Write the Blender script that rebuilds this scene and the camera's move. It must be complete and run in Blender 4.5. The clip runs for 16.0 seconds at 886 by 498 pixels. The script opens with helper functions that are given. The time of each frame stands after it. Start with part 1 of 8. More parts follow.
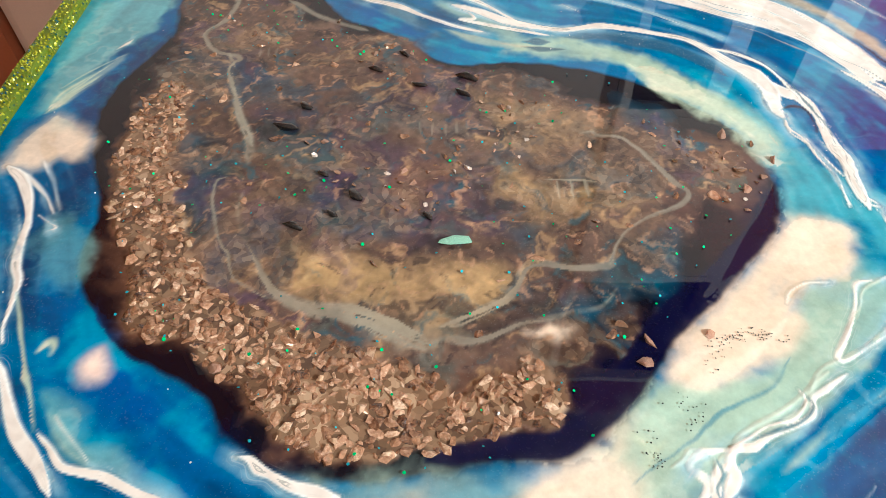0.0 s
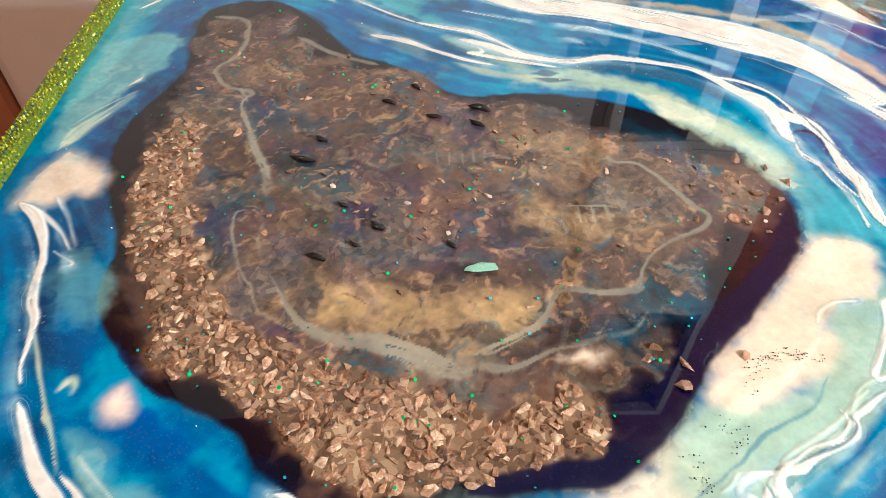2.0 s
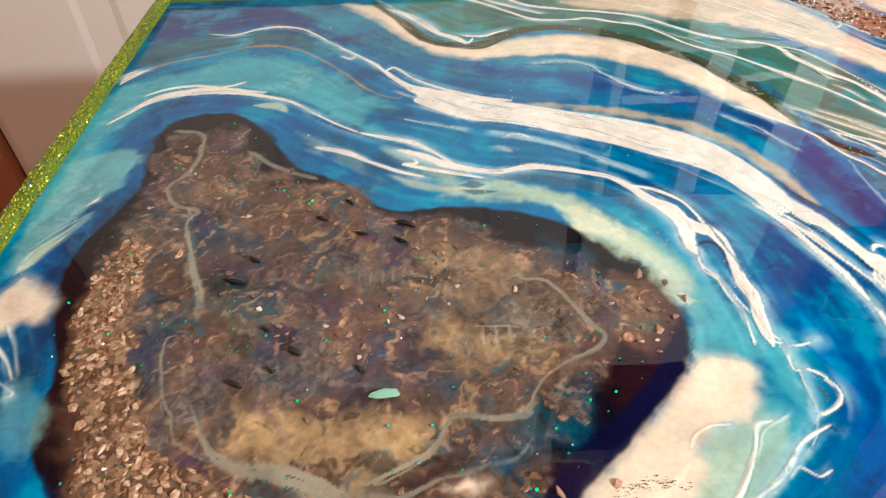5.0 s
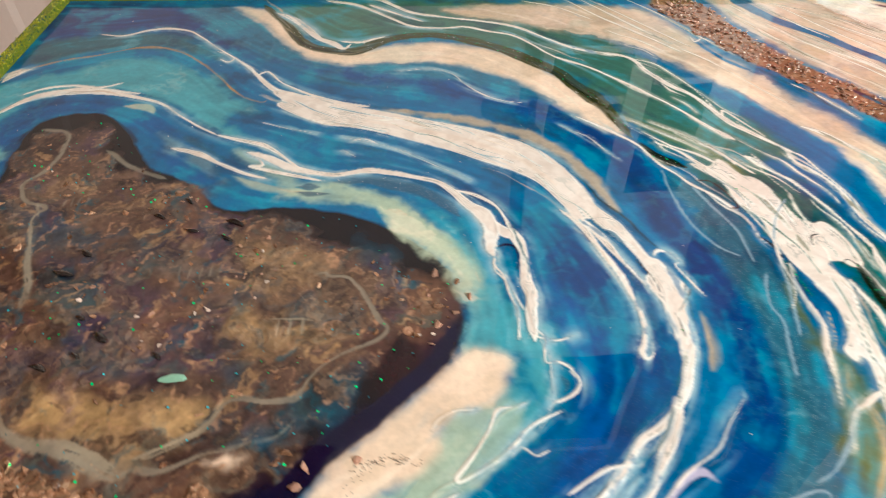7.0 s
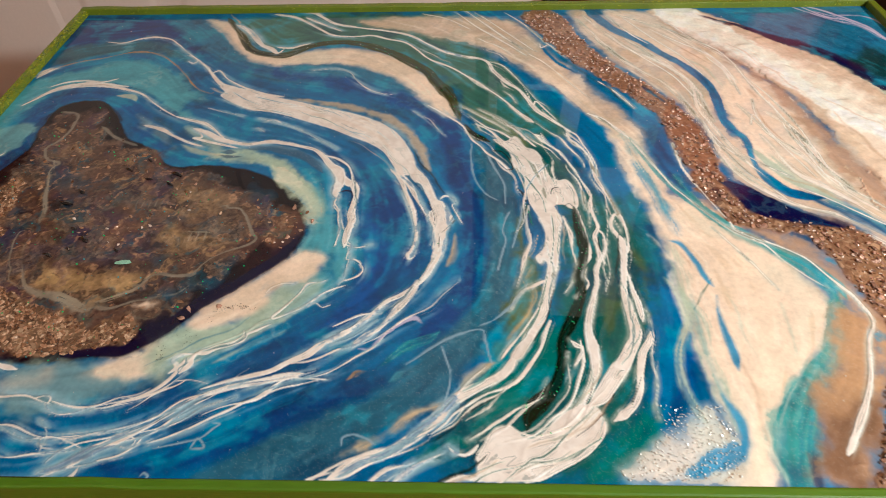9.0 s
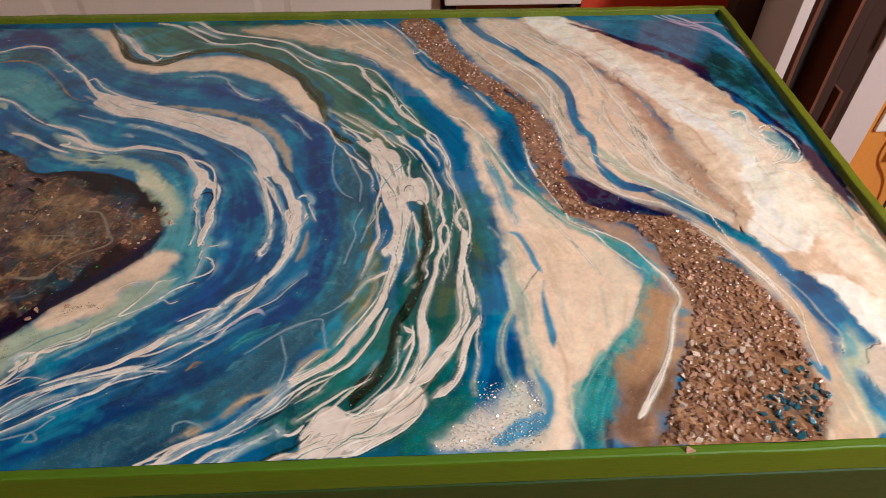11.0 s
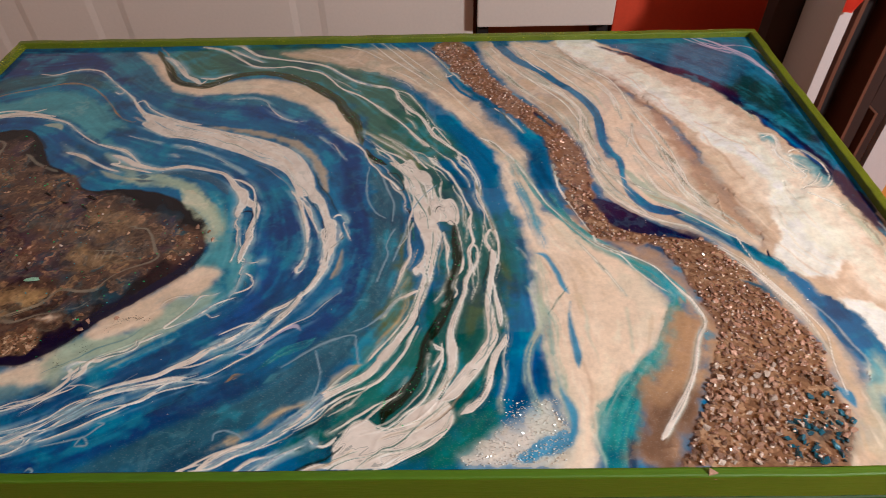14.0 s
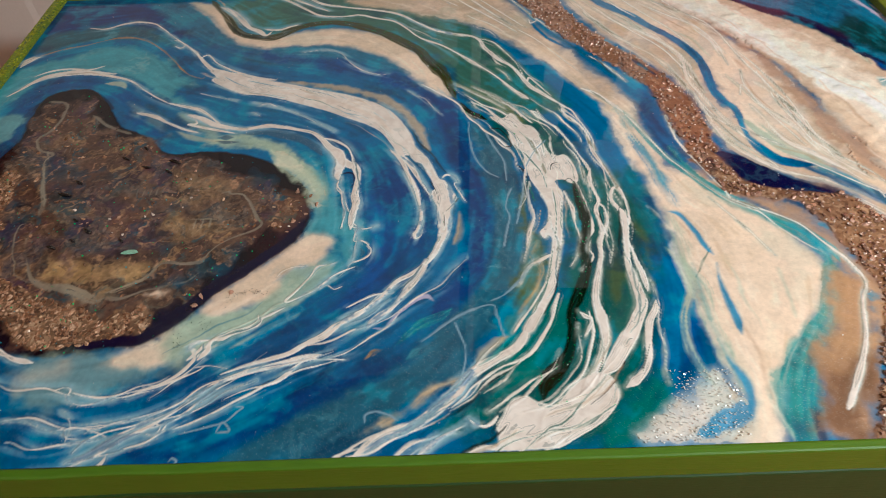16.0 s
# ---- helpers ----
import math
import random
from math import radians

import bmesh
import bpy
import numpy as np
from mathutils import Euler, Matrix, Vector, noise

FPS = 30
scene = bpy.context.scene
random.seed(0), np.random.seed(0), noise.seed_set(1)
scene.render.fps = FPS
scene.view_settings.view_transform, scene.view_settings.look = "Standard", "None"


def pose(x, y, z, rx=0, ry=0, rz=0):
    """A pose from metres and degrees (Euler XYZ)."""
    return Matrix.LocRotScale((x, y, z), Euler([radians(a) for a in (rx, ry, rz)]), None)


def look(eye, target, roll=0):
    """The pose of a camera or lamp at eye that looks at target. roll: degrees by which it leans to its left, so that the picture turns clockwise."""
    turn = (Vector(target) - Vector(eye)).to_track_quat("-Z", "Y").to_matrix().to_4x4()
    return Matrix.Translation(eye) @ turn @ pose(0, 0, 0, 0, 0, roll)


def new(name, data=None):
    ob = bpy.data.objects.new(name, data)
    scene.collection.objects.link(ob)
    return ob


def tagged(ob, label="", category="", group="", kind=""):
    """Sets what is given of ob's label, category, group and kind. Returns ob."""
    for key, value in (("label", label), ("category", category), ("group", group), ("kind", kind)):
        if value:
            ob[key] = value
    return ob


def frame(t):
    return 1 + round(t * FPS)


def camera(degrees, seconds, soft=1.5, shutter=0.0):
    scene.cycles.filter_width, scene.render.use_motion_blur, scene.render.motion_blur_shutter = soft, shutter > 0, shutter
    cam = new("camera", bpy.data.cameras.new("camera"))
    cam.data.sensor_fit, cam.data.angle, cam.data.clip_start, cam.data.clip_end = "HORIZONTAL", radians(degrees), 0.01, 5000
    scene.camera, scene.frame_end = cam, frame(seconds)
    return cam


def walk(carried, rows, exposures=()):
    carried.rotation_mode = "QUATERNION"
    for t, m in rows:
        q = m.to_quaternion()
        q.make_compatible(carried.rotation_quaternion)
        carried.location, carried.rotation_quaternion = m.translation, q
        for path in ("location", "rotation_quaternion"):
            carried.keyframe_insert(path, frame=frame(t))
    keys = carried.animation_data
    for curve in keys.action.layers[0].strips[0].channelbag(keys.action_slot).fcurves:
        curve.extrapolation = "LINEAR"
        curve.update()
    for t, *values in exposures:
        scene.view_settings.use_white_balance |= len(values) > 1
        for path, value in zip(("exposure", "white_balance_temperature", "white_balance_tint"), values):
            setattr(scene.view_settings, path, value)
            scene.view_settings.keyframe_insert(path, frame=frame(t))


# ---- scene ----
cam = camera(69.0, 16.0, soft=0.55, shutter=0.45)
PATH = [
    (0, (0.196, 0.008, 0.191), (0.226, 1.305, -1.331), 0.9),
    (0.5, (0.19, 0.008, 0.19), (0.239, 1.316, -1.322), 1.2),
    (1, (0.184, 0.006, 0.188), (0.252, 1.346, -1.295), 1.3),
    (1.5, (0.182, 0.007, 0.185), (0.257, 1.376, -1.271), 1.4),
    (2, (0.18, 0.007, 0.186), (0.259, 1.391, -1.254), 1.1),
    (2.5, (0.182, 0.008, 0.189), (0.285, 1.36, -1.281), 1.1),
    (3, (0.181, 0.007, 0.194), (0.266, 1.384, -1.254), 0.6),
    (3.2, (0.183, 0.006, 0.195), (0.259, 1.44, -1.198), 0.4),
    (5.3, (0.24, 0.018, 0.238), (0.27, 1.49, -1.116), -1.3),
    (5.5, (0.25, 0.018, 0.243), (0.288, 1.512, -1.086), -1.3),
    (6, (0.279, 0.01, 0.248), (0.315, 1.508, -1.077), -1.3),
    (6.5, (0.293, 0.011, 0.248), (0.369, 1.468, -1.119), 0.5),
    (7, (0.322, -0.004, 0.254), (0.388, 1.433, -1.136), 0.7),
    (7.5, (0.38, -0.049, 0.326), (0.276, 1.332, -1.117), -3.4),
    (8, (0.424, -0.108, 0.355), (0.361, 1.268, -1.095), -2.4),
    (8.5, (0.453, -0.142, 0.366), (0.373, 1.249, -1.069), -1.9),
    (9, (0.474, -0.165, 0.365), (0.404, 1.229, -1.067), -2.0),
    (9.5, (0.508, -0.177, 0.368), (0.43, 1.216, -1.065), -2.7),
    (10, (0.546, -0.189, 0.367), (0.52, 1.207, -1.065), -1.1),
    (10.2, (0.537, -0.19, 0.374), (0.552, 1.2, -1.064), -0.0),
    (12.3, (0.611, -0.199, 0.38), (0.698, 1.253, -0.992), 0.4),
    (12.5, (0.609, -0.198, 0.382), (0.675, 1.248, -0.997), -0.2),
    (13, (0.597, -0.198, 0.386), (0.639, 1.232, -1.012), -0.1),
    (13.5, (0.587, -0.201, 0.393), (0.633, 1.234, -1.0), 0.2),
    (14, (0.561, -0.202, 0.393), (0.537, 1.239, -0.994), -1.4),
    (14.5, (0.544, -0.202, 0.396), (0.506, 1.2, -1.03), -1.5),
    (15, (0.519, -0.202, 0.394), (0.481, 1.195, -1.037), -1.7),
    (15.5, (0.476, -0.199, 0.385), (0.452, 1.186, -1.057), -1.1),
    (16, (0.451, -0.17, 0.372), (0.451, 1.173, -1.11), -2.0),
]
LIGHTING = [(0.0, 1.40, 5400, -4), (2.0, 1.52, 5450, -4), (6.0, 1.22, 5700, -3), (9.0, 0.60, 6000, 3), (12.5, 0.02, 6200, 12), (14.0, 0.1, 6000, 9), (16.0, 0.38, 5600, -1)]
walk(cam, [(t, look(eye, target, roll)) for t, eye, target, roll in PATH], LIGHTING)

# ---- light and room tone ----
WIDE, DEEP = 0.955, 0.600          # the poured field of the table
FLOOR_Z, CEILING_Z, BACK_Y = -0.55, 1.85, 0.95

world = bpy.data.worlds.new("world")
scene.world = world
world.use_nodes = True
world.node_tree.nodes["Background"].inputs[0].default_value = (0.06, 0.05, 0.04, 1)
world.node_tree.nodes["Background"].inputs[1].default_value = 0.3


def lamp(name, place, watts, size, colour):
    data = bpy.data.lights.new(name, "POINT")
    data.energy, data.shadow_soft_size, data.color = watts, size, colour
    ob = new(name, data)
    ob.location = place
    return ob


lamp("room_lamp", (1.60, -0.52, 0.84), 80, 0.06, (1.0, 0.95, 0.89))
# Unseen warm fill, added to lift the shade on the left
lamp("warm_fill_lamp", (-0.9, -0.7, 1.72), 9, 0.12, (1.0, 0.66, 0.42))


# ---- materials ----
def lin(r, g, b):
    return tuple(((c / 255 + 0.055) / 1.055) ** 2.4 if c > 10 else c / 255 / 12.92 for c in (r, g, b))


def material(name):
    m = bpy.data.materials.new(name)
    m.use_nodes = True
    nt = m.node_tree
    bsdf = nt.nodes["Principled BSDF"]

    def node(kind, **values):
        n = nt.nodes.new(kind)
        for key, value in values.items():
            n.inputs[key.replace("_", " ")].default_value = value
        return n

    return m, nt, bsdf, node


def bump_of(nt, node, height, strength, distance, bsdf, where="Normal"):
    b = node("ShaderNodeBump", Strength=strength, Distance=distance)
    nt.links.new(height, b.inputs["Height"])
    nt.links.new(b.outputs["Normal"], bsdf.inputs[where])
    return b


def plain(name, colour, rough=0.5, scale=40.0, vary=0.12, bump=0.2, metal=0.0, per_object=0.0, coat=0.0, stretch=(1, 1, 1), dirt=0.0, island=0.0):
    """A surface with grain and larger blotches, both of real size."""
    m, nt, bsdf, node = material(name)
    geo = nt.nodes.new("ShaderNodeTexCoord")
    mp = node("ShaderNodeMapping", Scale=stretch)
    nt.links.new(geo.outputs["Object"], mp.inputs["Vector"])
    fine = node("ShaderNodeTexNoise", Scale=scale * 8, Detail=6.0, Roughness=0.6)
    broad = node("ShaderNodeTexNoise", Scale=scale / 6, Detail=3.0)
    for n in (fine, broad):
        nt.links.new(mp.outputs[0], n.inputs["Vector"])
    hsv = node("ShaderNodeHueSaturation", Color=(*colour, 1))
    add = nt.nodes.new("ShaderNodeMath")
    add.operation = "ADD"
    nt.links.new(fine.outputs["Fac"], add.inputs[0])
    nt.links.new(broad.outputs["Fac"], add.inputs[1])
    val = nt.nodes.new("ShaderNodeMapRange")
    val.inputs["From Min"].default_value, val.inputs["From Max"].default_value = 0.6, 1.4
    val.inputs["To Min"].default_value, val.inputs["To Max"].default_value = 1 - vary, 1 + vary
    nt.links.new(add.outputs[0], val.inputs["Value"])
    last = val.outputs[0]
    if per_object or island:
        info = nt.nodes.new("ShaderNodeNewGeometry" if island else "ShaderNodeObjectInfo")
        per_object = per_object or island
        rng = nt.nodes.new("ShaderNodeMapRange")
        rng.inputs["To Min"].default_value, rng.inputs["To Max"].default_value = 1 - per_object, 1 + per_object
        nt.links.new(info.outputs["Random Per Island" if island else "Random"], rng.inputs["Value"])
        mul = nt.nodes.new("ShaderNodeMath")
        mul.operation = "MULTIPLY"
        nt.links.new(last, mul.inputs[0])
        nt.links.new(rng.outputs[0], mul.inputs[1])
        last = mul.outputs[0]
    nt.links.new(last, hsv.inputs["Value"])
    out = hsv.outputs[0]
    if dirt:
        spots = node("ShaderNodeTexNoise", Scale=scale * 0.8, Detail=8.0, Roughness=0.7)
        nt.links.new(mp.outputs[0], spots.inputs["Vector"])
        cut = nt.nodes.new("ShaderNodeMapRange")
        cut.inputs["From Min"].default_value, cut.inputs["From Max"].default_value = 0.58, 0.72
        cut.inputs["To Max"].default_value = dirt
        nt.links.new(spots.outputs["Fac"], cut.inputs["Value"])
        mx = nt.nodes.new("ShaderNodeMix")
        mx.data_type = "RGBA"
        mx.inputs["B"].default_value = (*[c * 0.35 for c in colour], 1)
        nt.links.new(cut.outputs[0], mx.inputs["Factor"])
        nt.links.new(out, mx.inputs["A"])
        out = mx.outputs["Result"]
    nt.links.new(out, bsdf.inputs["Base Color"])
    bsdf.inputs["Roughness"].default_value = rough
    bsdf.inputs["Metallic"].default_value = metal
    bsdf.inputs["Coat Weight"].default_value = coat
    bsdf.inputs["Coat Roughness"].default_value = 0.04
    if bump:
        bump_of(nt, node, add.outputs[0], bump, 0.0008, bsdf)
    return m


def resin_material():
    """Pigmented pour under a clear glossy coat: the pigment is laid in the mesh, mica and cells are added here."""
    m, nt, bsdf, node = material("poured_resin")
    pig = nt.nodes.new("ShaderNodeVertexColor")
    pig.layer_name = "pigment"
    co = nt.nodes.new("ShaderNodeTexCoord")
    fine = node("ShaderNodeTexNoise", Scale=260.0, Detail=8.0, Roughness=0.65)
    cloud = node("ShaderNodeTexNoise", Scale=38.0, Detail=5.0, Roughness=0.55, Distortion=0.8)
    mica = node("ShaderNodeTexVoronoi", Scale=2300.0)
    for n in (fine, cloud, mica):
        nt.links.new(co.outputs["Object"], n.inputs["Vector"])
    add = nt.nodes.new("ShaderNodeMath")
    nt.links.new(fine.outputs["Fac"], add.inputs[0])
    nt.links.new(cloud.outputs["Fac"], add.inputs[1])
    rng = nt.nodes.new("ShaderNodeMapRange")
    rng.inputs["From Min"].default_value, rng.inputs["From Max"].default_value = 0.6, 1.4
    rng.inputs["To Min"].default_value, rng.inputs["To Max"].default_value = 0.80, 1.2
    nt.links.new(add.outputs[0], rng.inputs["Value"])
    hsv = node("ShaderNodeHueSaturation")
    nt.links.new(pig.outputs["Color"], hsv.inputs["Color"])
    nt.links.new(rng.outputs[0], hsv.inputs["Value"])
    # mica flakes: a few bright cells, where the pour carries mica
    cells = nt.nodes.new("ShaderNodeSeparateColor")
    nt.links.new(mica.outputs["Color"], cells.inputs[0])
    some = nt.nodes.new("ShaderNodeMath")
    some.operation = "GREATER_THAN"
    some.inputs[1].default_value = 0.95
    nt.links.new(cells.outputs[0], some.inputs[0])
    much = nt.nodes.new("ShaderNodeMath")
    much.operation = "MULTIPLY"
    nt.links.new(some.outputs[0], much.inputs[0])
    nt.links.new(pig.outputs["Alpha"], much.inputs[1])
    mix = nt.nodes.new("ShaderNodeMix")
    mix.data_type = "RGBA"
    mix.inputs["B"].default_value = (0.85, 0.86, 0.84, 1)
    half = nt.nodes.new("ShaderNodeMath")
    half.operation = "MULTIPLY"
    half.inputs[1].default_value = 0.18
    nt.links.new(much.outputs[0], half.inputs[0])
    nt.links.new(half.outputs[0], mix.inputs["Factor"])
    nt.links.new(hsv.outputs[0], mix.inputs["A"])
    # beds of small angular chips, drowned in the clear coat
    bed = nt.nodes.new("ShaderNodeAttribute")
    bed.attribute_name = "gravel"
    jag = node("ShaderNodeTexNoise", Scale=120.0, Detail=3.0)
    nt.links.new(co.outputs["Object"], jag.inputs["Vector"])
    bent = nt.nodes.new("ShaderNodeVectorMath")
    bent.operation = "MULTIPLY_ADD"
    bent.inputs[1].default_value = (0.006, 0.006, 0.006)
    nt.links.new(jag.outputs["Color"], bent.inputs[0])
    nt.links.new(co.outputs["Object"], bent.inputs[2])
    lumps = node("ShaderNodeTexVoronoi", Scale=130.0)
    bits = node("ShaderNodeTexVoronoi", Scale=330.0)
    tones = []
    for n in (lumps, bits):
        nt.links.new(bent.outputs[0], n.inputs["Vector"])
        split = nt.nodes.new("ShaderNodeSeparateColor")
        nt.links.new(n.outputs["Color"], split.inputs[0])
        tones.append(split.outputs[1])
    tone_sum = nt.nodes.new("ShaderNodeMath")
    nt.links.new(tones[0], tone_sum.inputs[0])
    nt.links.new(tones[1], tone_sum.inputs[1])
    grit = nt.nodes.new("ShaderNodeValToRGB")
    ramp_stops = ((0.15, (0.07, 0.042, 0.028)), (0.45, (0.17, 0.105, 0.062)), (0.68, (0.28, 0.175, 0.105)), (0.95, (0.52, 0.36, 0.23)))
    grit.color_ramp.elements[0].position, grit.color_ramp.elements[1].position = ramp_stops[0][0], ramp_stops[-1][0]
    grit.color_ramp.elements[0].color, grit.color_ramp.elements[1].color = (*ramp_stops[0][1], 1), (*ramp_stops[-1][1], 1)
    for at, col in ramp_stops[1:-1]:
        grit.color_ramp.elements.new(at).color = (*col, 1)
    scaled = nt.nodes.new("ShaderNodeMath")
    scaled.operation = "MULTIPLY"
    scaled.inputs[1].default_value = 0.5
    nt.links.new(tone_sum.outputs[0], scaled.inputs[0])
    nt.links.new(scaled.outputs[0], grit.inputs["Fac"])
    graveled = nt.nodes.new("ShaderNodeMix")
    graveled.data_type = "RGBA"
    nt.links.new(bed.outputs["Fac"], graveled.inputs["Factor"])
    nt.links.new(mix.outputs["Result"], graveled.inputs["A"])
    nt.links.new(grit.outputs["Color"], graveled.inputs["B"])
    # opaque white threads with a crisp rim
    milk = nt.nodes.new("ShaderNodeAttribute")
    milk.attribute_name = "milk"
    rim = nt.nodes.new("ShaderNodeMapRange")
    rim.interpolation_type = "SMOOTHSTEP"
    rim.inputs["From Min"].default_value = -0.05
    thin = node("ShaderNodeTexNoise", Scale=26.0, Detail=3.0)
    nt.links.new(co.outputs["Object"], thin.inputs["Vector"])
    sheer = nt.nodes.new("ShaderNodeMapRange")
    sheer.interpolation_type = "SMOOTHSTEP"
    sheer.inputs["From Min"].default_value, sheer.inputs["From Max"].default_value = 0.42, 0.68
    sheer.inputs["To Min"].default_value, sheer.inputs["To Max"].default_value = 0.4, 2.2
    nt.links.new(thin.outputs["Fac"], sheer.inputs["Value"])
    nt.links.new(sheer.outputs[0], rim.inputs["From Max"])
    nt.links.new(milk.outputs["Fac"], rim.inputs["Value"])
    tone = node("ShaderNodeTexNoise", Scale=60.0, Detail=3.0, Distortion=1.5)
    nt.links.new(co.outputs["Object"], tone.inputs["Vector"])
    shade = nt.nodes.new("ShaderNodeMapRange")
    shade.inputs["From Min"].default_value, shade.inputs["From Max"].default_value = 0.35, 0.7
    nt.links.new(tone.outputs["Fac"], shade.inputs["Value"])
    whites = nt.nodes.new("ShaderNodeMix")
    whites.data_type = "RGBA"
    whites.inputs["A"].default_value, whites.inputs["B"].default_value = (0.64, 0.54, 0.47, 1), (0.83, 0.75, 0.68, 1)
    nt.links.new(shade.outputs[0], whites.inputs["Factor"])
    over = nt.nodes.new("ShaderNodeMix")
    over.data_type = "RGBA"
    nt.links.new(rim.outputs[0], over.inputs["Factor"])
    # pigment crowds into dark and pale lines that follow the rims of the threads
    wob = node("ShaderNodeTexNoise", Scale=85.0, Detail=3.0, Distortion=0.6)
    gate = node("ShaderNodeTexNoise", Scale=34.0, Detail=2.0)
    for n in (wob, gate):
        nt.links.new(co.outputs["Object"], n.inputs["Vector"])

    def math_node(op, first, second):
        n = nt.nodes.new("ShaderNodeMath")
        n.operation = op
        for k, v in enumerate((first, second)):
            if isinstance(v, (int, float)):
                n.inputs[k].default_value = v
            else:
                nt.links.new(v, n.inputs[k])
        return n.outputs[0]

    def ring(depth, drift, wide, low, high):
        """A line at that depth from the rim, wandering by drift, broken up where the gate closes."""
        shifted = math_node("ADD", milk.outputs["Fac"], math_node("MULTIPLY", math_node("SUBTRACT", wob.outputs["Fac"], 0.5), drift))
        away = math_node("ABSOLUTE", math_node("SUBTRACT", shifted, depth), 0)
        near = nt.nodes.new("ShaderNodeMapRange")
        near.interpolation_type = "SMOOTHSTEP"
        near.inputs["From Min"].default_value, near.inputs["From Max"].default_value = wide, wide * 0.35
        nt.links.new(away, near.inputs["Value"])
        shut = nt.nodes.new("ShaderNodeMapRange")
        shut.interpolation_type = "SMOOTHSTEP"
        shut.inputs["From Min"].default_value, shut.inputs["From Max"].default_value = low, high
        nt.links.new(gate.outputs["Fac"], shut.inputs["Value"])
        return math_node("MULTIPLY", near.outputs[0], shut.outputs[0])

    def blended(under, factor, colour, kind="MIX"):
        m2 = nt.nodes.new("ShaderNodeMix")
        m2.data_type, m2.blend_type = "RGBA", kind
        m2.inputs["B"].default_value = (*colour, 1)
        nt.links.new(factor, m2.inputs["Factor"])
        nt.links.new(under, m2.inputs["A"])
        return m2.outputs["Result"]

    below = blended(graveled.outputs["Result"], ring(-0.5, 0.6, 0.65, 0.36, 0.54), (0.84, 0.86, 0.87), "MULTIPLY")
    below = blended(below, math_node("MULTIPLY", ring(-1.5, 3.8, 0.2, 0.52, 0.60), 0.14), (0.72, 0.70, 0.70))
    below = blended(below, math_node("MULTIPLY", ring(-2.5, 4.4, 0.16, 0.54, 0.62), 0.06), (0.66, 0.67, 0.68))
    inner = blended(whites.outputs["Result"], math_node("MULTIPLY", ring(1.25, 2.0, 0.26, 0.47, 0.55), 0.75), (0.20, 0.21, 0.19))
    inner = blended(inner, math_node("MULTIPLY", ring(2.6, 3.0, 0.35, 0.48, 0.58), 0.5), (0.42, 0.42, 0.38))
    soaked = nt.nodes.new("ShaderNodeMix")
    soaked.data_type = "RGBA"
    soaked.inputs["Factor"].default_value = 0.22
    nt.links.new(inner, soaked.inputs["A"])
    nt.links.new(mix.outputs["Result"], soaked.inputs["B"])
    inner = soaked.outputs["Result"]
    nt.links.new(below, over.inputs["A"])
    nt.links.new(inner, over.inputs["B"])
    nt.links.new(over.outputs["Result"], bsdf.inputs["Base Color"])
    bsdf.inputs["Roughness"].default_value = 0.38
    bsdf.inputs["Coat Weight"].default_value = 1.0
    bsdf.inputs["Coat Roughness"].default_value = 0.015
    bsdf.inputs["Coat IOR"].default_value = 1.40
    bsdf.inputs["Specular IOR Level"].default_value = 0.04
    uneven = bump_of(nt, node, fine.outputs["Fac"], 0.12, 0.0006, bsdf)
    chips = bump_of(nt, node, math_node("MULTIPLY", bed.outputs["Fac"], scaled.outputs[0]), 0.9, 0.003, bsdf)
    nt.links.new(uneven.outputs["Normal"], chips.inputs["Normal"])
    swell = nt.nodes.new("ShaderNodeMapRange")
    swell.interpolation_type = "SMOOTHSTEP"
    swell.inputs["From Min"].default_value, swell.inputs["From Max"].default_value = -0.6, 1.0
    nt.links.new(milk.outputs["Fac"], swell.inputs["Value"])
    wavy = node("ShaderNodeTexNoise", Scale=9.0, Detail=2.0)
    nt.links.new(co.outputs["Object"], wavy.inputs["Vector"])
    first = bump_of(nt, node, wavy.outputs["Fac"], 0.05, 0.002, bsdf, "Coat Normal")
    bead = bump_of(nt, node, swell.outputs[0], 0.35, 0.0004, bsdf, "Coat Normal")
    nt.links.new(first.outputs["Normal"], bead.inputs["Normal"])
    return m


RESIN = resin_material()
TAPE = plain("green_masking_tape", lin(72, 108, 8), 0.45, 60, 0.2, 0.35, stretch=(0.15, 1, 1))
# Darker copy of the tape, shade below the edge put into its colour
TAPE_DARK = plain("green_tape_shaded", lin(32, 62, 6), 0.65, 60, 0.22, 0.35, stretch=(0.2, 1, 1))
RIM = plain("glittered_green_tape", lin(100, 116, 16), 0.4, 160, 0.3, 0.8, dirt=0.3)
WOOD_UNDER = plain("dark_underside", lin(52, 38, 28), 0.6, 30, 0.2, 0.3)
WHITE_PAINT = plain("white_door_paint", (0.69, 0.61, 0.56), 0.42, 25, 0.05, 0.15)
TRIM_PAINT = plain("white_trim_paint", (0.74, 0.70, 0.67), 0.4, 25, 0.05, 0.1)
# Unseen ceiling, its colour dimmed so the resin reflects less of it
CEILING_DIM = plain("dimmed_ceiling", (0.34, 0.31, 0.28), 0.8, 30, 0.04, 0.2)
WARM_WALL = plain("warm_white_wall_paint", (0.62, 0.56, 0.49), 0.7, 25, 0.05, 0.2)
# Brown puts the table's shadow and a dim reflection into the wall's colour
BROWN_WALL = plain("browned_shade_wall", lin(158, 96, 66), 0.7, 25, 0.08, 0.2)
ORANGE_WALL = plain("ochre_wall_paint", lin(206, 138, 62), 0.6, 25, 0.07, 0.25, dirt=0.05)
FLOOR_MAT = plain("brown_carpet", lin(172, 100, 58), 0.95, 60, 0.2, 0.9)
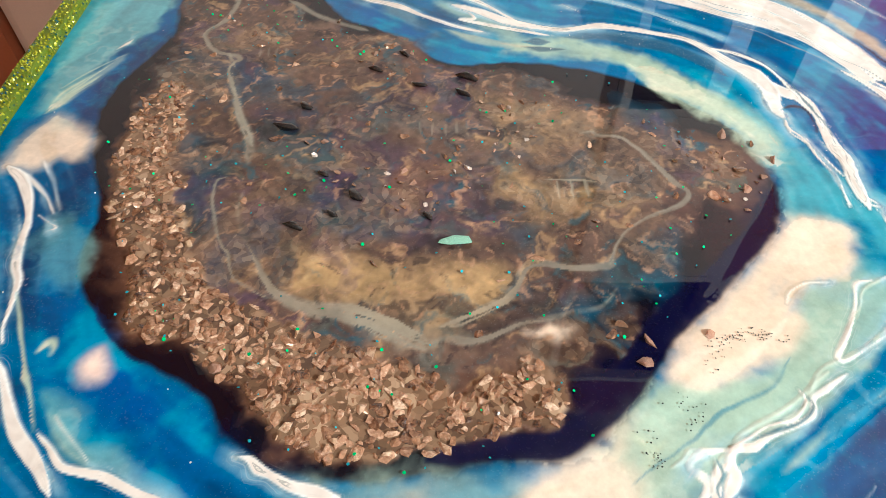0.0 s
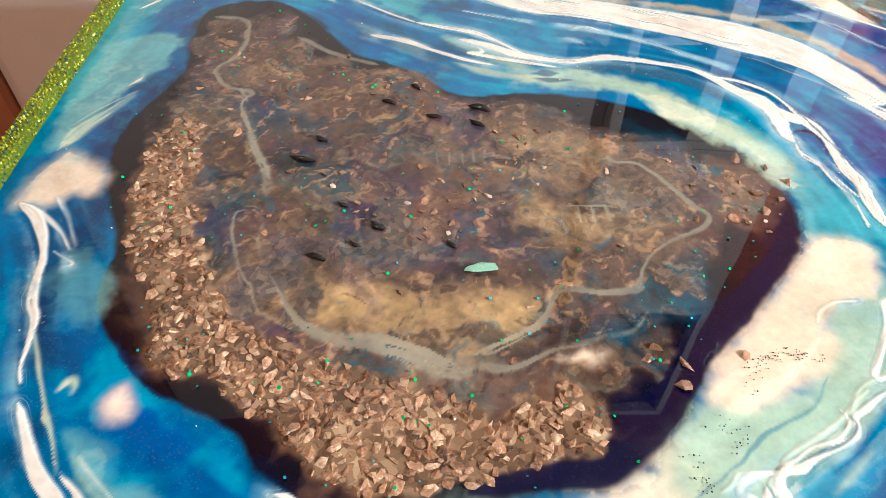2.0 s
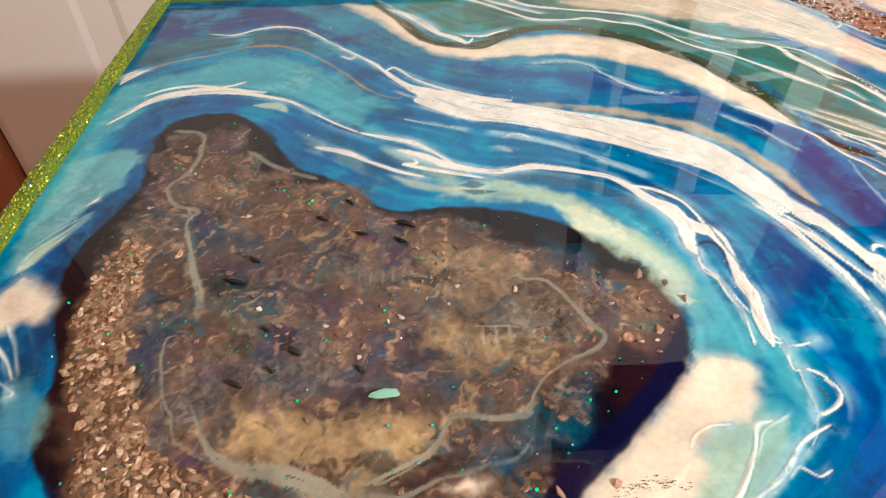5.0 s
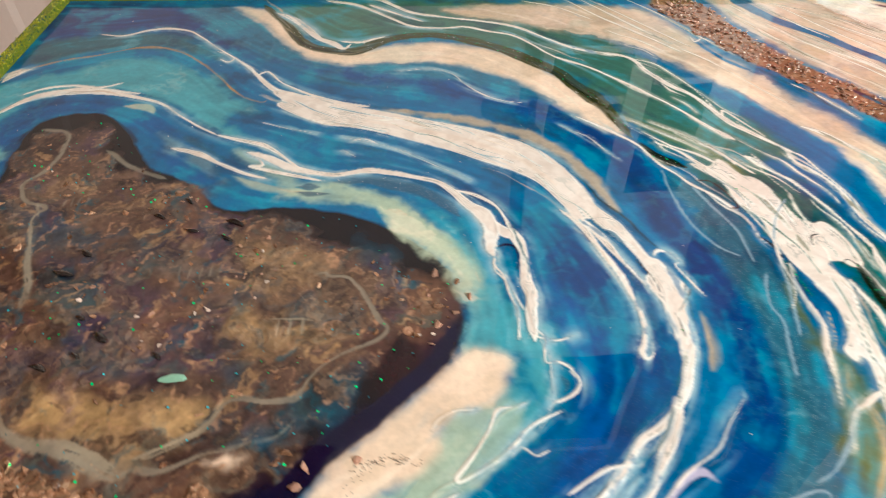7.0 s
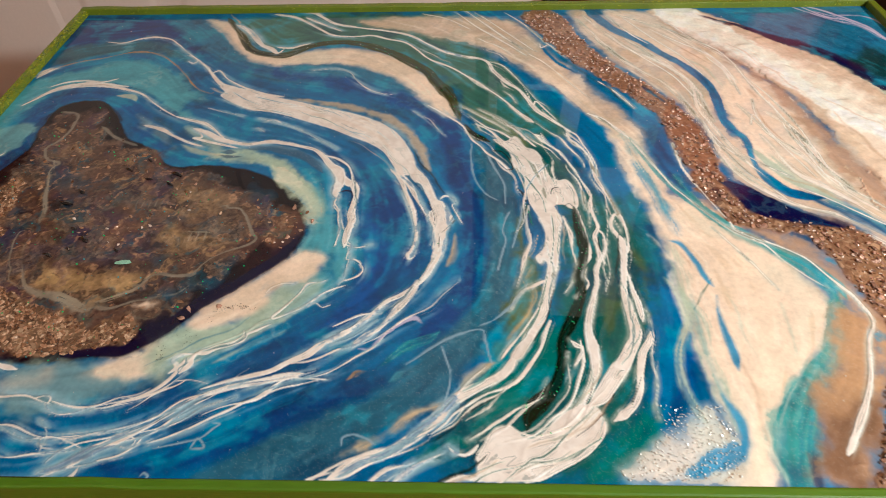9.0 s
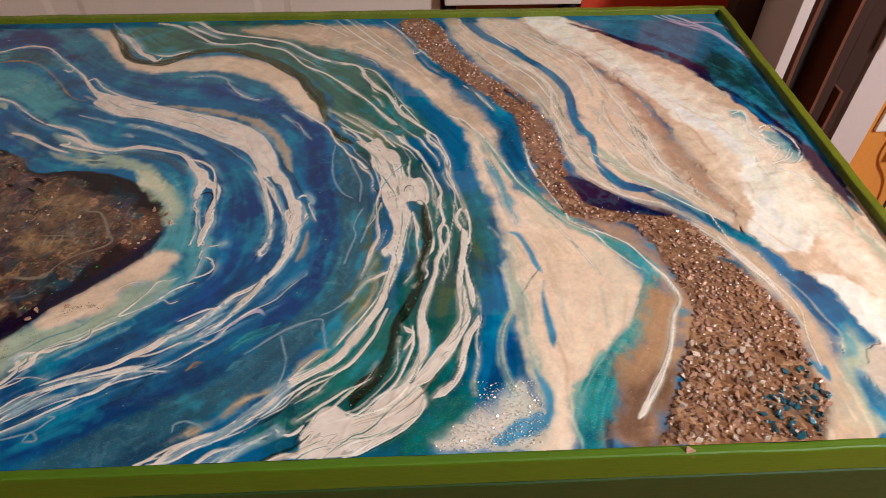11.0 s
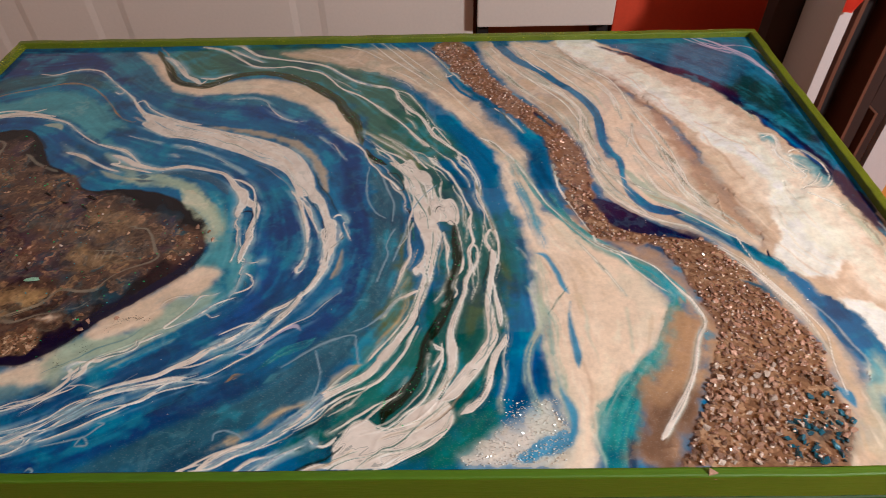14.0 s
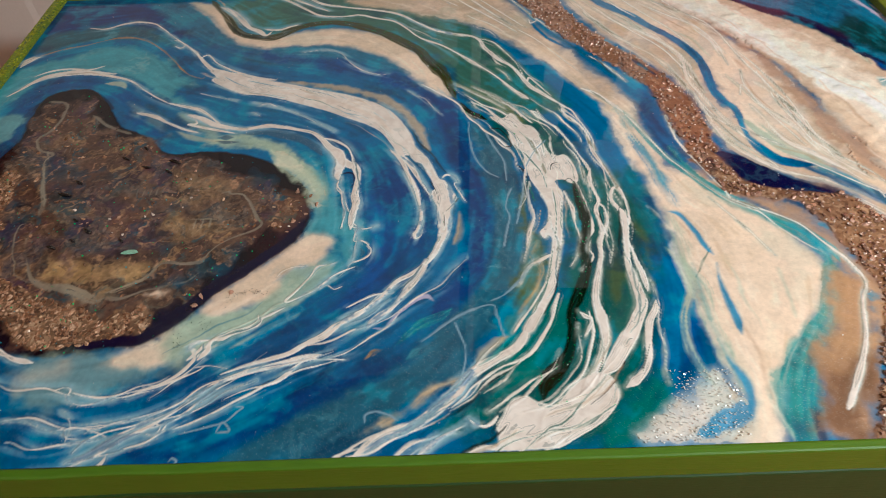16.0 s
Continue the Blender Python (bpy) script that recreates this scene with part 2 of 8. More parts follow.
RED = plain("red_orange_panel", lin(196, 62, 34), 0.55, 20, 0.10, 0.2)
RED_TAPE = plain("red_plastic_tape", lin(225, 60, 40), 0.35, 20, 0.06, 0.1)
CARD = plain("brown_cardboard", lin(98, 56, 38), 0.85, 50, 0.14, 0.3, stretch=(1, 1, 0.15))
CARD_DARK = plain("dark_cardboard", lin(48, 26, 20), 0.9, 50, 0.15, 0.3, stretch=(1, 1, 0.15))
# Near-black standing in for shade in gaps and recesses; shelf feet share it
DARK = plain("dark_shade_fill", lin(30, 22, 22), 0.9, 60, 0.2, 0.3)
FOAM_BOARD = plain("white_foam_board", (0.56, 0.50, 0.50), 0.6, 30, 0.05, 0.1)
BLACK_PLASTIC = plain("black_plastic", (0.02, 0.02, 0.021), 0.35, 60, 0.1, 0.1)
PLATE = plain("white_plastic_plate", (0.78, 0.76, 0.72), 0.35, 60, 0.03, 0.05)
YELLOW_LABEL = plain("yellow_label", lin(224, 190, 60), 0.5, 80, 0.05, 0.05)
BRASS = plain("brass", lin(190, 160, 110), 0.12, 60, 0.05, 0.0, metal=1.0)
QUARTZ = plain("smoky_quartz", lin(166, 128, 108), 0.18, 150, 0.4, 0.6, metal=0.15, per_object=0.45, coat=0.9)
QUARTZ_PALE = plain("pale_quartz", lin(226, 206, 192), 0.16, 150, 0.3, 0.6, metal=0.25, per_object=0.3, coat=0.9)


def chip_material(name, stops, rough=0.16):
    """Glassy splinters: every chip its own tone from dark to pale, cloudy inside."""
    m, nt, bsdf, node = material(name)
    geo, co = nt.nodes.new("ShaderNodeNewGeometry"), nt.nodes.new("ShaderNodeTexCoord")
    cloud = node("ShaderNodeTexNoise", Scale=520.0, Detail=6.0, Roughness=0.68)
    nt.links.new(co.outputs["Object"], cloud.inputs["Vector"])
    mixed = nt.nodes.new("ShaderNodeMath")
    mixed.operation = "MULTIPLY_ADD"
    mixed.inputs[1].default_value = 1.5
    nt.links.new(cloud.outputs["Fac"], mixed.inputs[0])
    offset = nt.nodes.new("ShaderNodeMapRange")
    offset.inputs["To Min"].default_value, offset.inputs["To Max"].default_value = -0.62, 0.2
    nt.links.new(geo.outputs["Random Per Island"], offset.inputs["Value"])
    nt.links.new(offset.outputs[0], mixed.inputs[2])
    tones = nt.nodes.new("ShaderNodeValToRGB")
    tones.color_ramp.elements[0].position, tones.color_ramp.elements[1].position = stops[0][0], stops[-1][0]
    tones.color_ramp.elements[0].color, tones.color_ramp.elements[1].color = (*lin(*stops[0][1]), 1), (*lin(*stops[-1][1]), 1)
    for at, col in stops[1:-1]:
        tones.color_ramp.elements.new(at).color = (*lin(*col), 1)
    nt.links.new(mixed.outputs[0], tones.inputs["Fac"])
    nt.links.new(tones.outputs["Color"], bsdf.inputs["Base Color"])
    bsdf.inputs["Roughness"].default_value, bsdf.inputs["Metallic"].default_value = rough, 0.12
    bsdf.inputs["Coat Weight"].default_value, bsdf.inputs["Coat Roughness"].default_value = 0.9, 0.04
    bump_of(nt, node, cloud.outputs["Fac"], 0.8, 0.0012, bsdf)
    return m


AMBER = chip_material("amber_brown_chip", ((0.02, (58, 38, 30)), (0.25, (116, 80, 56)), (0.55, (158, 116, 86)), (0.8, (184, 142, 112)), (0.98, (220, 188, 158))))
GLINT = plain("honey_glint", lin(198, 164, 130), 0.15, 150, 0.4, 0.8, metal=0.2, island=0.4, coat=1.0)
QUARTZ_FAR = plain("smoky_quartz_far", lin(166, 128, 110), 0.2, 150, 0.4, 0.6, metal=0.3, island=0.45, coat=0.9)
OBSIDIAN = plain("black_glass_stone", lin(14, 12, 16), 0.06, 60, 0.2, 0.3, coat=1.0)
TEAL_GLASS = plain("teal_glass_chip", lin(16, 84, 104), 0.1, 60, 0.3, 0.3, per_object=0.4, coat=1.0)
OPAL = plain("opal_flake", lin(150, 205, 180), 0.15, 300, 0.5, 0.6, coat=1.0)
GREEN_FLAKE = plain("green_glitter", lin(24, 205, 118), 0.22, 60, 0.2, 0.0, metal=0.25, island=0.4)
CYAN_FLAKE = plain("cyan_glitter", lin(60, 180, 200), 0.22, 60, 0.2, 0.0, metal=0.4, island=0.4)
SILVER_FLAKE = plain("silver_glitter", lin(225, 225, 220), 0.25, 60, 0.2, 0.0, metal=0.2)
YELLOW_GRAIN = plain("yellow_green_glitter", lin(158, 156, 34), 0.3, 60, 0.3, 0.0, metal=0.2, island=0.5)
PEPPER = plain("black_specks", lin(20, 24, 30), 0.4, 60, 0.1, 0.0)


# ---- building helpers ----
def mesh_of(bm, name, mat, smooth=False):
    me = bpy.data.meshes.new(name)
    bm.to_mesh(me)
    bm.free()
    me.materials.append(mat)
    if smooth:
        me.polygons.foreach_set("use_smooth", [True] * len(me.polygons))
    return me


def part(name, bm, mat, parent, label="", smooth=False):
    ob = new(name, mesh_of(bm, name, mat, smooth))
    ob.parent = parent
    return tagged(ob, label)


def thing(name, label, category, kind="", group="", at=(0, 0, 0)):
    ob = new(name)
    ob.location = at
    ob.empty_display_size = 0.05
    return tagged(ob, label, category, group, kind)


def solid(name, bm, mat, label, category, kind="", group="", smooth=False):
    return tagged(new(name, mesh_of(bm, name, mat, smooth)), label, category, group, kind)


def box(x0, x1, y0, y1, z0, z1, bevel=0.0, bm=None, steps=2):
    bm = bm or bmesh.new()
    made = bmesh.ops.create_cube(bm, size=1.0, matrix=Matrix.Translation(((x0 + x1) / 2, (y0 + y1) / 2, (z0 + z1) / 2)) @ Matrix.Diagonal((x1 - x0, y1 - y0, z1 - z0, 1)))
    if bevel:
        edges = list({e for v in made["verts"] for e in v.link_edges})
        bmesh.ops.bevel(bm, geom=edges, offset=bevel, segments=steps, affect="EDGES", profile=0.6)
    return bm


def chip(seed, flat=0.55, points=11):
    """An angular broken stone about one unit across."""
    rnd = random.Random(seed)
    bm = bmesh.new()
    for _ in range(points):
        v = Vector((rnd.gauss(0, 1), rnd.gauss(0, 1), rnd.gauss(0, 1))).normalized() * rnd.uniform(0.42, 0.55)
        bm.verts.new((v.x * rnd.uniform(0.75, 1.15), v.y * 0.85, v.z * flat))
    hull = bmesh.ops.convex_hull(bm, input=bm.verts)
    loose = [v for v in bm.verts if not v.link_faces]
    bmesh.ops.delete(bm, geom=loose, context="VERTS")
    return bm


def scatter(seed, inside, tries, gap, box_mm):
    """Random places at least gap apart in a region of the plan, in mm."""
    rnd = random.Random(seed)
    kept, cells = [], {}
    for _ in range(tries):
        x, y = rnd.uniform(box_mm[0], box_mm[2]), rnd.uniform(box_mm[1], box_mm[3])
        if not inside(x, y):
            continue
        g = gap(x, y) if callable(gap) else gap
        i, j = int(x // 12), int(y // 12)
        if any((x - a) ** 2 + (y - b) ** 2 < g * g for p in (i - 1, i, i + 1) for q in (j - 1, j, j + 1) for a, b in cells.get((p, q), ())):
            continue
        cells.setdefault((i, j), []).append((x, y))
        kept.append((x, y))
    return kept


# ---- the pour: pigments laid on a fine level sheet ----
XS = np.concatenate([np.linspace(0, 400, 620, endpoint=False), np.linspace(400, 955, 620)])
YS = np.concatenate([np.linspace(0, 330, 470, endpoint=False), np.linspace(330, 600, 260)])
GX, GY = np.meshgrid(XS, YS)
FLOW = []
INK = np.zeros((len(YS), len(XS), 4), np.float32)
RAISE = np.zeros(GX.shape, np.float32)
MILK = np.full(GX.shape, -9.0, np.float32)   # depth inside the opaque white threads, mm
ZONE = np.zeros(GX.shape, np.int32)
ZONES = []


def cloth(x, y, size, seed, octaves=3):
    """Smooth random field from -1 to 1 with features of that size in mm."""
    total, weight = 0.0, 0.0
    for o in range(octaves):
        rnd = np.random.RandomState(seed * 17 + o)
        table = rnd.uniform(-1, 1, (128, 128)).astype(np.float32)
        u, v = x * (2 ** o / size) + 37.3, y * (2 ** o / size) + 51.7
        i, j = np.floor(u).astype(int), np.floor(v).astype(int)
        fu, fv = u - i, v - j
        fu, fv = fu * fu * (3 - 2 * fu), fv * fv * (3 - 2 * fv)
        i0, i1, j0, j1 = i % 128, (i + 1) % 128, j % 128, (j + 1) % 128
        a = table[j0, i0] * (1 - fu) + table[j0, i1] * fu
        b = table[j1, i0] * (1 - fu) + table[j1, i1] * fu
        total = total + (a * (1 - fv) + b * fv) * 0.55 ** o
        weight += 0.55 ** o
    return total / weight


SLOW_X, SLOW_Y = 2.4 * cloth(GX, GY, 34, 1, 1) + 1.4 * cloth(GX, GY, 12, 2, 1), 2.4 * cloth(GX, GY, 34, 3, 1) + 1.4 * cloth(GX, GY, 12, 4, 1)
DRIFT_X = 2.4 * cloth(GX, GY, 34, 1) + 1.9 * cloth(GX, GY, 12, 2) + 0.8 * cloth(GX, GY, 5, 31)
DRIFT_Y = 2.4 * cloth(GX, GY, 34, 3) + 1.9 * cloth(GX, GY, 12, 4) + 0.8 * cloth(GX, GY, 5, 33)
FEATHER = cloth(GX, GY, 7, 5, 4)
WISP = 1.3 * cloth(GX + 1.5 * DRIFT_X, GY + 1.5 * DRIFT_Y, 13, 8, 5)
GRAIN = cloth(GX, GY, 2.6, 6, 2)
BLOTCH = cloth(GX, GY, 20, 7, 4)

PIGMENT = {
    "cerulean": (0, 112, 156, 0.12), "deep": (0, 92, 140, 0.1), "ultra": (0, 70, 126, 0.1), "blue": (0, 98, 150, 0.1), "navy": (6, 14, 66, 0.15),
    "royal": (0, 92, 154, 0.1), "azure": (0, 116, 160, 0.12), "sky": (10, 140, 182, 0.3), "teal": (0, 104, 132, 0.25), "lightteal": (96, 162, 176, 0.15),
    "greyteal": (58, 108, 124, 0.3), "seafoam": (172, 190, 176, 0.15), "steel": (58, 106, 128, 0.5), "tealgreen": (22, 116, 112, 0.4), "tealpearl": (70, 156, 158, 0.9),
    "mist": (52, 120, 150, 0.3), "thread": (146, 172, 188, 0.1), "olive": (100, 106, 52, 0.15), "sandgold": (194, 162, 128, 0.6), "greyfoam": (132, 176, 178, 0.15), "violet": (20, 74, 140, 0.1), "purple": (46, 16, 62, 0.2), "lavender": (196, 186, 206, 0.1),
    "plum": (8, 6, 24, 0.02), "inkblue": (5, 9, 50, 0.04), "mottle": (92, 74, 66, 0.12), "tan": (166, 142, 108, 0.15), "peacock": (16, 72, 92, 0.15),
    "mauve": (72, 58, 76, 0.05), "umber": (36, 26, 24, 0.05), "rust": (122, 92, 72, 0.15), "redreflection": (70, 24, 30, 0.03), "haze": (150, 146, 134, 0.03),
    "cream": (228, 209, 190, 0.1), "creamdull": (208, 186, 166, 0.1), "creamteal": (196, 206, 184, 0.15), "butter": (232, 213, 192, 0.1), "white": (244, 238, 230, 0.03),
    "pink": (232, 208, 196, 0.05), "pearl": (206, 206, 204, 1.0), "foam": (222, 203, 182, 0.3), "sand": (204, 184, 154, 0.7), "sandlight": (186, 156, 130, 0.4),
    "sagecream": (122, 130, 92, 0.3), "gold": (178, 140, 86, 0.8), "tanpearl": (166, 140, 120, 0.5), "umberpearl": (106, 82, 68, 0.4), "brown": (150, 112, 88, 0.2),
    "stonebed": (152, 112, 90, 0.3), "sage": (72, 116, 106, 0.2), "green": (18, 98, 96, 0.2), "greendeep": (4, 52, 40, 0.25), "moss": (64, 68, 28, 0.3),
    "bottle": (2, 34, 16, 0.15), "slate": (70, 98, 120, 1.0), "foamwhite": (242, 230, 216, 0.1),
}


def ramp(v):
    v = np.clip(v, 0, 1)
    return v * v * (3 - 2 * v)


def smooth_line(points, closed=False, steps=7):
    """Catmull-Rom through the points."""
    p = np.array(points, float)
    p = np.vstack([p[-1], p, p[:2]]) if closed else np.vstack([2 * p[0] - p[1], p, 2 * p[-1] - p[-2]])
    out = []
    for a, b, c, d in zip(p, p[1:], p[2:], p[3:]):
        for t in np.arange(steps) / steps:
            out.append(0.5 * (2 * b + (c - a) * t + (2 * a - 5 * b + 4 * c - d) * t * t + (3 * b - a - 3 * c + d) * t ** 3))
    if not closed:
        out.append(p[-2])
    return np.array(out)


def patch(line, margin):
    (x0, y0), (x1, y1) = line.min(0) - margin, line.max(0) + margin
    i0, i1 = np.searchsorted(XS, (x0, x1))
    j0, j1 = np.searchsorted(YS, (y0, y1))
    return np.s_[j0:j1, i0:i1]


def lay(where, cover, zone, pigment, rise=0.0):
    r, g, b, mica = PIGMENT[pigment]
    cover = cover[..., None].astype(np.float32)
    INK[where] = INK[where] * (1 - cover) + np.array((*lin(r, g, b), mica), np.float32) * cover
    if zone:
        ZONES.append(zone)
        ZONE[where][cover[..., 0] > 0.5] = len(ZONES) - 1
    if rise:
        RAISE[where] += rise * cover[..., 0]


def fill(zone, pigment, points, soft, mix=1.0, warp=1.0, streak=0.0):
    """A pool of pigment with a feathered rim; soft in mm."""
    line = smooth_line(points, True, 4)
    FLOW.append((line[:-1], np.diff(line, axis=0), 0.5))
    s = patch(line, soft * 2 + 8)
    if GX[s].size == 0:
        return
    x, y = (GX[s] + warp * SLOW_X[s], GY[s] + warp * SLOW_Y[s]) if zone == "white_vein" else (GX[s] + warp * DRIFT_X[s], GY[s] + warp * DRIFT_Y[s])
    near, inside = np.full(x.shape, 1e9), np.zeros(x.shape, bool)
    for (ax, ay), (bx, by) in zip(line, np.roll(line, -1, 0)):
        ex, ey = bx - ax, by - ay
        t = np.clip(((x - ax) * ex + (y - ay) * ey) / (ex * ex + ey * ey + 1e-9), 0, 1)
        np.minimum(near, (x - ax - t * ex) ** 2 + (y - ay - t * ey) ** 2, out=near)
        if ey:
            inside ^= ((ay > y) != (by > y)) & (x < ex * (y - ay) / ey + ax)
    depth = np.sqrt(near) * np.where(inside, 1, -1)
    if zone == "white_vein":
        MILK[s] = np.maximum(MILK[s], depth)
    elif mix > 0.6 and soft < 5:
        MILK[s] = np.minimum(MILK[s], -depth)
    if zone in ("cream_band", "cream_field", "sand_band", "green_band"):
        soft = soft * 1.5 + 1.5
    cover = ramp(0.5 + (depth + ((0.45 if zone in ("cream_band", "cream_field") else 1.0) * soft if soft > 3 else 0.6 * soft) * WISP[s]) / (2.0 * soft))
    if streak:
        cover = cover * (1 - 0.35 * streak * ramp(0.5 + 1.6 * BLOTCH[s] + 0.6 * FEATHER[s]))
    lay(s, cover * mix, zone, pigment, 0.15 if pigment in ("white", "cream") else 0.0)


def pour(zone, pigment, points, width, soft, mix=1.0, streak=0.0, warp=0.4, threads=None):
    """A poured thread or ribbon: half width (one, or one a point) and feather in mm; streak splits it into strands."""
    line = smooth_line(points)
    widths = np.interp(np.linspace(0, 1, len(line)), np.linspace(0, 1, np.size(width)), np.atleast_1d(width))
    reach = np.concatenate([[0], np.cumsum(np.hypot(*np.diff(line, axis=0).T))])
    widths = widths * np.clip(0.25 + np.minimum(reach, reach[-1] - reach) / (2.5 * widths + 2.0), 0, 1)
    if len(points) > 2:
        FLOW.append((line[:-1], np.diff(line, axis=0), 1.0))
    s = patch(line, widths.max() + soft * 2 + 9)
    if GX[s].size == 0:
        return
    x, y = (GX[s] + warp * SLOW_X[s], GY[s] + warp * SLOW_Y[s]) if pigment == "white" else (GX[s] + warp * DRIFT_X[s], GY[s] + warp * DRIFT_Y[s])
    best, off, along, wide = np.full(x.shape, 1e9), np.zeros(x.shape), np.zeros(x.shape), np.ones(x.shape)
    run = 0.0
    for k in range(len(line) - 1):
        (ax, ay), (bx, by) = line[k], line[k + 1]
        ex, ey = bx - ax, by - ay
        size = math.hypot(ex, ey) + 1e-9
        t = np.clip(((x - ax) * ex + (y - ay) * ey) / size ** 2, 0, 1)
        dx, dy = x - ax - t * ex, y - ay - t * ey
        d = dx * dx + dy * dy
        m = d < best
        best[m] = d[m]
        off[m] = ((dy * ex - dx * ey) / size)[m]
        along[m] = run + t[m] * size
        wide[m] = widths[k] + t[m] * (widths[k + 1] - widths[k])
        run += size
    if pigment == "white" and threads != 0:
        milky = ramp(0.5 + (wide * 1.3 - np.sqrt(best) + 0.8 * FEATHER[s]) / 5.0)
        lay(s, 0.45 * mix * milky * ramp(0.8 + FEATHER[s]), "", "lavender" if soft < 0.5 else "creamteal")
    swell = 1 + 0.18 * cloth(along, along * 0, 14, len(points) + 40, 2)
    edge = wide * swell - np.sqrt(best)
    if pigment == "white" and mix > 0.6:
        body = edge
        if streak:
            body = np.minimum(edge, 1.1 * (0.75 - 0.55 * streak - cloth(along / 22, off / 1.7, 1.0, len(points) * 3 + int(abs(points[0][0])) % 50, 1)) * np.maximum(wide, 1.0))
        MILK[s] = np.maximum(MILK[s], body)
    elif mix > 0.6 and pigment != "white":
        MILK[s] = np.minimum(MILK[s], -edge)
    cover = ramp(0.5 + (edge + (0.9 if soft > 3 else 0.4) * soft * WISP[s]) / (1.6 * soft)) * (0.6 if pigment == "white" and threads != 0 else 1.0)
    if streak:
        strand = cloth(along / 26, off / 1.5, 1.0, len(points) * 3 + int(abs(points[0][0])) % 50, 2)
        cover = cover * (1 - min(1.0, streak * 1.25) * ramp(0.30 + 2.6 * strand))
    lay(s, cover * mix, zone, pigment, 0.25 if pigment == "white" else 0.0)
    if threads is None:
        threads = 5 if streak >= 0.5 else 2 if streak >= 0.35 else 0
    if threads:
        # fine satellite threads drawn out beside a streaky ribbon
        r = random.Random(int(points[0][0] * 7 + points[-1][1]))
        way = np.gradient(line, axis=0)
        side = np.stack([-way[:, 1], way[:, 0]], 1) / (np.linalg.norm(way, axis=1, keepdims=True) + 1e-9)
        for _ in range(threads):
            i0 = r.randrange(0, max(1, len(line) // 2))
            i1 = min(len(line), i0 + r.randrange(8, max(9, len(line) // 2 + 9)))
            f = np.linspace(0, 1, i1 - i0)[:, None]
            o = r.choice((-1, 1)) * (widths[i0:i1, None] * r.uniform(0.7, 1.3) + r.uniform(0.3, 2.6) * np.sin(f * math.pi * r.uniform(0.6, 1.4) + r.uniform(0, 1)))
            run_line = (line[i0:i1] + side[i0:i1] * o)[::5]
            if len(run_line) >= 3:
                pour("", pigment, run_line, [r.uniform(0.15, 0.35), r.uniform(0.3, 0.6), 0.15], 0.35, mix * r.uniform(0.55, 0.9), 0.0, warp, 0)


# open water between the bands
fill('blue_band', 'cerulean', [(-40, -40), (1000, -40), (1000, 640), (-40, 640)], 2)
fill('blue_band', 'deep', [(180, 30), (230, 41), (283, 50), (325, 61), (367, 76), (401, 107), (431, 144), (446, 191), (444, 230), (413, 267), (380, 299), (333, 329), (383, 267), (398, 217), (397, 184), (379, 155), (358, 125), (325, 107), (294, 90), (276, 71), (243, 56), (208, 41), (175, 40)], 9)
fill('blue_band', 'ultra', [(383, 267), (407, 274), (429, 244), (436, 203), (429, 166), (406, 138), (389, 144), (393, 184)], 12, mix=0.8)
# left margin of the table
fill('teal_band', 'lightteal', [(-3, 317), (-5, 368), (-1, 433), (32, 459), (69, 461), (110, 450), (146, 431), (174, 399), (135, 424), (96, 437), (63, 437), (36, 419), (21, 366), (17, 316), (9, 292)], 5)
fill('teal_band', 'lightteal', [(31, 447), (65, 479), (107, 485), (159, 459), (184, 425), (205, 405), (182, 395), (207, 367), (176, 382), (140, 416), (105, 434), (69, 444)], 6)
fill('blue_band', 'ultra', [(-2, 592), (114, 583), (160, 536), (191, 493), (163, 505), (97, 538), (50, 535), (23, 515), (7, 516)], 7)
fill('teal_band', 'greyteal', [(8, 492), (17, 520), (52, 528), (98, 532), (144, 511), (166, 481), (108, 507), (60, 498), (16, 480)], 6)
fill('blue_band', 'blue', [(17, 366), (33, 405), (65, 429), (116, 418), (153, 383), (179, 356), (196, 326), (183, 319), (160, 334), (132, 378), (91, 407), (55, 397), (53, 335), (38, 290), (36, 252), (27, 252), (11, 287)], 6)
pour('blue_band', 'navy', [(67, 128), (48, 155), (42, 177), (47, 206), (39, 235), (36, 268), (48, 292), (54, 324)], 9, 8, mix=0.6)
pour('teal_band', 'lightteal', [(3, 292), (6, 323), (8, 353)], 13, 8)
fill('blue_band', 'blue', [(45, 163), (54, 174), (69, 150), (87, 126), (113, 113), (129, 97), (142, 82), (155, 77), (159, 72), (103, 73), (91, 90), (76, 109)], 9)
fill('blue_band', 'cerulean', [(126, 102), (141, 89), (161, 79), (185, 78), (162, 72), (142, 76), (130, 86)], 8)
# dark geode core
fill('dark_core', 'plum', [(57, 324), (52, 364), (53, 390), (68, 404), (91, 407), (114, 389), (135, 359), (147, 339), (168, 329), (187, 311), (205, 296), (230, 297), (253, 297), (278, 290), (305, 275), (324, 260), (336, 243), (339, 235), (343, 209), (343, 199), (334, 180), (318, 162), (305, 149), (281, 129), (268, 112), (255, 96), (236, 86), (215, 85), (195, 81), (175, 79), (158, 81), (143, 87), (131, 95), (124, 104), (115, 112), (100, 119), (86, 127), (74, 140), (64, 155), (60, 174), (59, 192), (47, 223), (39, 251), (40, 273), (49, 297), (55, 318)], 1.7, warp=0.6)
fill('dark_core', 'inkblue', [(344, 202), (331, 174), (304, 146), (278, 125), (265, 108), (251, 92), (236, 86), (230, 92), (240, 104), (248, 120), (270, 139), (288, 157), (321, 171), (325, 206), (338, 224)], 8)
fill('dark_core', 'inkblue', [(131, 97), (145, 89), (161, 84), (185, 82), (208, 87), (230, 90), (229, 86), (195, 81), (175, 79), (158, 81), (143, 87)], 6, mix=0.8)
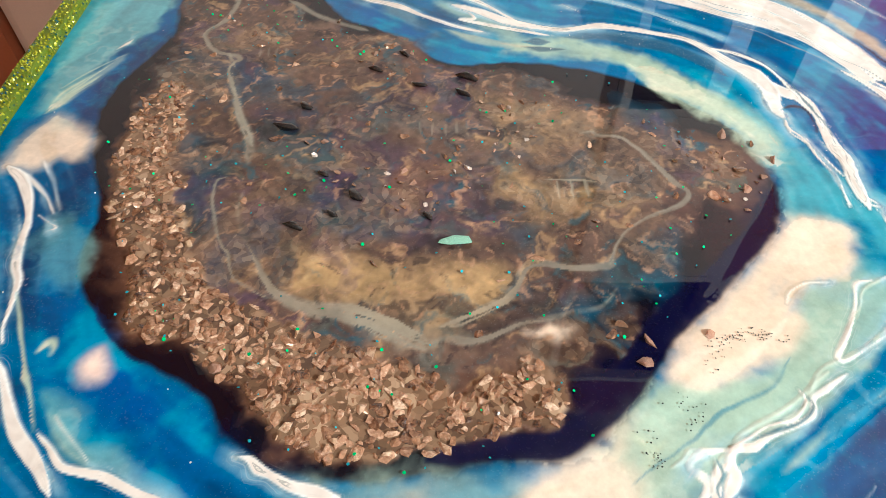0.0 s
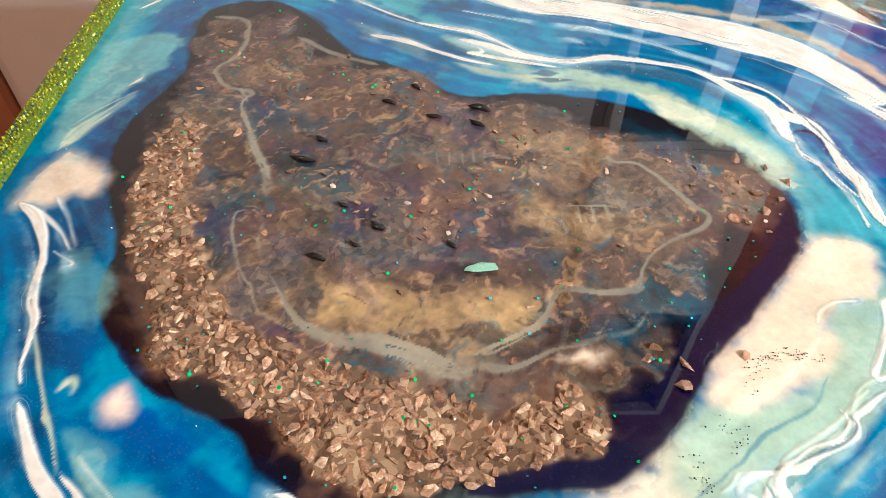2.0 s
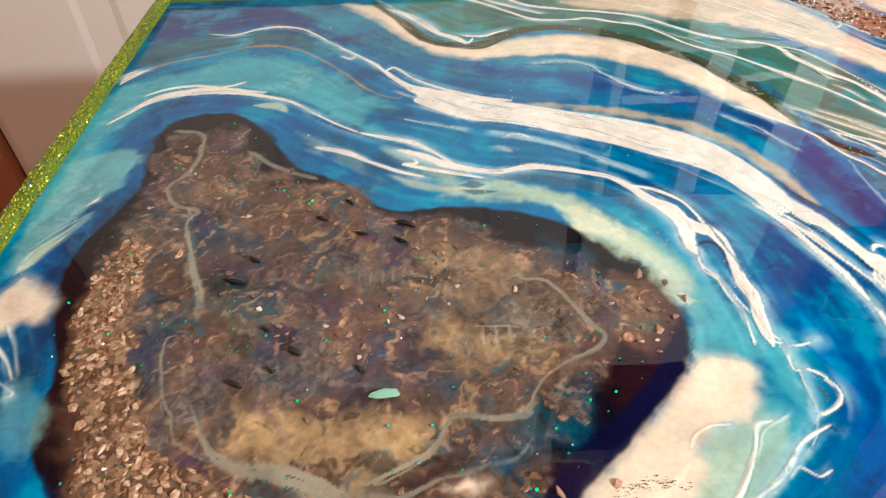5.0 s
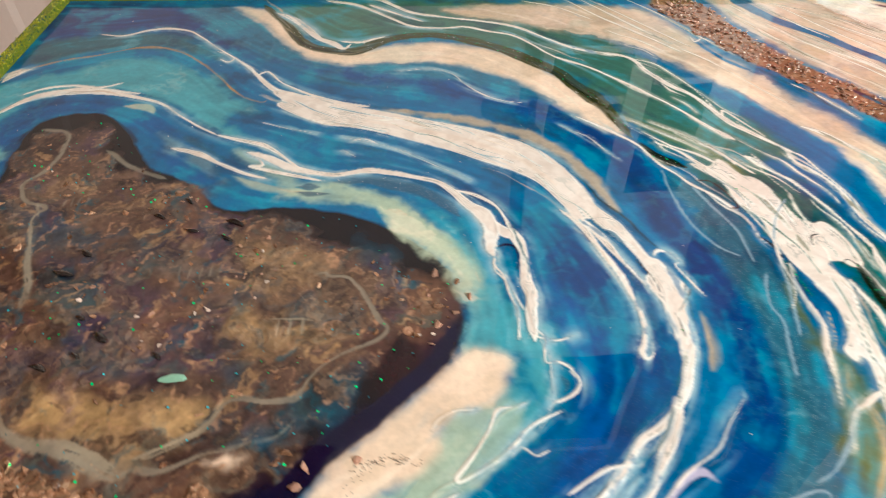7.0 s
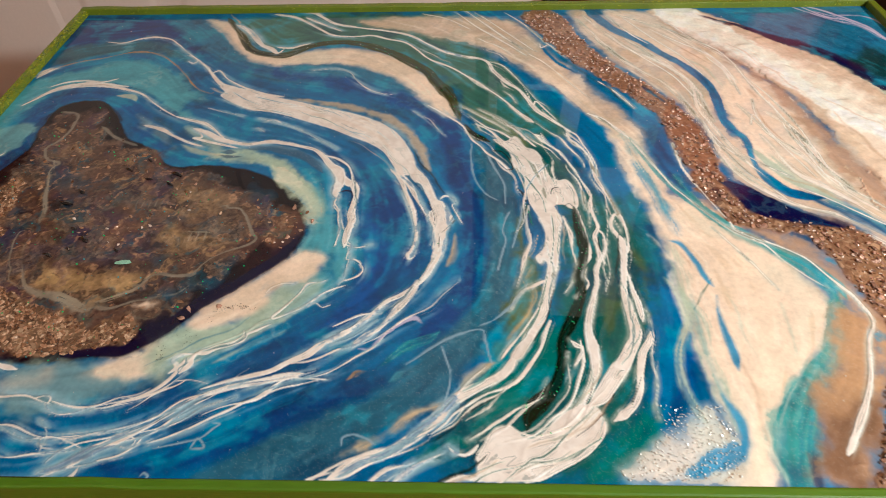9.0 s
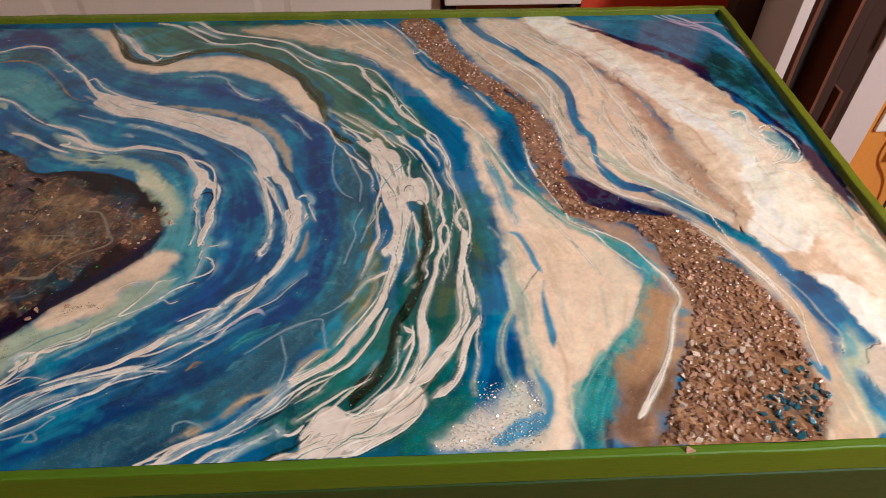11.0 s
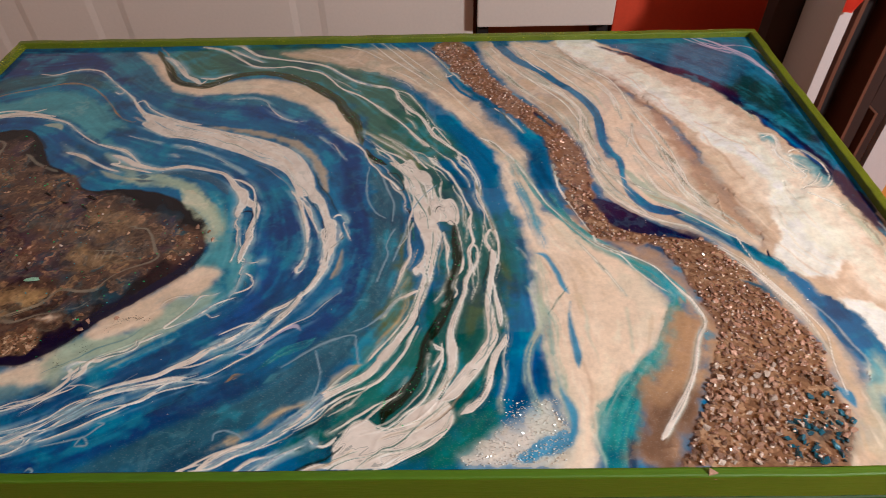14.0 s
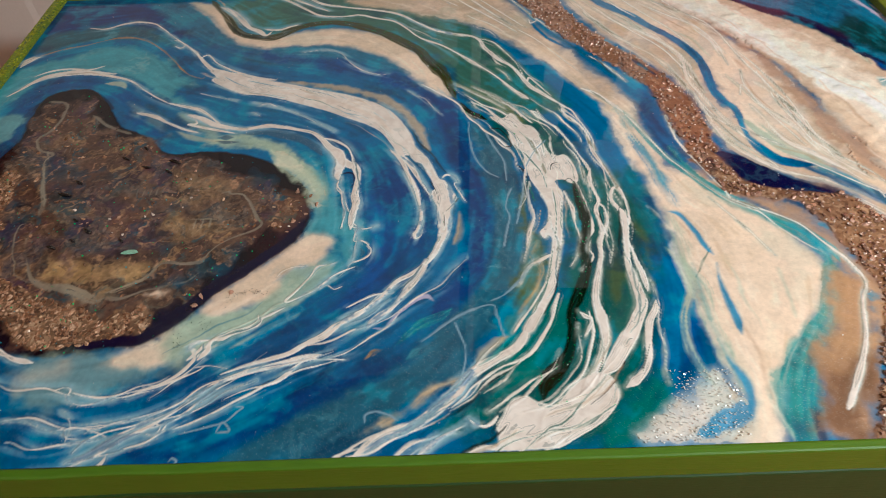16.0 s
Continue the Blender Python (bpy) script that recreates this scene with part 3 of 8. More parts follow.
fill('core_mottle', 'mottle', [(65, 334), (57, 364), (63, 383), (84, 388), (105, 380), (118, 354), (140, 332), (162, 320), (176, 324), (194, 293), (223, 288), (256, 278), (281, 260), (305, 243), (331, 235), (335, 216), (312, 195), (293, 174), (282, 157), (263, 139), (249, 127), (242, 118), (237, 106), (223, 95), (207, 90), (191, 91), (177, 87), (160, 89), (145, 96), (134, 108), (120, 121), (104, 132), (87, 135), (80, 157), (69, 177), (61, 206), (59, 223), (55, 255), (62, 292)], 6, warp=3.4)
# cloudy patches in the core
fill('core_mottle', 'tan', [(132, 167), (151, 172), (182, 162), (214, 165), (231, 159), (219, 146), (199, 132), (183, 137), (162, 144), (140, 151)], 8, mix=0.85)
fill('core_mottle', 'tan', [(214, 216), (244, 216), (272, 209), (278, 192), (259, 187), (227, 192), (211, 202)], 9, mix=0.6)
fill('core_mottle', 'tan', [(219, 264), (249, 260), (268, 243), (238, 231), (215, 243)], 9, mix=0.5)
pour('core_mottle', 'peacock', [(76, 239), (91, 231), (97, 213), (94, 199), (104, 183), (112, 177)], 9, 7, mix=0.7)
pour('core_mottle', 'peacock', [(129, 183), (143, 196), (155, 192), (167, 183), (179, 183)], 9, 8, mix=0.6)
pour('core_mottle', 'peacock', [(222, 186), (232, 174), (225, 171)], 8, 8, mix=0.5)
pour('core_mottle', 'peacock', [(256, 144), (271, 154), (285, 162), (293, 177)], 9, 8, mix=0.75)
pour('core_mottle', 'peacock', [(235, 139), (252, 144), (263, 149)], 7, 7, mix=0.5)
pour('core_mottle', 'peacock', [(288, 269), (298, 249), (302, 231)], 9, 8, mix=0.5)
pour('core_mottle', 'peacock', [(161, 269), (184, 251), (210, 243)], 10, 8, mix=0.35)
pour('core_mottle', 'inkblue', [(210, 235), (212, 220)], 7, 6, mix=0.4)
pour('core_mottle', 'mauve', [(114, 255), (143, 239), (169, 227), (185, 206), (166, 206), (145, 216)], 15, 10, mix=0.7)
pour('core_mottle', 'mauve', [(200, 324), (177, 292), (200, 269)], 10, 9, mix=0.4)
pour('core_mottle', 'mauve', [(180, 196), (194, 186), (211, 189), (226, 177)], 12, 9, mix=0.6)
pour('core_mottle', 'umber', [(93, 255), (119, 245), (153, 243)], 6, 4, mix=0.5)
pour('core_mottle', 'umber', [(240, 209), (264, 207)], 4, 3, mix=0.7)
pour('core_mottle', 'umber', [(266, 177), (276, 168), (271, 157)], 8, 6, mix=0.7)
pour('core_mottle', 'rust', [(58, 239), (71, 206), (81, 177), (88, 155), (108, 139), (128, 130)], 15, 10, mix=0.45)
pour('core_mottle', 'rust', [(143, 108), (159, 100), (175, 96)], 16, 10, mix=0.45)
pour('core_mottle', 'rust', [(207, 100), (220, 104)], 13, 9, mix=0.45)
# reflection of the red board painted over the core's pigment
fill('dark_core', 'redreflection', [(303, 202), (329, 195), (320, 171), (306, 159), (292, 162)], 10, mix=0.35)
fill('core_mottle', 'haze', [(180, 139), (162, 145), (171, 130), (189, 127), (199, 130)], 7, mix=0.5)
pour('core_mottle', 'cream', [(230, 132), (237, 132), (245, 134)], 4, 4, mix=0.8)
fill('chip_bed', 'rust', [(55, 253), (66, 278), (83, 249), (83, 216), (96, 183), (110, 157), (130, 143), (151, 132), (171, 127), (195, 118), (211, 110), (233, 118), (238, 108), (223, 95), (207, 89), (191, 90), (178, 86), (160, 89), (145, 95), (134, 108), (120, 121), (104, 131), (86, 134), (80, 157), (69, 177), (61, 206), (58, 223)], 4, warp=3.2, mix=0.85)
fill('chip_bed', 'rust', [(180, 220), (199, 220), (216, 202), (215, 191), (194, 192), (178, 202)], 4, mix=0.5)
fill('chip_bed', 'rust', [(317, 241), (334, 235), (345, 216), (332, 199), (316, 194), (305, 206), (302, 224)], 4, mix=0.4)
fill('chip_bed', 'rust', [(161, 313), (182, 319), (197, 293), (197, 269), (177, 278)], 4, mix=0.5)
fill('core_mottle', 'umber', [(252, 132), (265, 136), (274, 132), (269, 118), (256, 120)], 4, mix=0.6)
# milky veins in the core
pour('core_vein', 'haze', [(60, 386), (78, 382), (84, 362), (82, 339), (74, 323), (83, 307), (96, 301), (93, 287), (108, 248), (115, 232)], 1.7, 0.8, mix=0.6, streak=0.15)
pour('core_vein', 'haze', [(113, 360), (139, 338), (161, 327)], 1.6, 0.9, mix=0.6, streak=0.15)
pour('core_vein', 'haze', [(90, 305), (96, 282), (105, 255), (113, 235), (115, 220)], 2.2, 1.5, mix=0.6, streak=0.15)
pour('core_vein', 'haze', [(107, 211), (103, 207), (106, 192), (111, 177), (117, 168), (121, 157), (130, 151), (137, 147)], 0.8, 0.4, mix=0.6, streak=0.15)
pour('core_vein', 'haze', [(116, 202), (117, 186), (126, 168), (136, 152), (150, 143), (166, 141), (181, 134), (193, 128), (199, 130)], [0.9,0.9,1.3,2.2,2.8,4,4.5,3,1], 1.2, mix=0.6, streak=0.15)
pour('core_vein', 'haze', [(199, 134), (209, 139), (224, 149), (231, 162), (238, 164), (250, 161), (264, 162), (266, 164)], [3,2.4,2,2,1.8,1.6,1.8,1], 0.7, mix=0.6, streak=0.15)
pour('core_vein', 'haze', [(264, 162), (268, 171), (274, 180), (284, 187), (299, 195), (304, 202), (299, 209), (292, 224), (282, 237), (272, 239), (269, 242), (263, 241)], [0.7,0.7,0.7,0.8,1.2,1,1.6,1.4,1.3,1.2,1,0.6], 0.5, mix=0.6, streak=0.15)
pour('core_vein', 'haze', [(199, 130), (212, 129), (227, 136), (243, 139), (256, 143), (264, 151)], [2.2,1.8,1.6,1.2,0.9,0.6], 0.9, mix=0.55, streak=0.3)
# water and foam round the core
fill('teal_band', 'seafoam', [(271, 324), (304, 303), (326, 283), (350, 260), (359, 220), (351, 186), (342, 184), (352, 216), (341, 242), (325, 260), (312, 274), (288, 299), (266, 311), (236, 308)], 6)
pour('cream_band', 'creamteal', [(299, 294), (318, 275), (335, 256), (347, 237), (352, 216)], 7, 7, mix=0.8)
fill('teal_band', 'lightteal', [(357, 235), (361, 205), (368, 183), (368, 162), (347, 143), (362, 173), (345, 189), (348, 206)], 8)
pour('teal_band', 'seafoam', [(201, 355), (226, 335), (250, 312), (283, 308)], 6, 6, mix=0.7)
pour('teal_band', 'seafoam', [(143, 377), (172, 351), (196, 326)], 5, 6, mix=0.35)
fill('cream_band', 'cream', [(342, 185), (359, 182), (360, 171), (347, 154), (333, 149), (325, 139), (325, 129), (304, 120), (285, 113), (275, 113), (284, 127), (307, 146), (322, 162), (335, 177)], 5)
fill('teal_band', 'seafoam', [(265, 110), (288, 115), (320, 124), (333, 143), (352, 149), (346, 131), (330, 116), (312, 103), (286, 90), (275, 78), (260, 75), (252, 80), (251, 90)], 7)
fill('cream_band', 'cream', [(228, 80), (237, 83), (249, 84), (259, 78), (259, 73), (226, 73)], 6, mix=0.4)
fill('teal_band', 'seafoam', [(175, 40), (205, 41), (227, 49), (276, 71), (293, 92), (268, 97), (233, 82), (178, 82), (155, 79), (163, 63)], 8, mix=0.5)
fill('cream_band', 'cream', [(218, 71), (229, 82), (243, 88), (251, 99), (269, 91), (256, 77), (244, 80), (236, 73)], 5, mix=0.45)
fill('cream_band', 'cream', [(161, 67), (176, 69), (193, 75), (186, 64), (166, 58)], 6, mix=0.4)
fill('teal_band', 'lightteal', [(329, 291), (348, 267), (366, 217), (392, 191), (387, 160), (357, 130), (335, 117), (362, 155), (371, 178), (354, 203), (353, 237)], 8)
pour('blue_band', 'cerulean', [(392, 191), (385, 144), (360, 117), (330, 102)], 6, 8, mix=0.6)
# left edge lacing
pour('blue_band', 'deep', [(281, 4), (312, 13), (343, 29), (372, 49), (392, 61)], 8, 8, mix=0.7)
fill('teal_band', 'steel', [(311, -4), (338, 21), (379, 49), (410, 62), (450, 93), (477, 133), (490, 185), (487, 266), (483, 323), (503, 290), (517, 230), (507, 167), (493, 113), (462, 71), (424, 37), (386, 4), (361, -4)], 7)
pour('blue_band', 'ultra', [(425, 107), (457, 108), (481, 155), (486, 203), (477, 266)], [3,6,9,9,6], 9, mix=0.75)
pour('blue_band', 'deep', [(379, 49), (407, 62), (435, 79)], 6, 7, mix=0.6)
# white hook band
# blue behind the hook band
fill('blue_band', 'mist', [(108, 586), (183, 569), (235, 494), (283, 478), (346, 486), (411, 460), (446, 410), (455, 369), (426, 389), (377, 422), (316, 433), (247, 446), (200, 482), (145, 535)], 6)
pour('blue_band', 'violet', [(207, 480), (262, 459), (314, 445), (365, 427), (414, 400), (450, 360), (467, 323)], [4,6,8,10,10,10,8], 9, mix=0.75)
pour('blue_band', 'deep', [(445, 351), (467, 315), (477, 266)], 8, 8, mix=0.7)
# green vein with sand beside it
fill('green_band', 'sage', [(206, 591), (499, 583), (523, 514), (553, 408), (575, 349), (536, 341), (504, 332), (478, 379), (454, 431), (409, 484), (355, 517), (302, 518), (266, 500), (237, 513)], 6)
fill('cream_band', 'cream', [(158, 583), (198, 565), (232, 509), (267, 497), (317, 508), (363, 504), (413, 476), (443, 432), (464, 379), (453, 374), (438, 394), (412, 432), (367, 465), (309, 477), (258, 476), (222, 497), (190, 545)], 3)
# blue channel and cream tongue behind
fill('blue_band', 'azure', [(431, 571), (485, 515), (522, 495), (555, 441), (595, 378), (617, 314), (632, 258), (637, 197), (626, 230), (605, 305), (576, 359), (542, 419), (503, 489)], 7)
fill('cream_band', 'creamdull', [(348, 575), (444, 585), (526, 571), (561, 507), (601, 429), (628, 377), (641, 331), (632, 314), (604, 368), (566, 424), (522, 482), (472, 521), (419, 543)], 5, streak=0.4)
pour('blue_band', 'azure', [(558, 513), (574, 475), (592, 452)], [1.5,2.4,1.2], 1.2)
# green channel with white braids
fill('green_band', 'green', [(504, 332), (542, 340), (565, 306), (579, 259), (610, 244), (617, 185), (609, 124), (598, 68), (574, 35), (548, -1), (526, -1), (500, 2), (480, 8), (453, 22), (480, 58), (504, 94), (529, 123), (551, 179), (552, 230), (526, 266)], 7)
pour('green_band', 'sage', [(475, 380), (506, 349), (536, 332), (558, 296), (573, 254)], [6,7,6,5,4], 6, mix=0.6)
pour('green_band', 'sage', [(578, 136), (580, 102), (571, 81)], 10, 10, mix=0.45)
fill('teal_band', 'tealgreen', [(521, 123), (540, 113), (541, 85), (524, 63), (501, 42), (466, 19), (440, 8), (466, 34), (492, 71)], 8, mix=0.85)
fill('teal_band', 'steel', [(487, 266), (508, 290), (523, 216), (507, 173), (497, 123), (489, 103), (477, 123), (499, 178)], 8, mix=0.7)
pour('teal_band', 'tealgreen', [(492, 60), (477, 47), (466, 37)], [0.8,1.6,1], 0.8, mix=0.9)
# dark gaps in the braids
# blue and pearl water before the cream field
fill('blue_band', 'azure', [(623, 289), (626, 230), (630, 185), (623, 134), (622, 95), (611, 59), (591, 35), (572, 20), (559, 2), (552, 2), (587, 51), (605, 94), (616, 156), (614, 216), (604, 266)], 7)
fill('teal_band', 'tealgreen', [(545, -1), (563, 27), (584, 51), (596, 43), (585, 20), (565, -1)], 7)
pour('blue_band', 'royal', [(630, 156), (625, 114), (621, 81), (607, 51)], [5,7,7,4], 6, mix=0.8)
fill('cream_band', 'pearl', [(570, 3), (584, 21), (607, 37), (626, 49), (637, 33), (651, 20), (642, 0)], 5, streak=0.3)
fill('blue_band', 'sky', [(599, 8), (621, 25), (640, 28), (643, 16), (624, 7), (609, 1)], 5, mix=0.85, streak=0.4)
# cream field
fill('cream_field', 'cream', [(612, 357), (636, 317), (649, 256), (673, 242), (703, 200), (730, 158), (738, 143), (718, 101), (692, 71), (669, 44), (658, 15), (648, -2), (631, -3), (644, 28), (635, 60), (630, 105), (632, 151), (630, 204), (618, 282)], 4, warp=1.5)
pour('teal_band', 'seafoam', [(635, 203), (635, 151), (636, 105), (639, 60), (644, 28)], [5,5,4,4,3], 5, mix=0.6, streak=0.5)
pour('blue_band', 'sky', [(639, 60), (645, 37), (639, 16)], [2,3,3], 3, mix=0.8)
pour('cream_field', 'butter', [(673, 194), (685, 136), (674, 82), (661, 45)], [10,14,12,7], 10, mix=0.5)
pour('cream_field', 'seafoam', [(623, 161), (633, 142), (641, 121), (641, 102)], [1,2.5,2.5,1.5], 2.5, mix=0.75, streak=0.5)
pour('cream_field', 'sage', [(658, 160), (647, 145), (637, 130)], [0.3,0.8,0.4], 0.6, mix=0.7)
pour('cream_field', 'seafoam', [(631, 97), (639, 78), (643, 61)], [1.5,2.5,2], 2.5, mix=0.7, streak=0.4)
pour('cream_field', 'seafoam', [(700, 136), (699, 113), (696, 91)], [1,1.6,0.8], 2.5, mix=0.5)
pour('white_vein', 'white', [(672, 215), (690, 180), (702, 148)], [0.3,0.6,0.3], 0.5, mix=0.65, threads=0)
pour('cream_field', 'pearl', [(629, 167), (628, 136), (629, 113)], [1.5,3,2], 2, mix=0.7, streak=0.4)
# teal sparkle band and brown pearl band
pour('teal_band', 'tealpearl', [(656, 280), (677, 223), (707, 193), (735, 161), (740, 136), (725, 100), (703, 73), (681, 46), (669, 19), (664, -3)], [2,2.5,4,5,6,7,9,13,17,19], 4, streak=0.25)
fill('sand_band', 'tanpearl', [(740, 131), (751, 130), (761, 118), (747, 79), (734, 50), (725, 33), (711, 3), (681, 2), (683, 26), (696, 57), (718, 85), (731, 111)], 5)
pour('sand_band', 'umberpearl', [(730, 55), (706, 34), (691, 14), (700, 3)], [9,16,16,12], 12, mix=0.7)
fill('sand_band', 'sandlight', [(676, 324), (691, 305), (708, 229), (742, 198), (762, 157), (771, 120), (756, 78), (753, 121), (735, 165), (699, 207), (677, 231)], 5, mix=0.9, streak=0.4)
# stone bed
fill('stone_bed', 'stonebed', [(541, 589), (584, 590), (619, 497), (649, 444), (688, 385), (699, 323), (703, 269), (744, 231), (777, 220), (803, 188), (820, 148), (832, 117), (839, 89), (834, 55), (833, 28), (810, -6), (713, -1), (719, 16), (740, 50), (758, 88), (766, 121), (759, 163), (743, 205), (700, 214), (679, 246), (669, 306), (657, 375), (623, 433), (585, 485)], 4, warp=1.2)
pour('blue_band', 'teal', [(578, 486), (611, 434), (640, 382)], 1.6, 1.2, mix=0.8)
pour('stone_bed', 'navy', [(679, 275), (688, 258), (684, 242)], 3.5, 3, mix=0.8)
fill('blue_band', 'navy', [(698, 274), (717, 256), (739, 237), (764, 230), (786, 218), (761, 215), (727, 224), (704, 237)], 2.5)
pour('blue_band', 'navy', [(656, 426), (674, 394)], [3,2], 2, mix=0.9)
pour('blue_band', 'teal', [(801, 165), (817, 154), (827, 135)], [2,3,2], 2.4, mix=0.8)
pour('stone_bed', 'peacock', [(798, 12), (823, 37), (819, 7)], [7,6,7], 5, mix=0.85)
pour('blue_band', 'teal', [(834, 64), (840, 50)], 4, 3, mix=0.8)
pour('stone_bed', 'peacock', [(816, 96), (818, 90)], 3, 3, mix=0.8)
# cream fan beyond the stones
fill('cream_band', 'creamdull', [(599, 592), (628, 590), (675, 536), (711, 479), (723, 417), (720, 351), (739, 293), (765, 262), (791, 236), (812, 202), (840, 166), (851, 122), (858, 83), (854, 54), (861, 26), (853, -8), (817, -6), (833, 28), (834, 55), (839, 89), (832, 117), (821, 154), (804, 191), (778, 224), (745, 236), (709, 277), (702, 323), (693, 379), (656, 444), (625, 497)], 4, streak=0.45)
pour('white_vein', 'white', [(614, 585), (653, 509), (690, 467), (710, 417), (712, 362)], 1.3, 1, streak=0.65, mix=0.9)
pour('white_vein', 'white', [(641, 553), (684, 480), (705, 429), (705, 373), (724, 303), (750, 263)], 1.3, 1, streak=0.65, mix=0.9)
pour('white_vein', 'white', [(606, 577), (645, 482), (680, 430), (699, 373), (709, 295), (741, 247), (779, 229), (820, 194)], 1.3, 1, streak=0.65, mix=0.9)
pour('white_vein', 'white', [(789, 210), (821, 167), (838, 123), (843, 89)], 1.3, 1, streak=0.65, mix=0.9)
fill('cream_band', 'cream', [(643, 593), (694, 590), (738, 533), (768, 463), (801, 401), (811, 317), (822, 255), (836, 215), (830, 197), (803, 224), (779, 253), (746, 271), (728, 331), (729, 393), (709, 466), (668, 529)], 4, streak=0.4)
pour('white_vein', 'white', [(657, 583), (711, 542), (753, 490), (766, 450)], 1.2, 1, streak=0.65, mix=0.9)
pour('white_vein', 'white', [(744, 393), (759, 339), (776, 310), (788, 269), (815, 231)], 1.2, 1, streak=0.65, mix=0.9)
pour('white_vein', 'white', [(766, 381), (784, 348), (790, 300), (803, 264)], 1.2, 1, streak=0.65, mix=0.9)
pour('white_vein', 'white', [(750, 340), (761, 292), (778, 270), (802, 240)], 1.2, 1, streak=0.65, mix=0.9)
pour('white_vein', 'white', [(705, 549), (744, 477), (749, 427)], 1.2, 1, streak=0.65, mix=0.9)
pour('teal_band', 'seafoam', [(748, 311), (763, 275), (785, 253)], 3, 3, mix=0.6)
pour('blue_band', 'azure', [(825, 194), (848, 164), (856, 134), (861, 107), (868, 93)], [1.6,3,3.4,3.4,2], 1.6, streak=0.2)
# foam crest
fill('foam_band', 'creamdull', [(695, 593), (740, 601), (798, 551), (856, 496), (893, 436), (906, 407), (919, 362), (929, 311), (941, 285), (956, 256), (956, 209), (956, 141), (958, 78), (917, 7), (903, 47), (891, 82), (885, 126), (862, 149), (845, 182), (823, 198), (838, 223), (829, 280), (819, 346), (797, 413), (759, 490), (724, 534)], 4, warp=1.5)
fill('foam_band', 'white', [(702, 596), (740, 601), (776, 549), (817, 476), (841, 410), (864, 381), (886, 353), (887, 304), (901, 251), (905, 197), (884, 170), (856, 172), (837, 193), (854, 222), (851, 279), (833, 356), (805, 418), (765, 483), (725, 536)], 4, warp=3.0)
fill('foam_band', 'white', [(874, 144), (894, 138), (909, 119), (928, 96), (946, 59), (914, 3), (898, 22), (897, 52), (890, 79), (886, 109)], 4, warp=2.5)
fill('foam_band', 'foam', [(815, 345), (856, 334), (867, 287), (854, 245), (823, 223), (810, 268)], 7, mix=0.75)
fill('foam_band', 'butter', [(862, 73), (886, 72), (899, 47), (891, 16), (871, 30), (860, 49)], 7, mix=0.8)
pour('teal_band', 'seafoam', [(820, 521), (855, 492), (887, 438), (895, 402)], [1.5,2.5,4,4], 3, mix=0.8, streak=0.3)
fill('teal_band', 'lightteal', [(887, 377), (906, 369), (902, 344), (923, 333), (937, 309), (927, 288), (906, 283), (894, 277), (906, 303), (894, 325), (890, 345)], 2.5, mix=0.85)
pour('teal_band', 'seafoam', [(906, 281), (925, 258), (932, 225), (938, 181), (942, 142), (945, 95)], [4,6,6,6,6,6], 7, mix=0.75, streak=0.3)
pour('teal_band', 'lightteal', [(947, 161), (945, 129), (951, 106)], [2,3,2], 4, mix=0.6)
pour('white_vein', 'white', [(887, 377), (903, 374), (903, 357), (899, 340), (908, 328), (918, 312)], [1,2,2,1.2,1,0.6], 0.5, mix=0.85)
pour('white_vein', 'white', [(893, 337), (904, 318), (916, 310), (897, 287), (917, 293), (926, 302)], 0.7, 0.5, mix=0.85)
pour('white_vein', 'white', [(905, 340), (914, 346), (929, 333), (937, 313), (933, 297), (919, 284), (902, 283)], 0.8, 0.5, mix=0.85)
pour('white_vein', 'white', [(905, 276), (916, 263), (930, 258)], 0.7, 0.5, mix=0.85)
pour('white_vein', 'white', [(897, 190), (910, 185), (916, 177)], 0.7, 0.5, mix=0.85)
pour('white_vein', 'white', [(881, 328), (884, 295), (887, 264)], 0.8, 0.5, mix=0.85)
pour('green_vein', 'navy', [(834, 201), (835, 190), (843, 183)], [0.6,1.4,0.5], 0.6)
pour('sand_band', 'brown', [(693, 578), (737, 521), (780, 452), (797, 396), (805, 337), (818, 281), (825, 239), (836, 214)], [4,6,8,10,12,12,10,6], 12, mix=0.55)
pour('foam_band', 'foamwhite', [(716, 589), (767, 534), (821, 463), (858, 404), (886, 353), (900, 294), (907, 227), (913, 169), (920, 125), (930, 75), (933, 36)], [9,12,14,15,16,18,20,18,16,18,18], 12, mix=0.85)
pour('foam_band', 'foamwhite', [(872, 278), (884, 220), (892, 191)], [6,9,6], 9, mix=0.7)
# far right corner
fill('blue_band', 'mist', [(775, 589), (962, 589), (956, 466), (952, 340), (949, 217), (942, 249), (935, 311), (916, 373), (893, 438), (857, 498), (811, 544)], 5)
fill('green_band', 'greendeep', [(918, 495), (942, 467), (948, 393), (946, 340), (932, 383), (904, 431), (876, 470)], 6, mix=0.85)
pour('blue_band', 'navy', [(752, 581), (797, 548), (839, 510), (876, 468), (900, 419), (920, 367), (937, 316), (944, 266), (946, 210)], [2,5,6,7,7,8,8,8,5], 4, mix=0.97)
pour('blue_band', 'purple', [(835, 525), (868, 491), (897, 450)], 4, 4, mix=0.8)
pour('blue_band', 'purple', [(940, 311), (948, 261)], 4, 4, mix=0.6)
pour('blue_band', 'royal', [(899, 413), (919, 362), (935, 311)], 3, 3, mix=0.8)
pour('white_vein', 'lavender', [(867, 601), (903, 567), (933, 545), (947, 501), (956, 466)], 1, 0.8, mix=0.85, streak=0.6)
pour('white_vein', 'lavender', [(887, 590), (923, 561), (945, 515), (951, 473)], 1, 0.8, mix=0.85, streak=0.6)
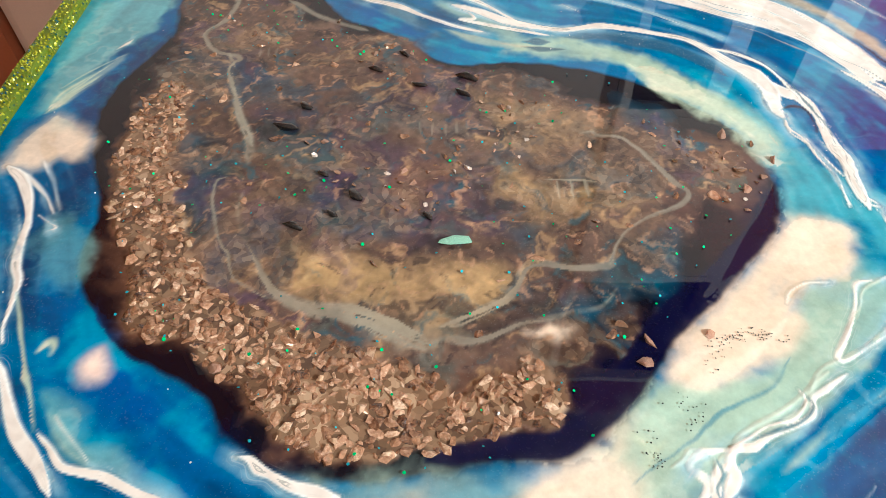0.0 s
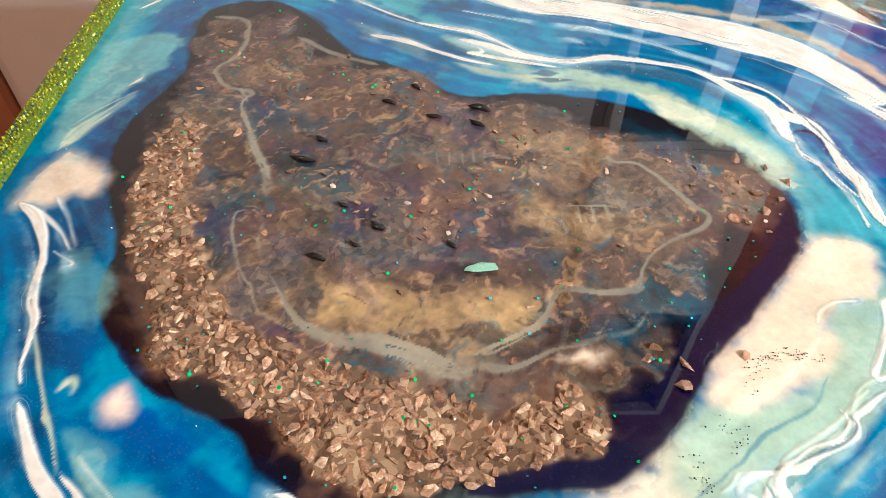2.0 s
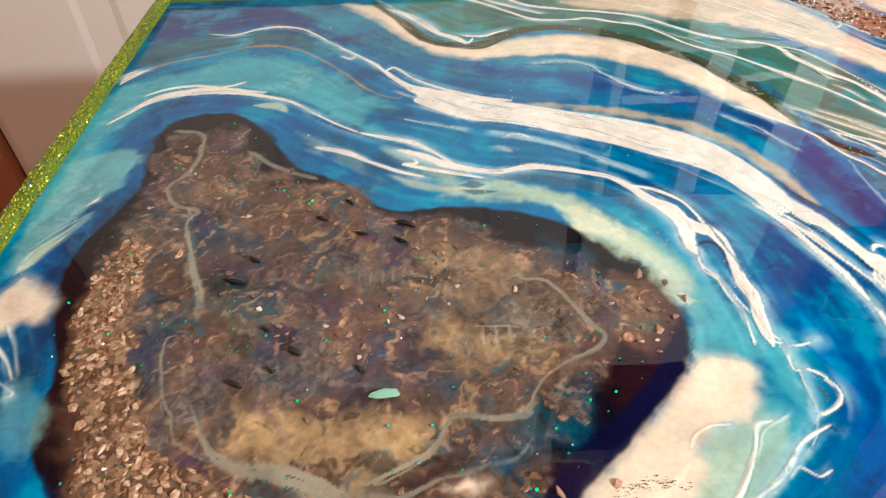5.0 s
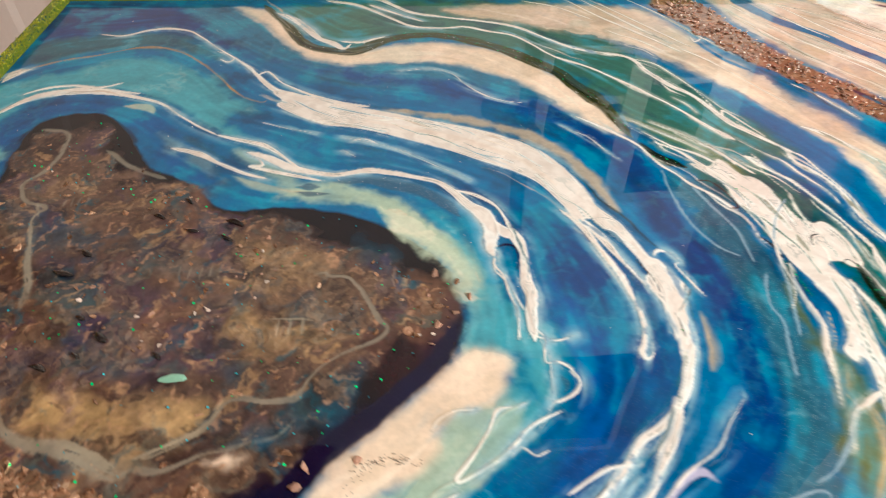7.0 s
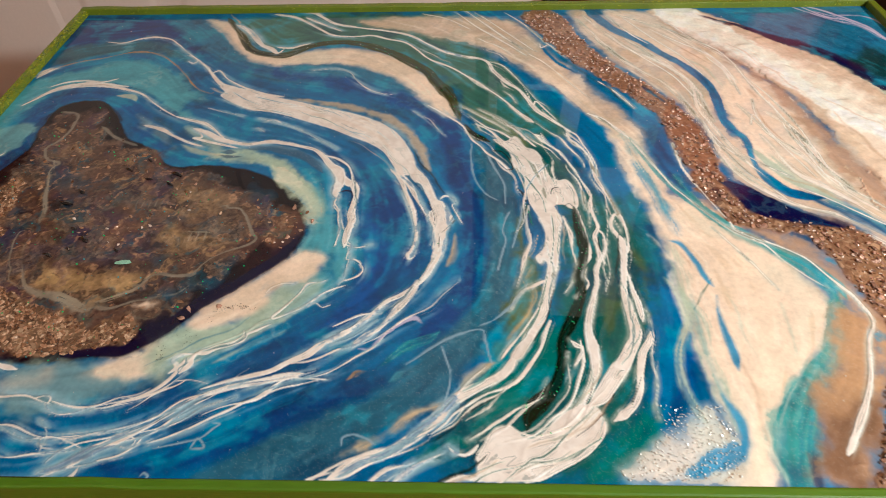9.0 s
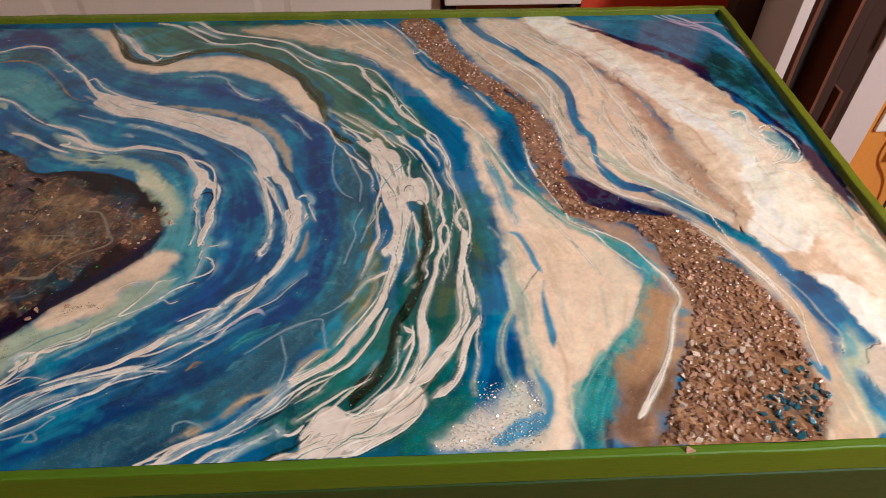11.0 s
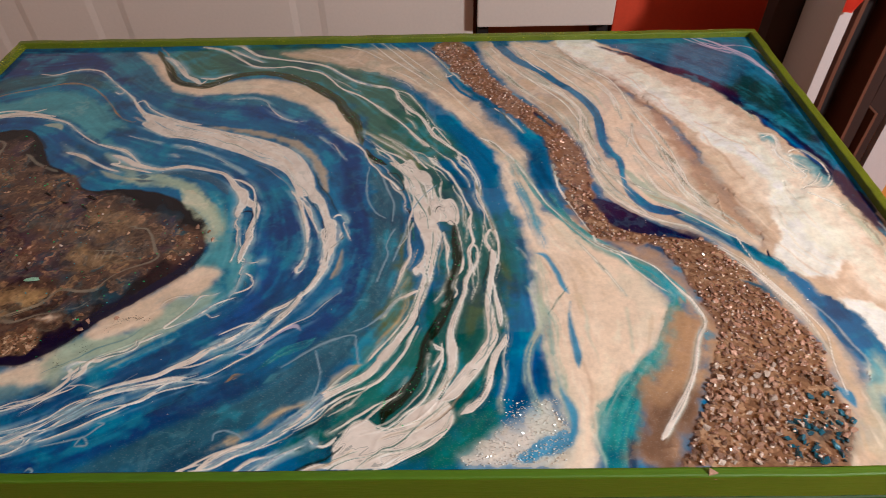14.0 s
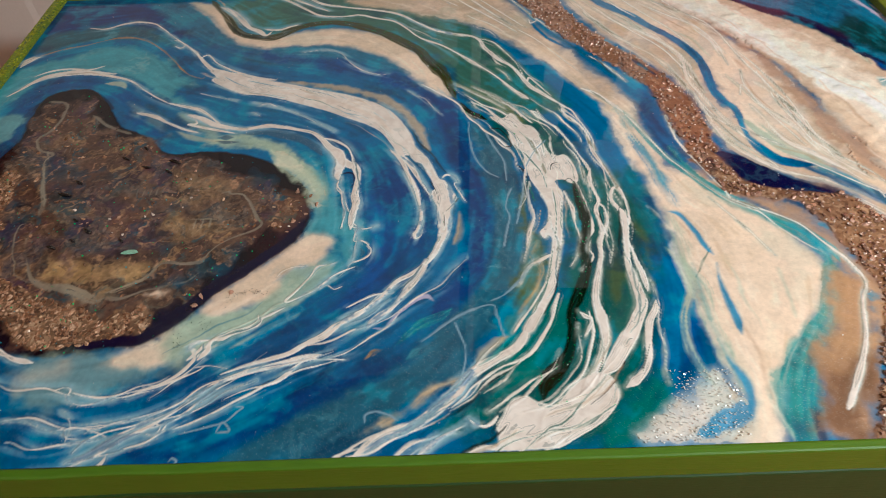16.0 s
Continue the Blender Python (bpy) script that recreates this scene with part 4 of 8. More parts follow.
pour('white_vein', 'lavender', [(906, 578), (948, 571), (963, 528)], 1, 0.8, mix=0.85, streak=0.6)
# near right corner
fill('teal_band', 'seafoam', [(875, 93), (882, 72), (864, 49), (869, 26), (868, 1), (854, 2), (850, 27), (854, 54)], 5, mix=0.7)
pour('blue_band', 'sky', [(864, 49), (861, 26), (865, 9)], [5,4,4], 5, mix=0.8)
fill('blue_band', 'azure', [(857, 2), (873, 17), (883, 23), (885, 4), (885, -5), (855, -4)], 4)
# broad water between the bands
fill('teal_band', 'steel', [(480, 320), (494, 258), (497, 207), (495, 175), (485, 145), (469, 123), (456, 103), (441, 83), (428, 65), (408, 47), (380, 35), (363, 15), (349, -1), (388, -1), (400, 8), (425, 31), (456, 52), (473, 74), (496, 113), (513, 157), (518, 207), (517, 265), (504, 306)], 5, mix=0.9)
pour('blue_band', 'ultra', [(435, 388), (458, 334), (469, 282), (478, 235), (481, 194), (478, 157), (468, 134), (455, 118), (436, 98)], [7.6, 10.6, 10.0, 9.8, 10.0, 9.6, 8.5, 7.0, 3.5], 6, warp=0.15, mix=0.85)
pour('blue_band', 'ultra', [(420, 67), (399, 56), (378, 47), (357, 39), (338, 29), (319, 19), (300, 11), (277, 5), (254, 7)], [2.7, 5.6, 6.0, 8.0, 8.7, 7.8, 6.8, 4.7, 2.9], 6, warp=0.15, mix=0.8)
pour('blue_band', 'royal', [(393, 230), (402, 202), (405, 176), (402, 152), (390, 129), (372, 113)], [6.5, 9.1, 10.0, 9.9, 8.3, 5.4], 7, warp=0.15, mix=0.8)
pour('blue_band', 'navy', [(371, 61), (361, 52), (348, 45)], [2.8, 4.3, 2.2], 6, warp=0.15, mix=0.5)
fill('green_band', 'olive', [(522, 194), (514, 163), (508, 140), (498, 113), (492, 90), (508, 103), (522, 129), (529, 157)], 3.5, mix=0.85)
pour('green_band', 'olive', [(526, 242), (518, 217), (518, 194)], [1.3, 2.6, 2.0], 3, warp=0.15, mix=0.7)
pour('green_band', 'olive', [(584, 162), (580, 134), (573, 107)], [3.5, 5.6, 3.0], 6, warp=0.15, mix=0.55)
pour('green_band', 'olive', [(605, 186), (609, 162), (606, 139)], [2.7, 5.0, 2.5], 6, warp=0.15, mix=0.6)
pour('teal_band', 'sky', [(624, 303), (633, 267), (638, 237), (643, 207)], [2.3, 5.1, 4.9, 1.6], 5, warp=0.15, mix=0.7, streak=0.4, threads=0)
pour('teal_band', 'tealgreen', [(615, 256), (617, 206), (618, 168), (615, 134)], [4.1, 5.6, 5.0, 3.4], 7, warp=0.15, mix=0.6)
pour('blue_band', 'azure', [(618, 156), (621, 133), (621, 112), (612, 83), (606, 56)], [3.7, 5.1, 4.9, 4.6, 2.9], 4, warp=0.15, mix=0.8)
fill('sand_band', 'sandgold', [(743, 137), (753, 126), (746, 102), (732, 74), (715, 56), (703, 52), (707, 74), (721, 102)], 6, mix=0.5)
fill('sand_band', 'sandgold', [(758, 113), (764, 102), (760, 83), (750, 69), (740, 65), (746, 88)], 5, mix=0.5)
# far left corner: gold line and white lines
pour('gold_line', 'gold', [(15, 472), (22, 478), (35, 486), (64, 495), (82, 503), (97, 507), (114, 505), (131, 495), (143, 485), (162, 463), (174, 447), (181, 436), (193, 424), (205, 418), (210, 421)], [0.7, 1.1, 0.7, 0.6, 0.6, 2.0, 1.7, 0.4, 1.0, 0.9, 1.0, 1.3, 0.8, 1.0, 0.3], 0.6, warp=0.15, streak=0.4)
pour('white_vein', 'white', [(4, 451), (8, 465), (18, 472)], [1.4, 4.7, 1.4], 0.45, warp=0.15, threads=0)
pour('white_vein', 'white', [(50, 531), (71, 528), (89, 537), (105, 541), (125, 536), (138, 524), (159, 501), (174, 486), (189, 468), (204, 446), (215, 434), (233, 426), (250, 422), (270, 414), (286, 410)], [0.4, 1.1, 1.6, 2.0, 1.1, 0.7, 0.7, 0.7, 1.3, 1.9, 2.6, 2.7, 1.9, 1.4, 1.0], 0.45, warp=0.15, streak=0.2, threads=0)
pour('white_vein', 'white', [(157, 498), (165, 494), (173, 485), (169, 480), (162, 485)], [0.4, 0.4, 0.5, 1.0, 0.4], 0.45, warp=0.15, threads=0)
pour('white_vein', 'white', [(196, 458), (204, 463), (217, 446), (235, 432), (253, 422)], [0.7, 0.9, 0.7, 1.2, 0.9], 0.45, warp=0.15, threads=0)
pour('white_vein', 'white', [(13, 397), (21, 407), (30, 421), (43, 432), (64, 436), (90, 434), (115, 426), (134, 417), (151, 401), (167, 387), (182, 376)], [0.7, 1.4, 2.4, 4.0, 3.6, 3.2, 1.7, 1.4, 0.7, 0.8, 0.8], 0.45, warp=0.15, streak=0.2, threads=0)
pour('white_vein', 'white', [(182, 376), (200, 369), (216, 363), (228, 353), (241, 339), (252, 327)], [0.8, 2.2, 2.2, 1.4, 1.0, 0.3], 0.45, warp=0.15, threads=0)
pour('white_vein', 'white', [(27, 432), (42, 442), (60, 445), (80, 442), (96, 448)], [0.7, 1.6, 1.0, 1.5, 0.5], 0.45, warp=0.15, threads=0)
pour('white_vein', 'white', [(47, 437), (68, 441), (88, 438), (116, 431)], [0.5, 1.5, 1.4, 0.4], 0.45, warp=0.15, threads=0)
pour('white_vein', 'white', [(209, 351), (216, 347), (219, 340), (211, 339), (228, 333), (244, 328), (259, 323)], [0.3, 0.7, 1.0, 0.8, 1.4, 1.4, 0.9], 0.45, warp=0.15, threads=0)
pour('cream_band', 'creamteal', [(107, 415), (124, 413), (133, 404)], [2.4, 4.5, 0.7], 1.5, warp=0.15, mix=0.7)
pour('cream_band', 'creamteal', [(202, 329), (221, 319), (240, 313), (257, 311)], [1.1, 3.5, 3.2, 1.9], 2.5, warp=0.15, mix=0.6)
pour('teal_band', 'steel', [(159, 375), (176, 361), (196, 345)], [2.7, 1.9, 0.4], 2, warp=0.15, mix=0.6)
pour('glitter_band', 'slate', [(243, 312), (253, 310), (266, 309)], [0.5, 2.3, 1.0], 0.8, warp=0.15, mix=0.8)
# thread that curls round the end of the core
pour('white_vein', 'white', [(155, 361), (175, 354), (191, 343), (207, 333), (225, 326)], [1.4, 2.5, 1.3, 1.6, 0.9], 0.8, warp=0.15, mix=0.85, threads=0)
pour('white_vein', 'white', [(207, 355), (223, 347), (238, 337), (256, 331), (269, 329), (288, 333), (303, 330), (318, 325), (332, 320), (342, 310), (350, 298), (359, 288), (363, 274), (361, 263), (363, 254), (366, 256)], [2.2, 3.1, 3.6, 2.1, 2.0, 3.0, 2.1, 1.6, 1.8, 2.7, 3.7, 5.2, 4.3, 4.0, 3.8, 0.8], 0.45, warp=0.15, threads=0)
pour('white_vein', 'white', [(367, 279), (370, 272), (375, 269), (378, 261), (379, 253), (378, 243), (378, 231), (380, 220), (377, 209), (377, 199), (377, 192)], [4.8, 5.9, 3.7, 3.0, 2.0, 2.4, 3.2, 3.4, 2.3, 2.5, 1.5], 0.45, warp=0.15, threads=0)
pour('white_vein', 'white', [(342, 312), (356, 306), (367, 296), (372, 284), (374, 274)], [0.5, 1.1, 1.0, 0.6, 1.1], 0.45, warp=0.15, threads=0)
pour('white_vein', 'white', [(363, 252), (362, 245), (366, 237), (368, 224), (371, 212), (370, 201), (369, 193)], [0.5, 0.6, 0.6, 0.6, 0.5, 0.4, 0.5], 0.45, warp=0.15, threads=0)
pour('white_vein', 'white', [(367, 239), (368, 233), (369, 226)], [0.6, 0.6, 0.3], 0.45, warp=0.15, threads=0)
pour('blue_band', 'navy', [(363, 258), (369, 261), (374, 259), (375, 251), (373, 241)], [0.3, 1.0, 1.1, 0.5, 0.4], 0.4, warp=0.15)
pour('blue_band', 'cerulean', [(365, 254), (368, 257), (371, 255), (371, 248)], [0.4, 1.9, 1.3, 0.5], 0.5, warp=0.15)
pour('glitter_band', 'slate', [(268, 322), (287, 324), (304, 319), (321, 312), (336, 300), (346, 285)], [3.4, 4.5, 5.2, 5.8, 4.9, 2.2], 2.0, warp=0.15, mix=0.75)
pour('glitter_band', 'slate', [(244, 318), (253, 317), (259, 317)], [1.5, 4.5, 1.5], 0.8, warp=0.15, mix=0.8)
pour('white_vein', 'white', [(378, 241), (379, 226), (379, 216), (379, 207), (379, 199)], [2.0, 2.0, 2.5, 2.0, 1.0], 0.45, warp=0.15, threads=0)
pour('white_vein', 'white', [(379, 199), (383, 193), (381, 186), (381, 179), (387, 179), (393, 173), (395, 167), (392, 161), (383, 157), (379, 159)], [0.7, 0.5, 0.6, 0.3, 0.7, 0.3, 0.5, 0.7, 0.6, 0.3], 0.45, warp=0.15, threads=0)
pour('white_vein', 'white', [(362, 248), (362, 241), (367, 233), (371, 223), (374, 212)], [0.3, 0.3, 0.7, 0.5, 0.3], 0.45, warp=0.15, threads=0)
pour('white_vein', 'white', [(377, 195), (388, 192), (398, 195)], [0.5, 0.5, 0.3], 0.45, warp=0.15, threads=0)
pour('glitter_band', 'slate', [(386, 171), (389, 166), (387, 162)], [1.4, 2.5, 1.8], 1, warp=0.15, mix=0.6)
pour('white_vein', 'white', [(210, 391), (230, 383), (250, 377)], [0.5, 0.3, 0.5], 0.45, warp=0.15, mix=0.7, threads=0)
pour('white_vein', 'white', [(269, 372), (288, 365), (307, 356), (327, 341), (353, 322)], [0.3, 0.5, 0.3, 0.4, 0.4], 0.45, warp=0.15, mix=0.7, threads=0)
pour('white_vein', 'white', [(276, 367), (284, 369), (294, 363)], [1.0, 0.5, 0.9], 0.45, warp=0.15, threads=0)
pour('white_vein', 'white', [(270, 357), (279, 349)], [0.3, 0.4], 0.45, warp=0.15, threads=0)
# white hook band and its tails
fill('white_vein', 'white', [(212, 432), (226, 432), (250, 420), (284, 408), (316, 396), (354, 383), (379, 371), (404, 352), (417, 330), (423, 315), (429, 295), (437, 282), (424, 283), (414, 283), (407, 299), (397, 317), (384, 329), (366, 340), (341, 354), (316, 367), (291, 377), (272, 384), (256, 387), (238, 397), (219, 413), (221, 421)], 1.2, warp=0.25)
pour('sand_band', 'sand', [(296, 405), (327, 400), (365, 387), (396, 371), (415, 352), (428, 330), (436, 307), (442, 289)], [1.4, 3.3, 4.1, 5.9, 5.0, 4.2, 3.6, 2.2], 3.9000000000000004, warp=0.15, mix=0.7)
pour('cream_band', 'creamdull', [(281, 392), (319, 380), (357, 363), (388, 343), (408, 315)], [0.8, 2.2, 3.1, 2.2, 1.0], 1.5, warp=0.15, mix=0.6, streak=0.4)
pour('blue_band', 'mist', [(229, 421), (245, 407), (263, 396)], [0.4, 0.8, 0.4], 0.5, warp=0.15, mix=0.8)
pour('blue_band', 'mist', [(256, 411), (279, 402), (302, 394)], [0.5, 0.9, 0.5], 0.5, warp=0.15, mix=0.7)
pour('white_vein', 'white', [(406, 291), (415, 279), (422, 259), (429, 236), (433, 218), (434, 201), (431, 188), (429, 184), (430, 179), (434, 182), (435, 188)], [1.0, 2.0, 1.7, 2.1, 1.0, 1.5, 1.2, 1.5, 0.9, 0.3, 0.3], 0.45, warp=0.15, threads=0)
pour('white_vein', 'white', [(417, 283), (426, 266), (432, 251), (442, 229), (448, 215), (449, 201), (448, 188)], [2.0, 2.9, 1.8, 0.7, 0.6, 0.5, 0.5], 0.45, warp=0.15, threads=0)
fill('white_vein', 'white', [(424, 283), (437, 282), (443, 270), (449, 251), (455, 247), (459, 237), (464, 225), (461, 215), (458, 208), (459, 194), (455, 185), (450, 175), (448, 182), (450, 198), (448, 215), (442, 232), (446, 237), (440, 255), (433, 266)], 0.8, warp=0.2)
pour('blue_band', 'mist', [(429, 273), (434, 268), (439, 257)], [0.4, 1.6, 0.5], 0.6, warp=0.15, mix=0.85)
pour('green_vein', 'umber', [(441, 247), (447, 234), (449, 220)], [0.3, 0.3, 0.5], 0.4, warp=0.15)
pour('green_vein', 'umber', [(454, 208), (458, 213), (463, 220), (466, 225)], [0.3, 0.3, 0.7, 0.3], 0.4, warp=0.15)
pour('green_vein', 'umber', [(452, 188), (453, 198), (452, 208)], [0.3, 0.5, 0.3], 0.4, warp=0.15)
pour('white_vein', 'white', [(456, 188), (450, 175), (445, 163), (437, 152), (427, 143), (415, 135), (404, 121), (393, 111), (382, 103), (375, 98)], [2.7, 2.0, 2.0, 1.7, 2.2, 1.8, 1.4, 1.8, 2.2, 2.2], 0.45, warp=0.15, streak=0.15, threads=0)
pour('white_vein', 'white', [(438, 157), (435, 146), (428, 135), (421, 124), (414, 113), (404, 105), (397, 98), (395, 95)], [2.8, 2.6, 3.0, 2.1, 1.7, 2.9, 2.1, 1.1], 0.45, warp=0.15, streak=0.3, threads=0)
pour('white_vein', 'white', [(412, 126), (400, 124), (390, 119), (380, 113)], [0.5, 0.6, 0.4, 0.7], 0.45, warp=0.15, threads=0)
pour('blue_band', 'greyteal', [(435, 152), (429, 141), (422, 133), (412, 125)], [0.7, 1.0, 1.1, 0.4], 0.6, warp=0.15, mix=0.8)
pour('white_vein', 'white', [(452, 249), (456, 254), (462, 252), (466, 245), (463, 242), (468, 228), (472, 219)], [0.4, 1.1, 0.7, 0.5, 0.5, 0.6, 0.3], 0.45, warp=0.15, threads=0)
pour('sand_band', 'sand', [(466, 208), (466, 194), (464, 182), (460, 172)], [1.0, 2.5, 2.8, 1.8], 2.25, warp=0.15, mix=0.8, streak=0.3)
pour('white_vein', 'lavender', [(400, 94), (408, 94), (415, 103), (424, 112), (430, 118), (438, 121), (443, 117)], [0.5, 0.4, 1.0, 1.1, 1.5, 2.0, 0.4], 0.8, warp=0.15, mix=0.8)
pour('teal_band', 'tealpearl', [(418, 80), (427, 90), (436, 97), (448, 103), (456, 109)], [1.7, 3.2, 3.1, 2.2, 1.1], 1.5, warp=0.15, mix=0.75, streak=0.5)
pour('teal_band', 'lightteal', [(424, 67), (429, 72), (434, 76)], [1.1, 1.8, 1.1], 1, warp=0.15, mix=0.8, streak=0.4)
pour('glitter_band', 'gold', [(396, 69), (401, 74), (407, 76)], [1.4, 3.3, 2.2], 1.4, warp=0.15, mix=0.75, streak=0.5)
# threads along the near water
pour('white_vein', 'white', [(191, 53), (198, 55), (202, 53), (202, 47), (210, 42), (220, 42), (233, 47), (250, 51), (262, 56), (271, 62), (278, 72), (281, 81), (286, 87), (291, 91)], [0.6, 0.3, 0.7, 0.4, 0.3, 0.6, 0.3, 0.5, 0.7, 1.1, 1.4, 1.8, 1.8, 1.8], 0.5, warp=0.15, mix=0.9, threads=0)
pour('white_vein', 'white', [(286, 87), (291, 91), (299, 93), (307, 98), (316, 103), (322, 111), (329, 116)], [0.7, 1.8, 1.6, 1.1, 0.7, 0.7, 0.4], 0.45, warp=0.15, threads=0)
pour('white_vein', 'white', [(267, 83), (272, 86), (275, 89), (281, 87), (281, 81)], [0.4, 0.7, 0.6, 0.3, 0.5], 0.45, warp=0.15, threads=0)
pour('white_vein', 'white', [(289, 92), (297, 97), (308, 102), (319, 109), (327, 117), (337, 121), (348, 127), (359, 135), (366, 143), (374, 148), (384, 152)], [0.7, 0.7, 0.7, 0.7, 0.4, 0.7, 0.4, 1.1, 0.7, 0.9, 0.3], 0.45, warp=0.15, threads=0)
pour('white_vein', 'white', [(336, 124), (343, 132), (351, 143), (356, 151), (368, 157)], [0.3, 0.7, 0.3, 0.3, 0.4], 0.45, warp=0.15, threads=0)
pour('white_vein', 'white', [(358, 131), (363, 135), (369, 131), (375, 133)], [0.3, 0.3, 0.3, 0.5], 0.45, warp=0.15, threads=0)
pour('cream_band', 'lightteal', [(284, 80), (296, 87), (311, 94)], [0.7, 1.6, 0.7], 1, warp=0.15, mix=0.7)
fill('cream_band', 'cream', [(223, 73), (228, 80), (239, 84), (251, 84), (255, 88), (259, 74), (255, 69), (243, 69), (237, 74), (230, 72)], 2.5, warp=0.6)
pour('white_vein', 'white', [(299, 61), (315, 67), (333, 72), (344, 76), (354, 83), (365, 89), (372, 96), (377, 100), (386, 106), (397, 115), (406, 121)], [0.5, 1.1, 1.7, 1.8, 1.8, 2.9, 2.9, 1.8, 1.8, 1.1, 0.7], 0.45, warp=0.15, streak=0.12, threads=0)
pour('white_vein', 'white', [(302, 58), (316, 63), (331, 67), (345, 70), (357, 73), (366, 74)], [0.3, 1.0, 0.6, 1.1, 1.6, 1.0], 0.45, warp=0.15, threads=0)
pour('white_vein', 'white', [(217, 3), (226, 5), (235, 10), (246, 18), (258, 24), (270, 31), (279, 38), (287, 45), (296, 53), (306, 57), (320, 62), (339, 66), (353, 70), (364, 73)], [1.6, 2.4, 3.5, 3.4, 3.2, 1.8, 1.1, 1.4, 1.4, 1.3, 1.6, 1.1, 1.1, 1.1], 0.45, warp=0.15, streak=0.35, threads=0)
pour('white_vein', 'white', [(277, 22), (287, 26), (299, 32), (312, 40), (321, 45), (331, 51), (338, 54), (344, 59), (350, 66), (357, 70), (367, 70), (383, 69)], [0.5, 0.7, 0.7, 0.7, 1.1, 0.7, 1.4, 1.8, 0.7, 0.5, 0.5, 0.5], 0.45, warp=0.15, streak=0.1, threads=0)
pour('blue_band', 'umber', [(321, 46), (329, 52), (337, 58), (343, 64)], [0.3, 0.4, 0.3, 0.3], 0.4, warp=0.15, mix=0.85)
pour('blue_band', 'umber', [(276, 35), (286, 44), (296, 51), (310, 57)], [0.3, 0.7, 0.7, 0.3], 0.4, warp=0.15, mix=0.7)
pour('blue_band', 'deep', [(294, 38), (309, 47), (325, 54)], [0.3, 1.1, 0.7], 0.6, warp=0.15)
pour('white_vein', 'white', [(249, 10), (262, 14), (270, 20), (273, 26)], [0.6, 0.7, 0.7, 0.7], 0.45, warp=0.15, streak=0.2, threads=0)
pour('white_vein', 'white', [(241, 16), (234, 20), (224, 24), (214, 26), (209, 24), (212, 19), (220, 18)], [0.4, 0.3, 0.3, 0.3, 0.5, 0.3, 0.3], 0.45, warp=0.15, threads=0)
pour('white_vein', 'white', [(219, 9), (224, 16), (233, 21), (240, 23), (253, 26), (263, 30)], [0.3, 0.7, 0.5, 0.6, 0.5, 0.5], 0.45, warp=0.15, threads=0)
pour('white_vein', 'white', [(259, 29), (269, 24), (266, 19), (259, 20)], [0.4, 0.4, 0.5, 0.5], 0.45, warp=0.15, threads=0)
pour('white_vein', 'white', [(202, 38), (211, 28), (212, 16)], [0.3, 0.3, 0.5], 0.45, warp=0.15, mix=0.7, threads=0)
pour('white_vein', 'white', [(226, 28), (245, 28), (262, 32), (277, 41)], [0.3, 0.3, 0.3, 0.7], 0.45, warp=0.15, mix=0.8, threads=0)
pour('white_vein', 'white', [(234, -3), (239, 1), (241, 7)], [1.4, 1.4, 0.5], 0.8, warp=0.15, mix=0.8, streak=0.3, threads=0)
pour('white_vein', 'thread', [(282, 19), (295, 22), (309, 26), (316, 33), (319, 36), (313, 37)], [0.6, 0.6, 0.6, 0.6, 0.6, 0.6], 0.5, warp=0.15)
pour('white_vein', 'thread', [(305, 19), (308, 26), (313, 20), (305, 19)], [0.7, 0.6, 0.6, 0.6], 0.5, warp=0.15)
pour('white_vein', 'thread', [(280, 1), (282, 3), (285, 1), (283, -1)], [0.6, 0.6, 0.6, 0.6], 0.5, warp=0.15)
pour('white_vein', 'white', [(279, 67), (291, 68), (304, 65)], [0.5, 0.3, 0.3], 0.45, warp=0.15, mix=0.8, threads=0)
# green vein, its sand and the lines behind it
pour('green_vein', 'moss', [(181, 588), (207, 546), (227, 511), (246, 499), (267, 496), (279, 502), (293, 516), (324, 525), (352, 521), (373, 510), (395, 495), (416, 475), (433, 458), (443, 436), (454, 417), (460, 403), (465, 382), (469, 367)], [2.9, 4.0, 5.9, 5.3, 6.7, 6.7, 5.6, 5.1, 5.6, 6.4, 6.5, 7.5, 6.3, 6.8, 7.7, 5.6, 3.4, 2.8], 1.2, warp=0.15, streak=0.2, threads=0)
pour('green_vein', 'bottle', [(210, 535), (229, 507), (249, 498), (269, 494)], [0.6, 2.5, 3.2, 1.5], 0.8, warp=0.15, mix=0.85, threads=0)
pour('green_vein', 'bottle', [(395, 492), (423, 466), (442, 436), (456, 408)], [0.7, 2.0, 2.1, 0.7], 1, warp=0.15, mix=0.8, streak=0.3, threads=0)
pour('white_vein', 'white', [(196, 570), (212, 558), (228, 537), (238, 520), (250, 511), (260, 501), (266, 509)], [2.0, 3.5, 4.1, 2.6, 3.4, 1.9, 0.3], 0.45, warp=0.15, streak=0.15, threads=0)
pour('white_vein', 'white', [(256, 514), (273, 512), (285, 518), (295, 522)], [1.5, 1.6, 1.6, 0.6], 0.45, warp=0.15, threads=0)
pour('white_vein', 'white', [(237, 597), (264, 588), (281, 575), (302, 554), (318, 542), (343, 538), (363, 540), (384, 531), (405, 522), (420, 504), (434, 484), (457, 467), (473, 450), (486, 435), (501, 418), (513, 401), (527, 378), (540, 362)], [1.9, 2.2, 1.5, 1.5, 1.4, 1.0, 1.0, 1.4, 1.2, 1.0, 1.1, 1.1, 1.0, 2.1, 1.0, 1.0, 1.4, 2.4], 0.45, warp=0.15, threads=0)
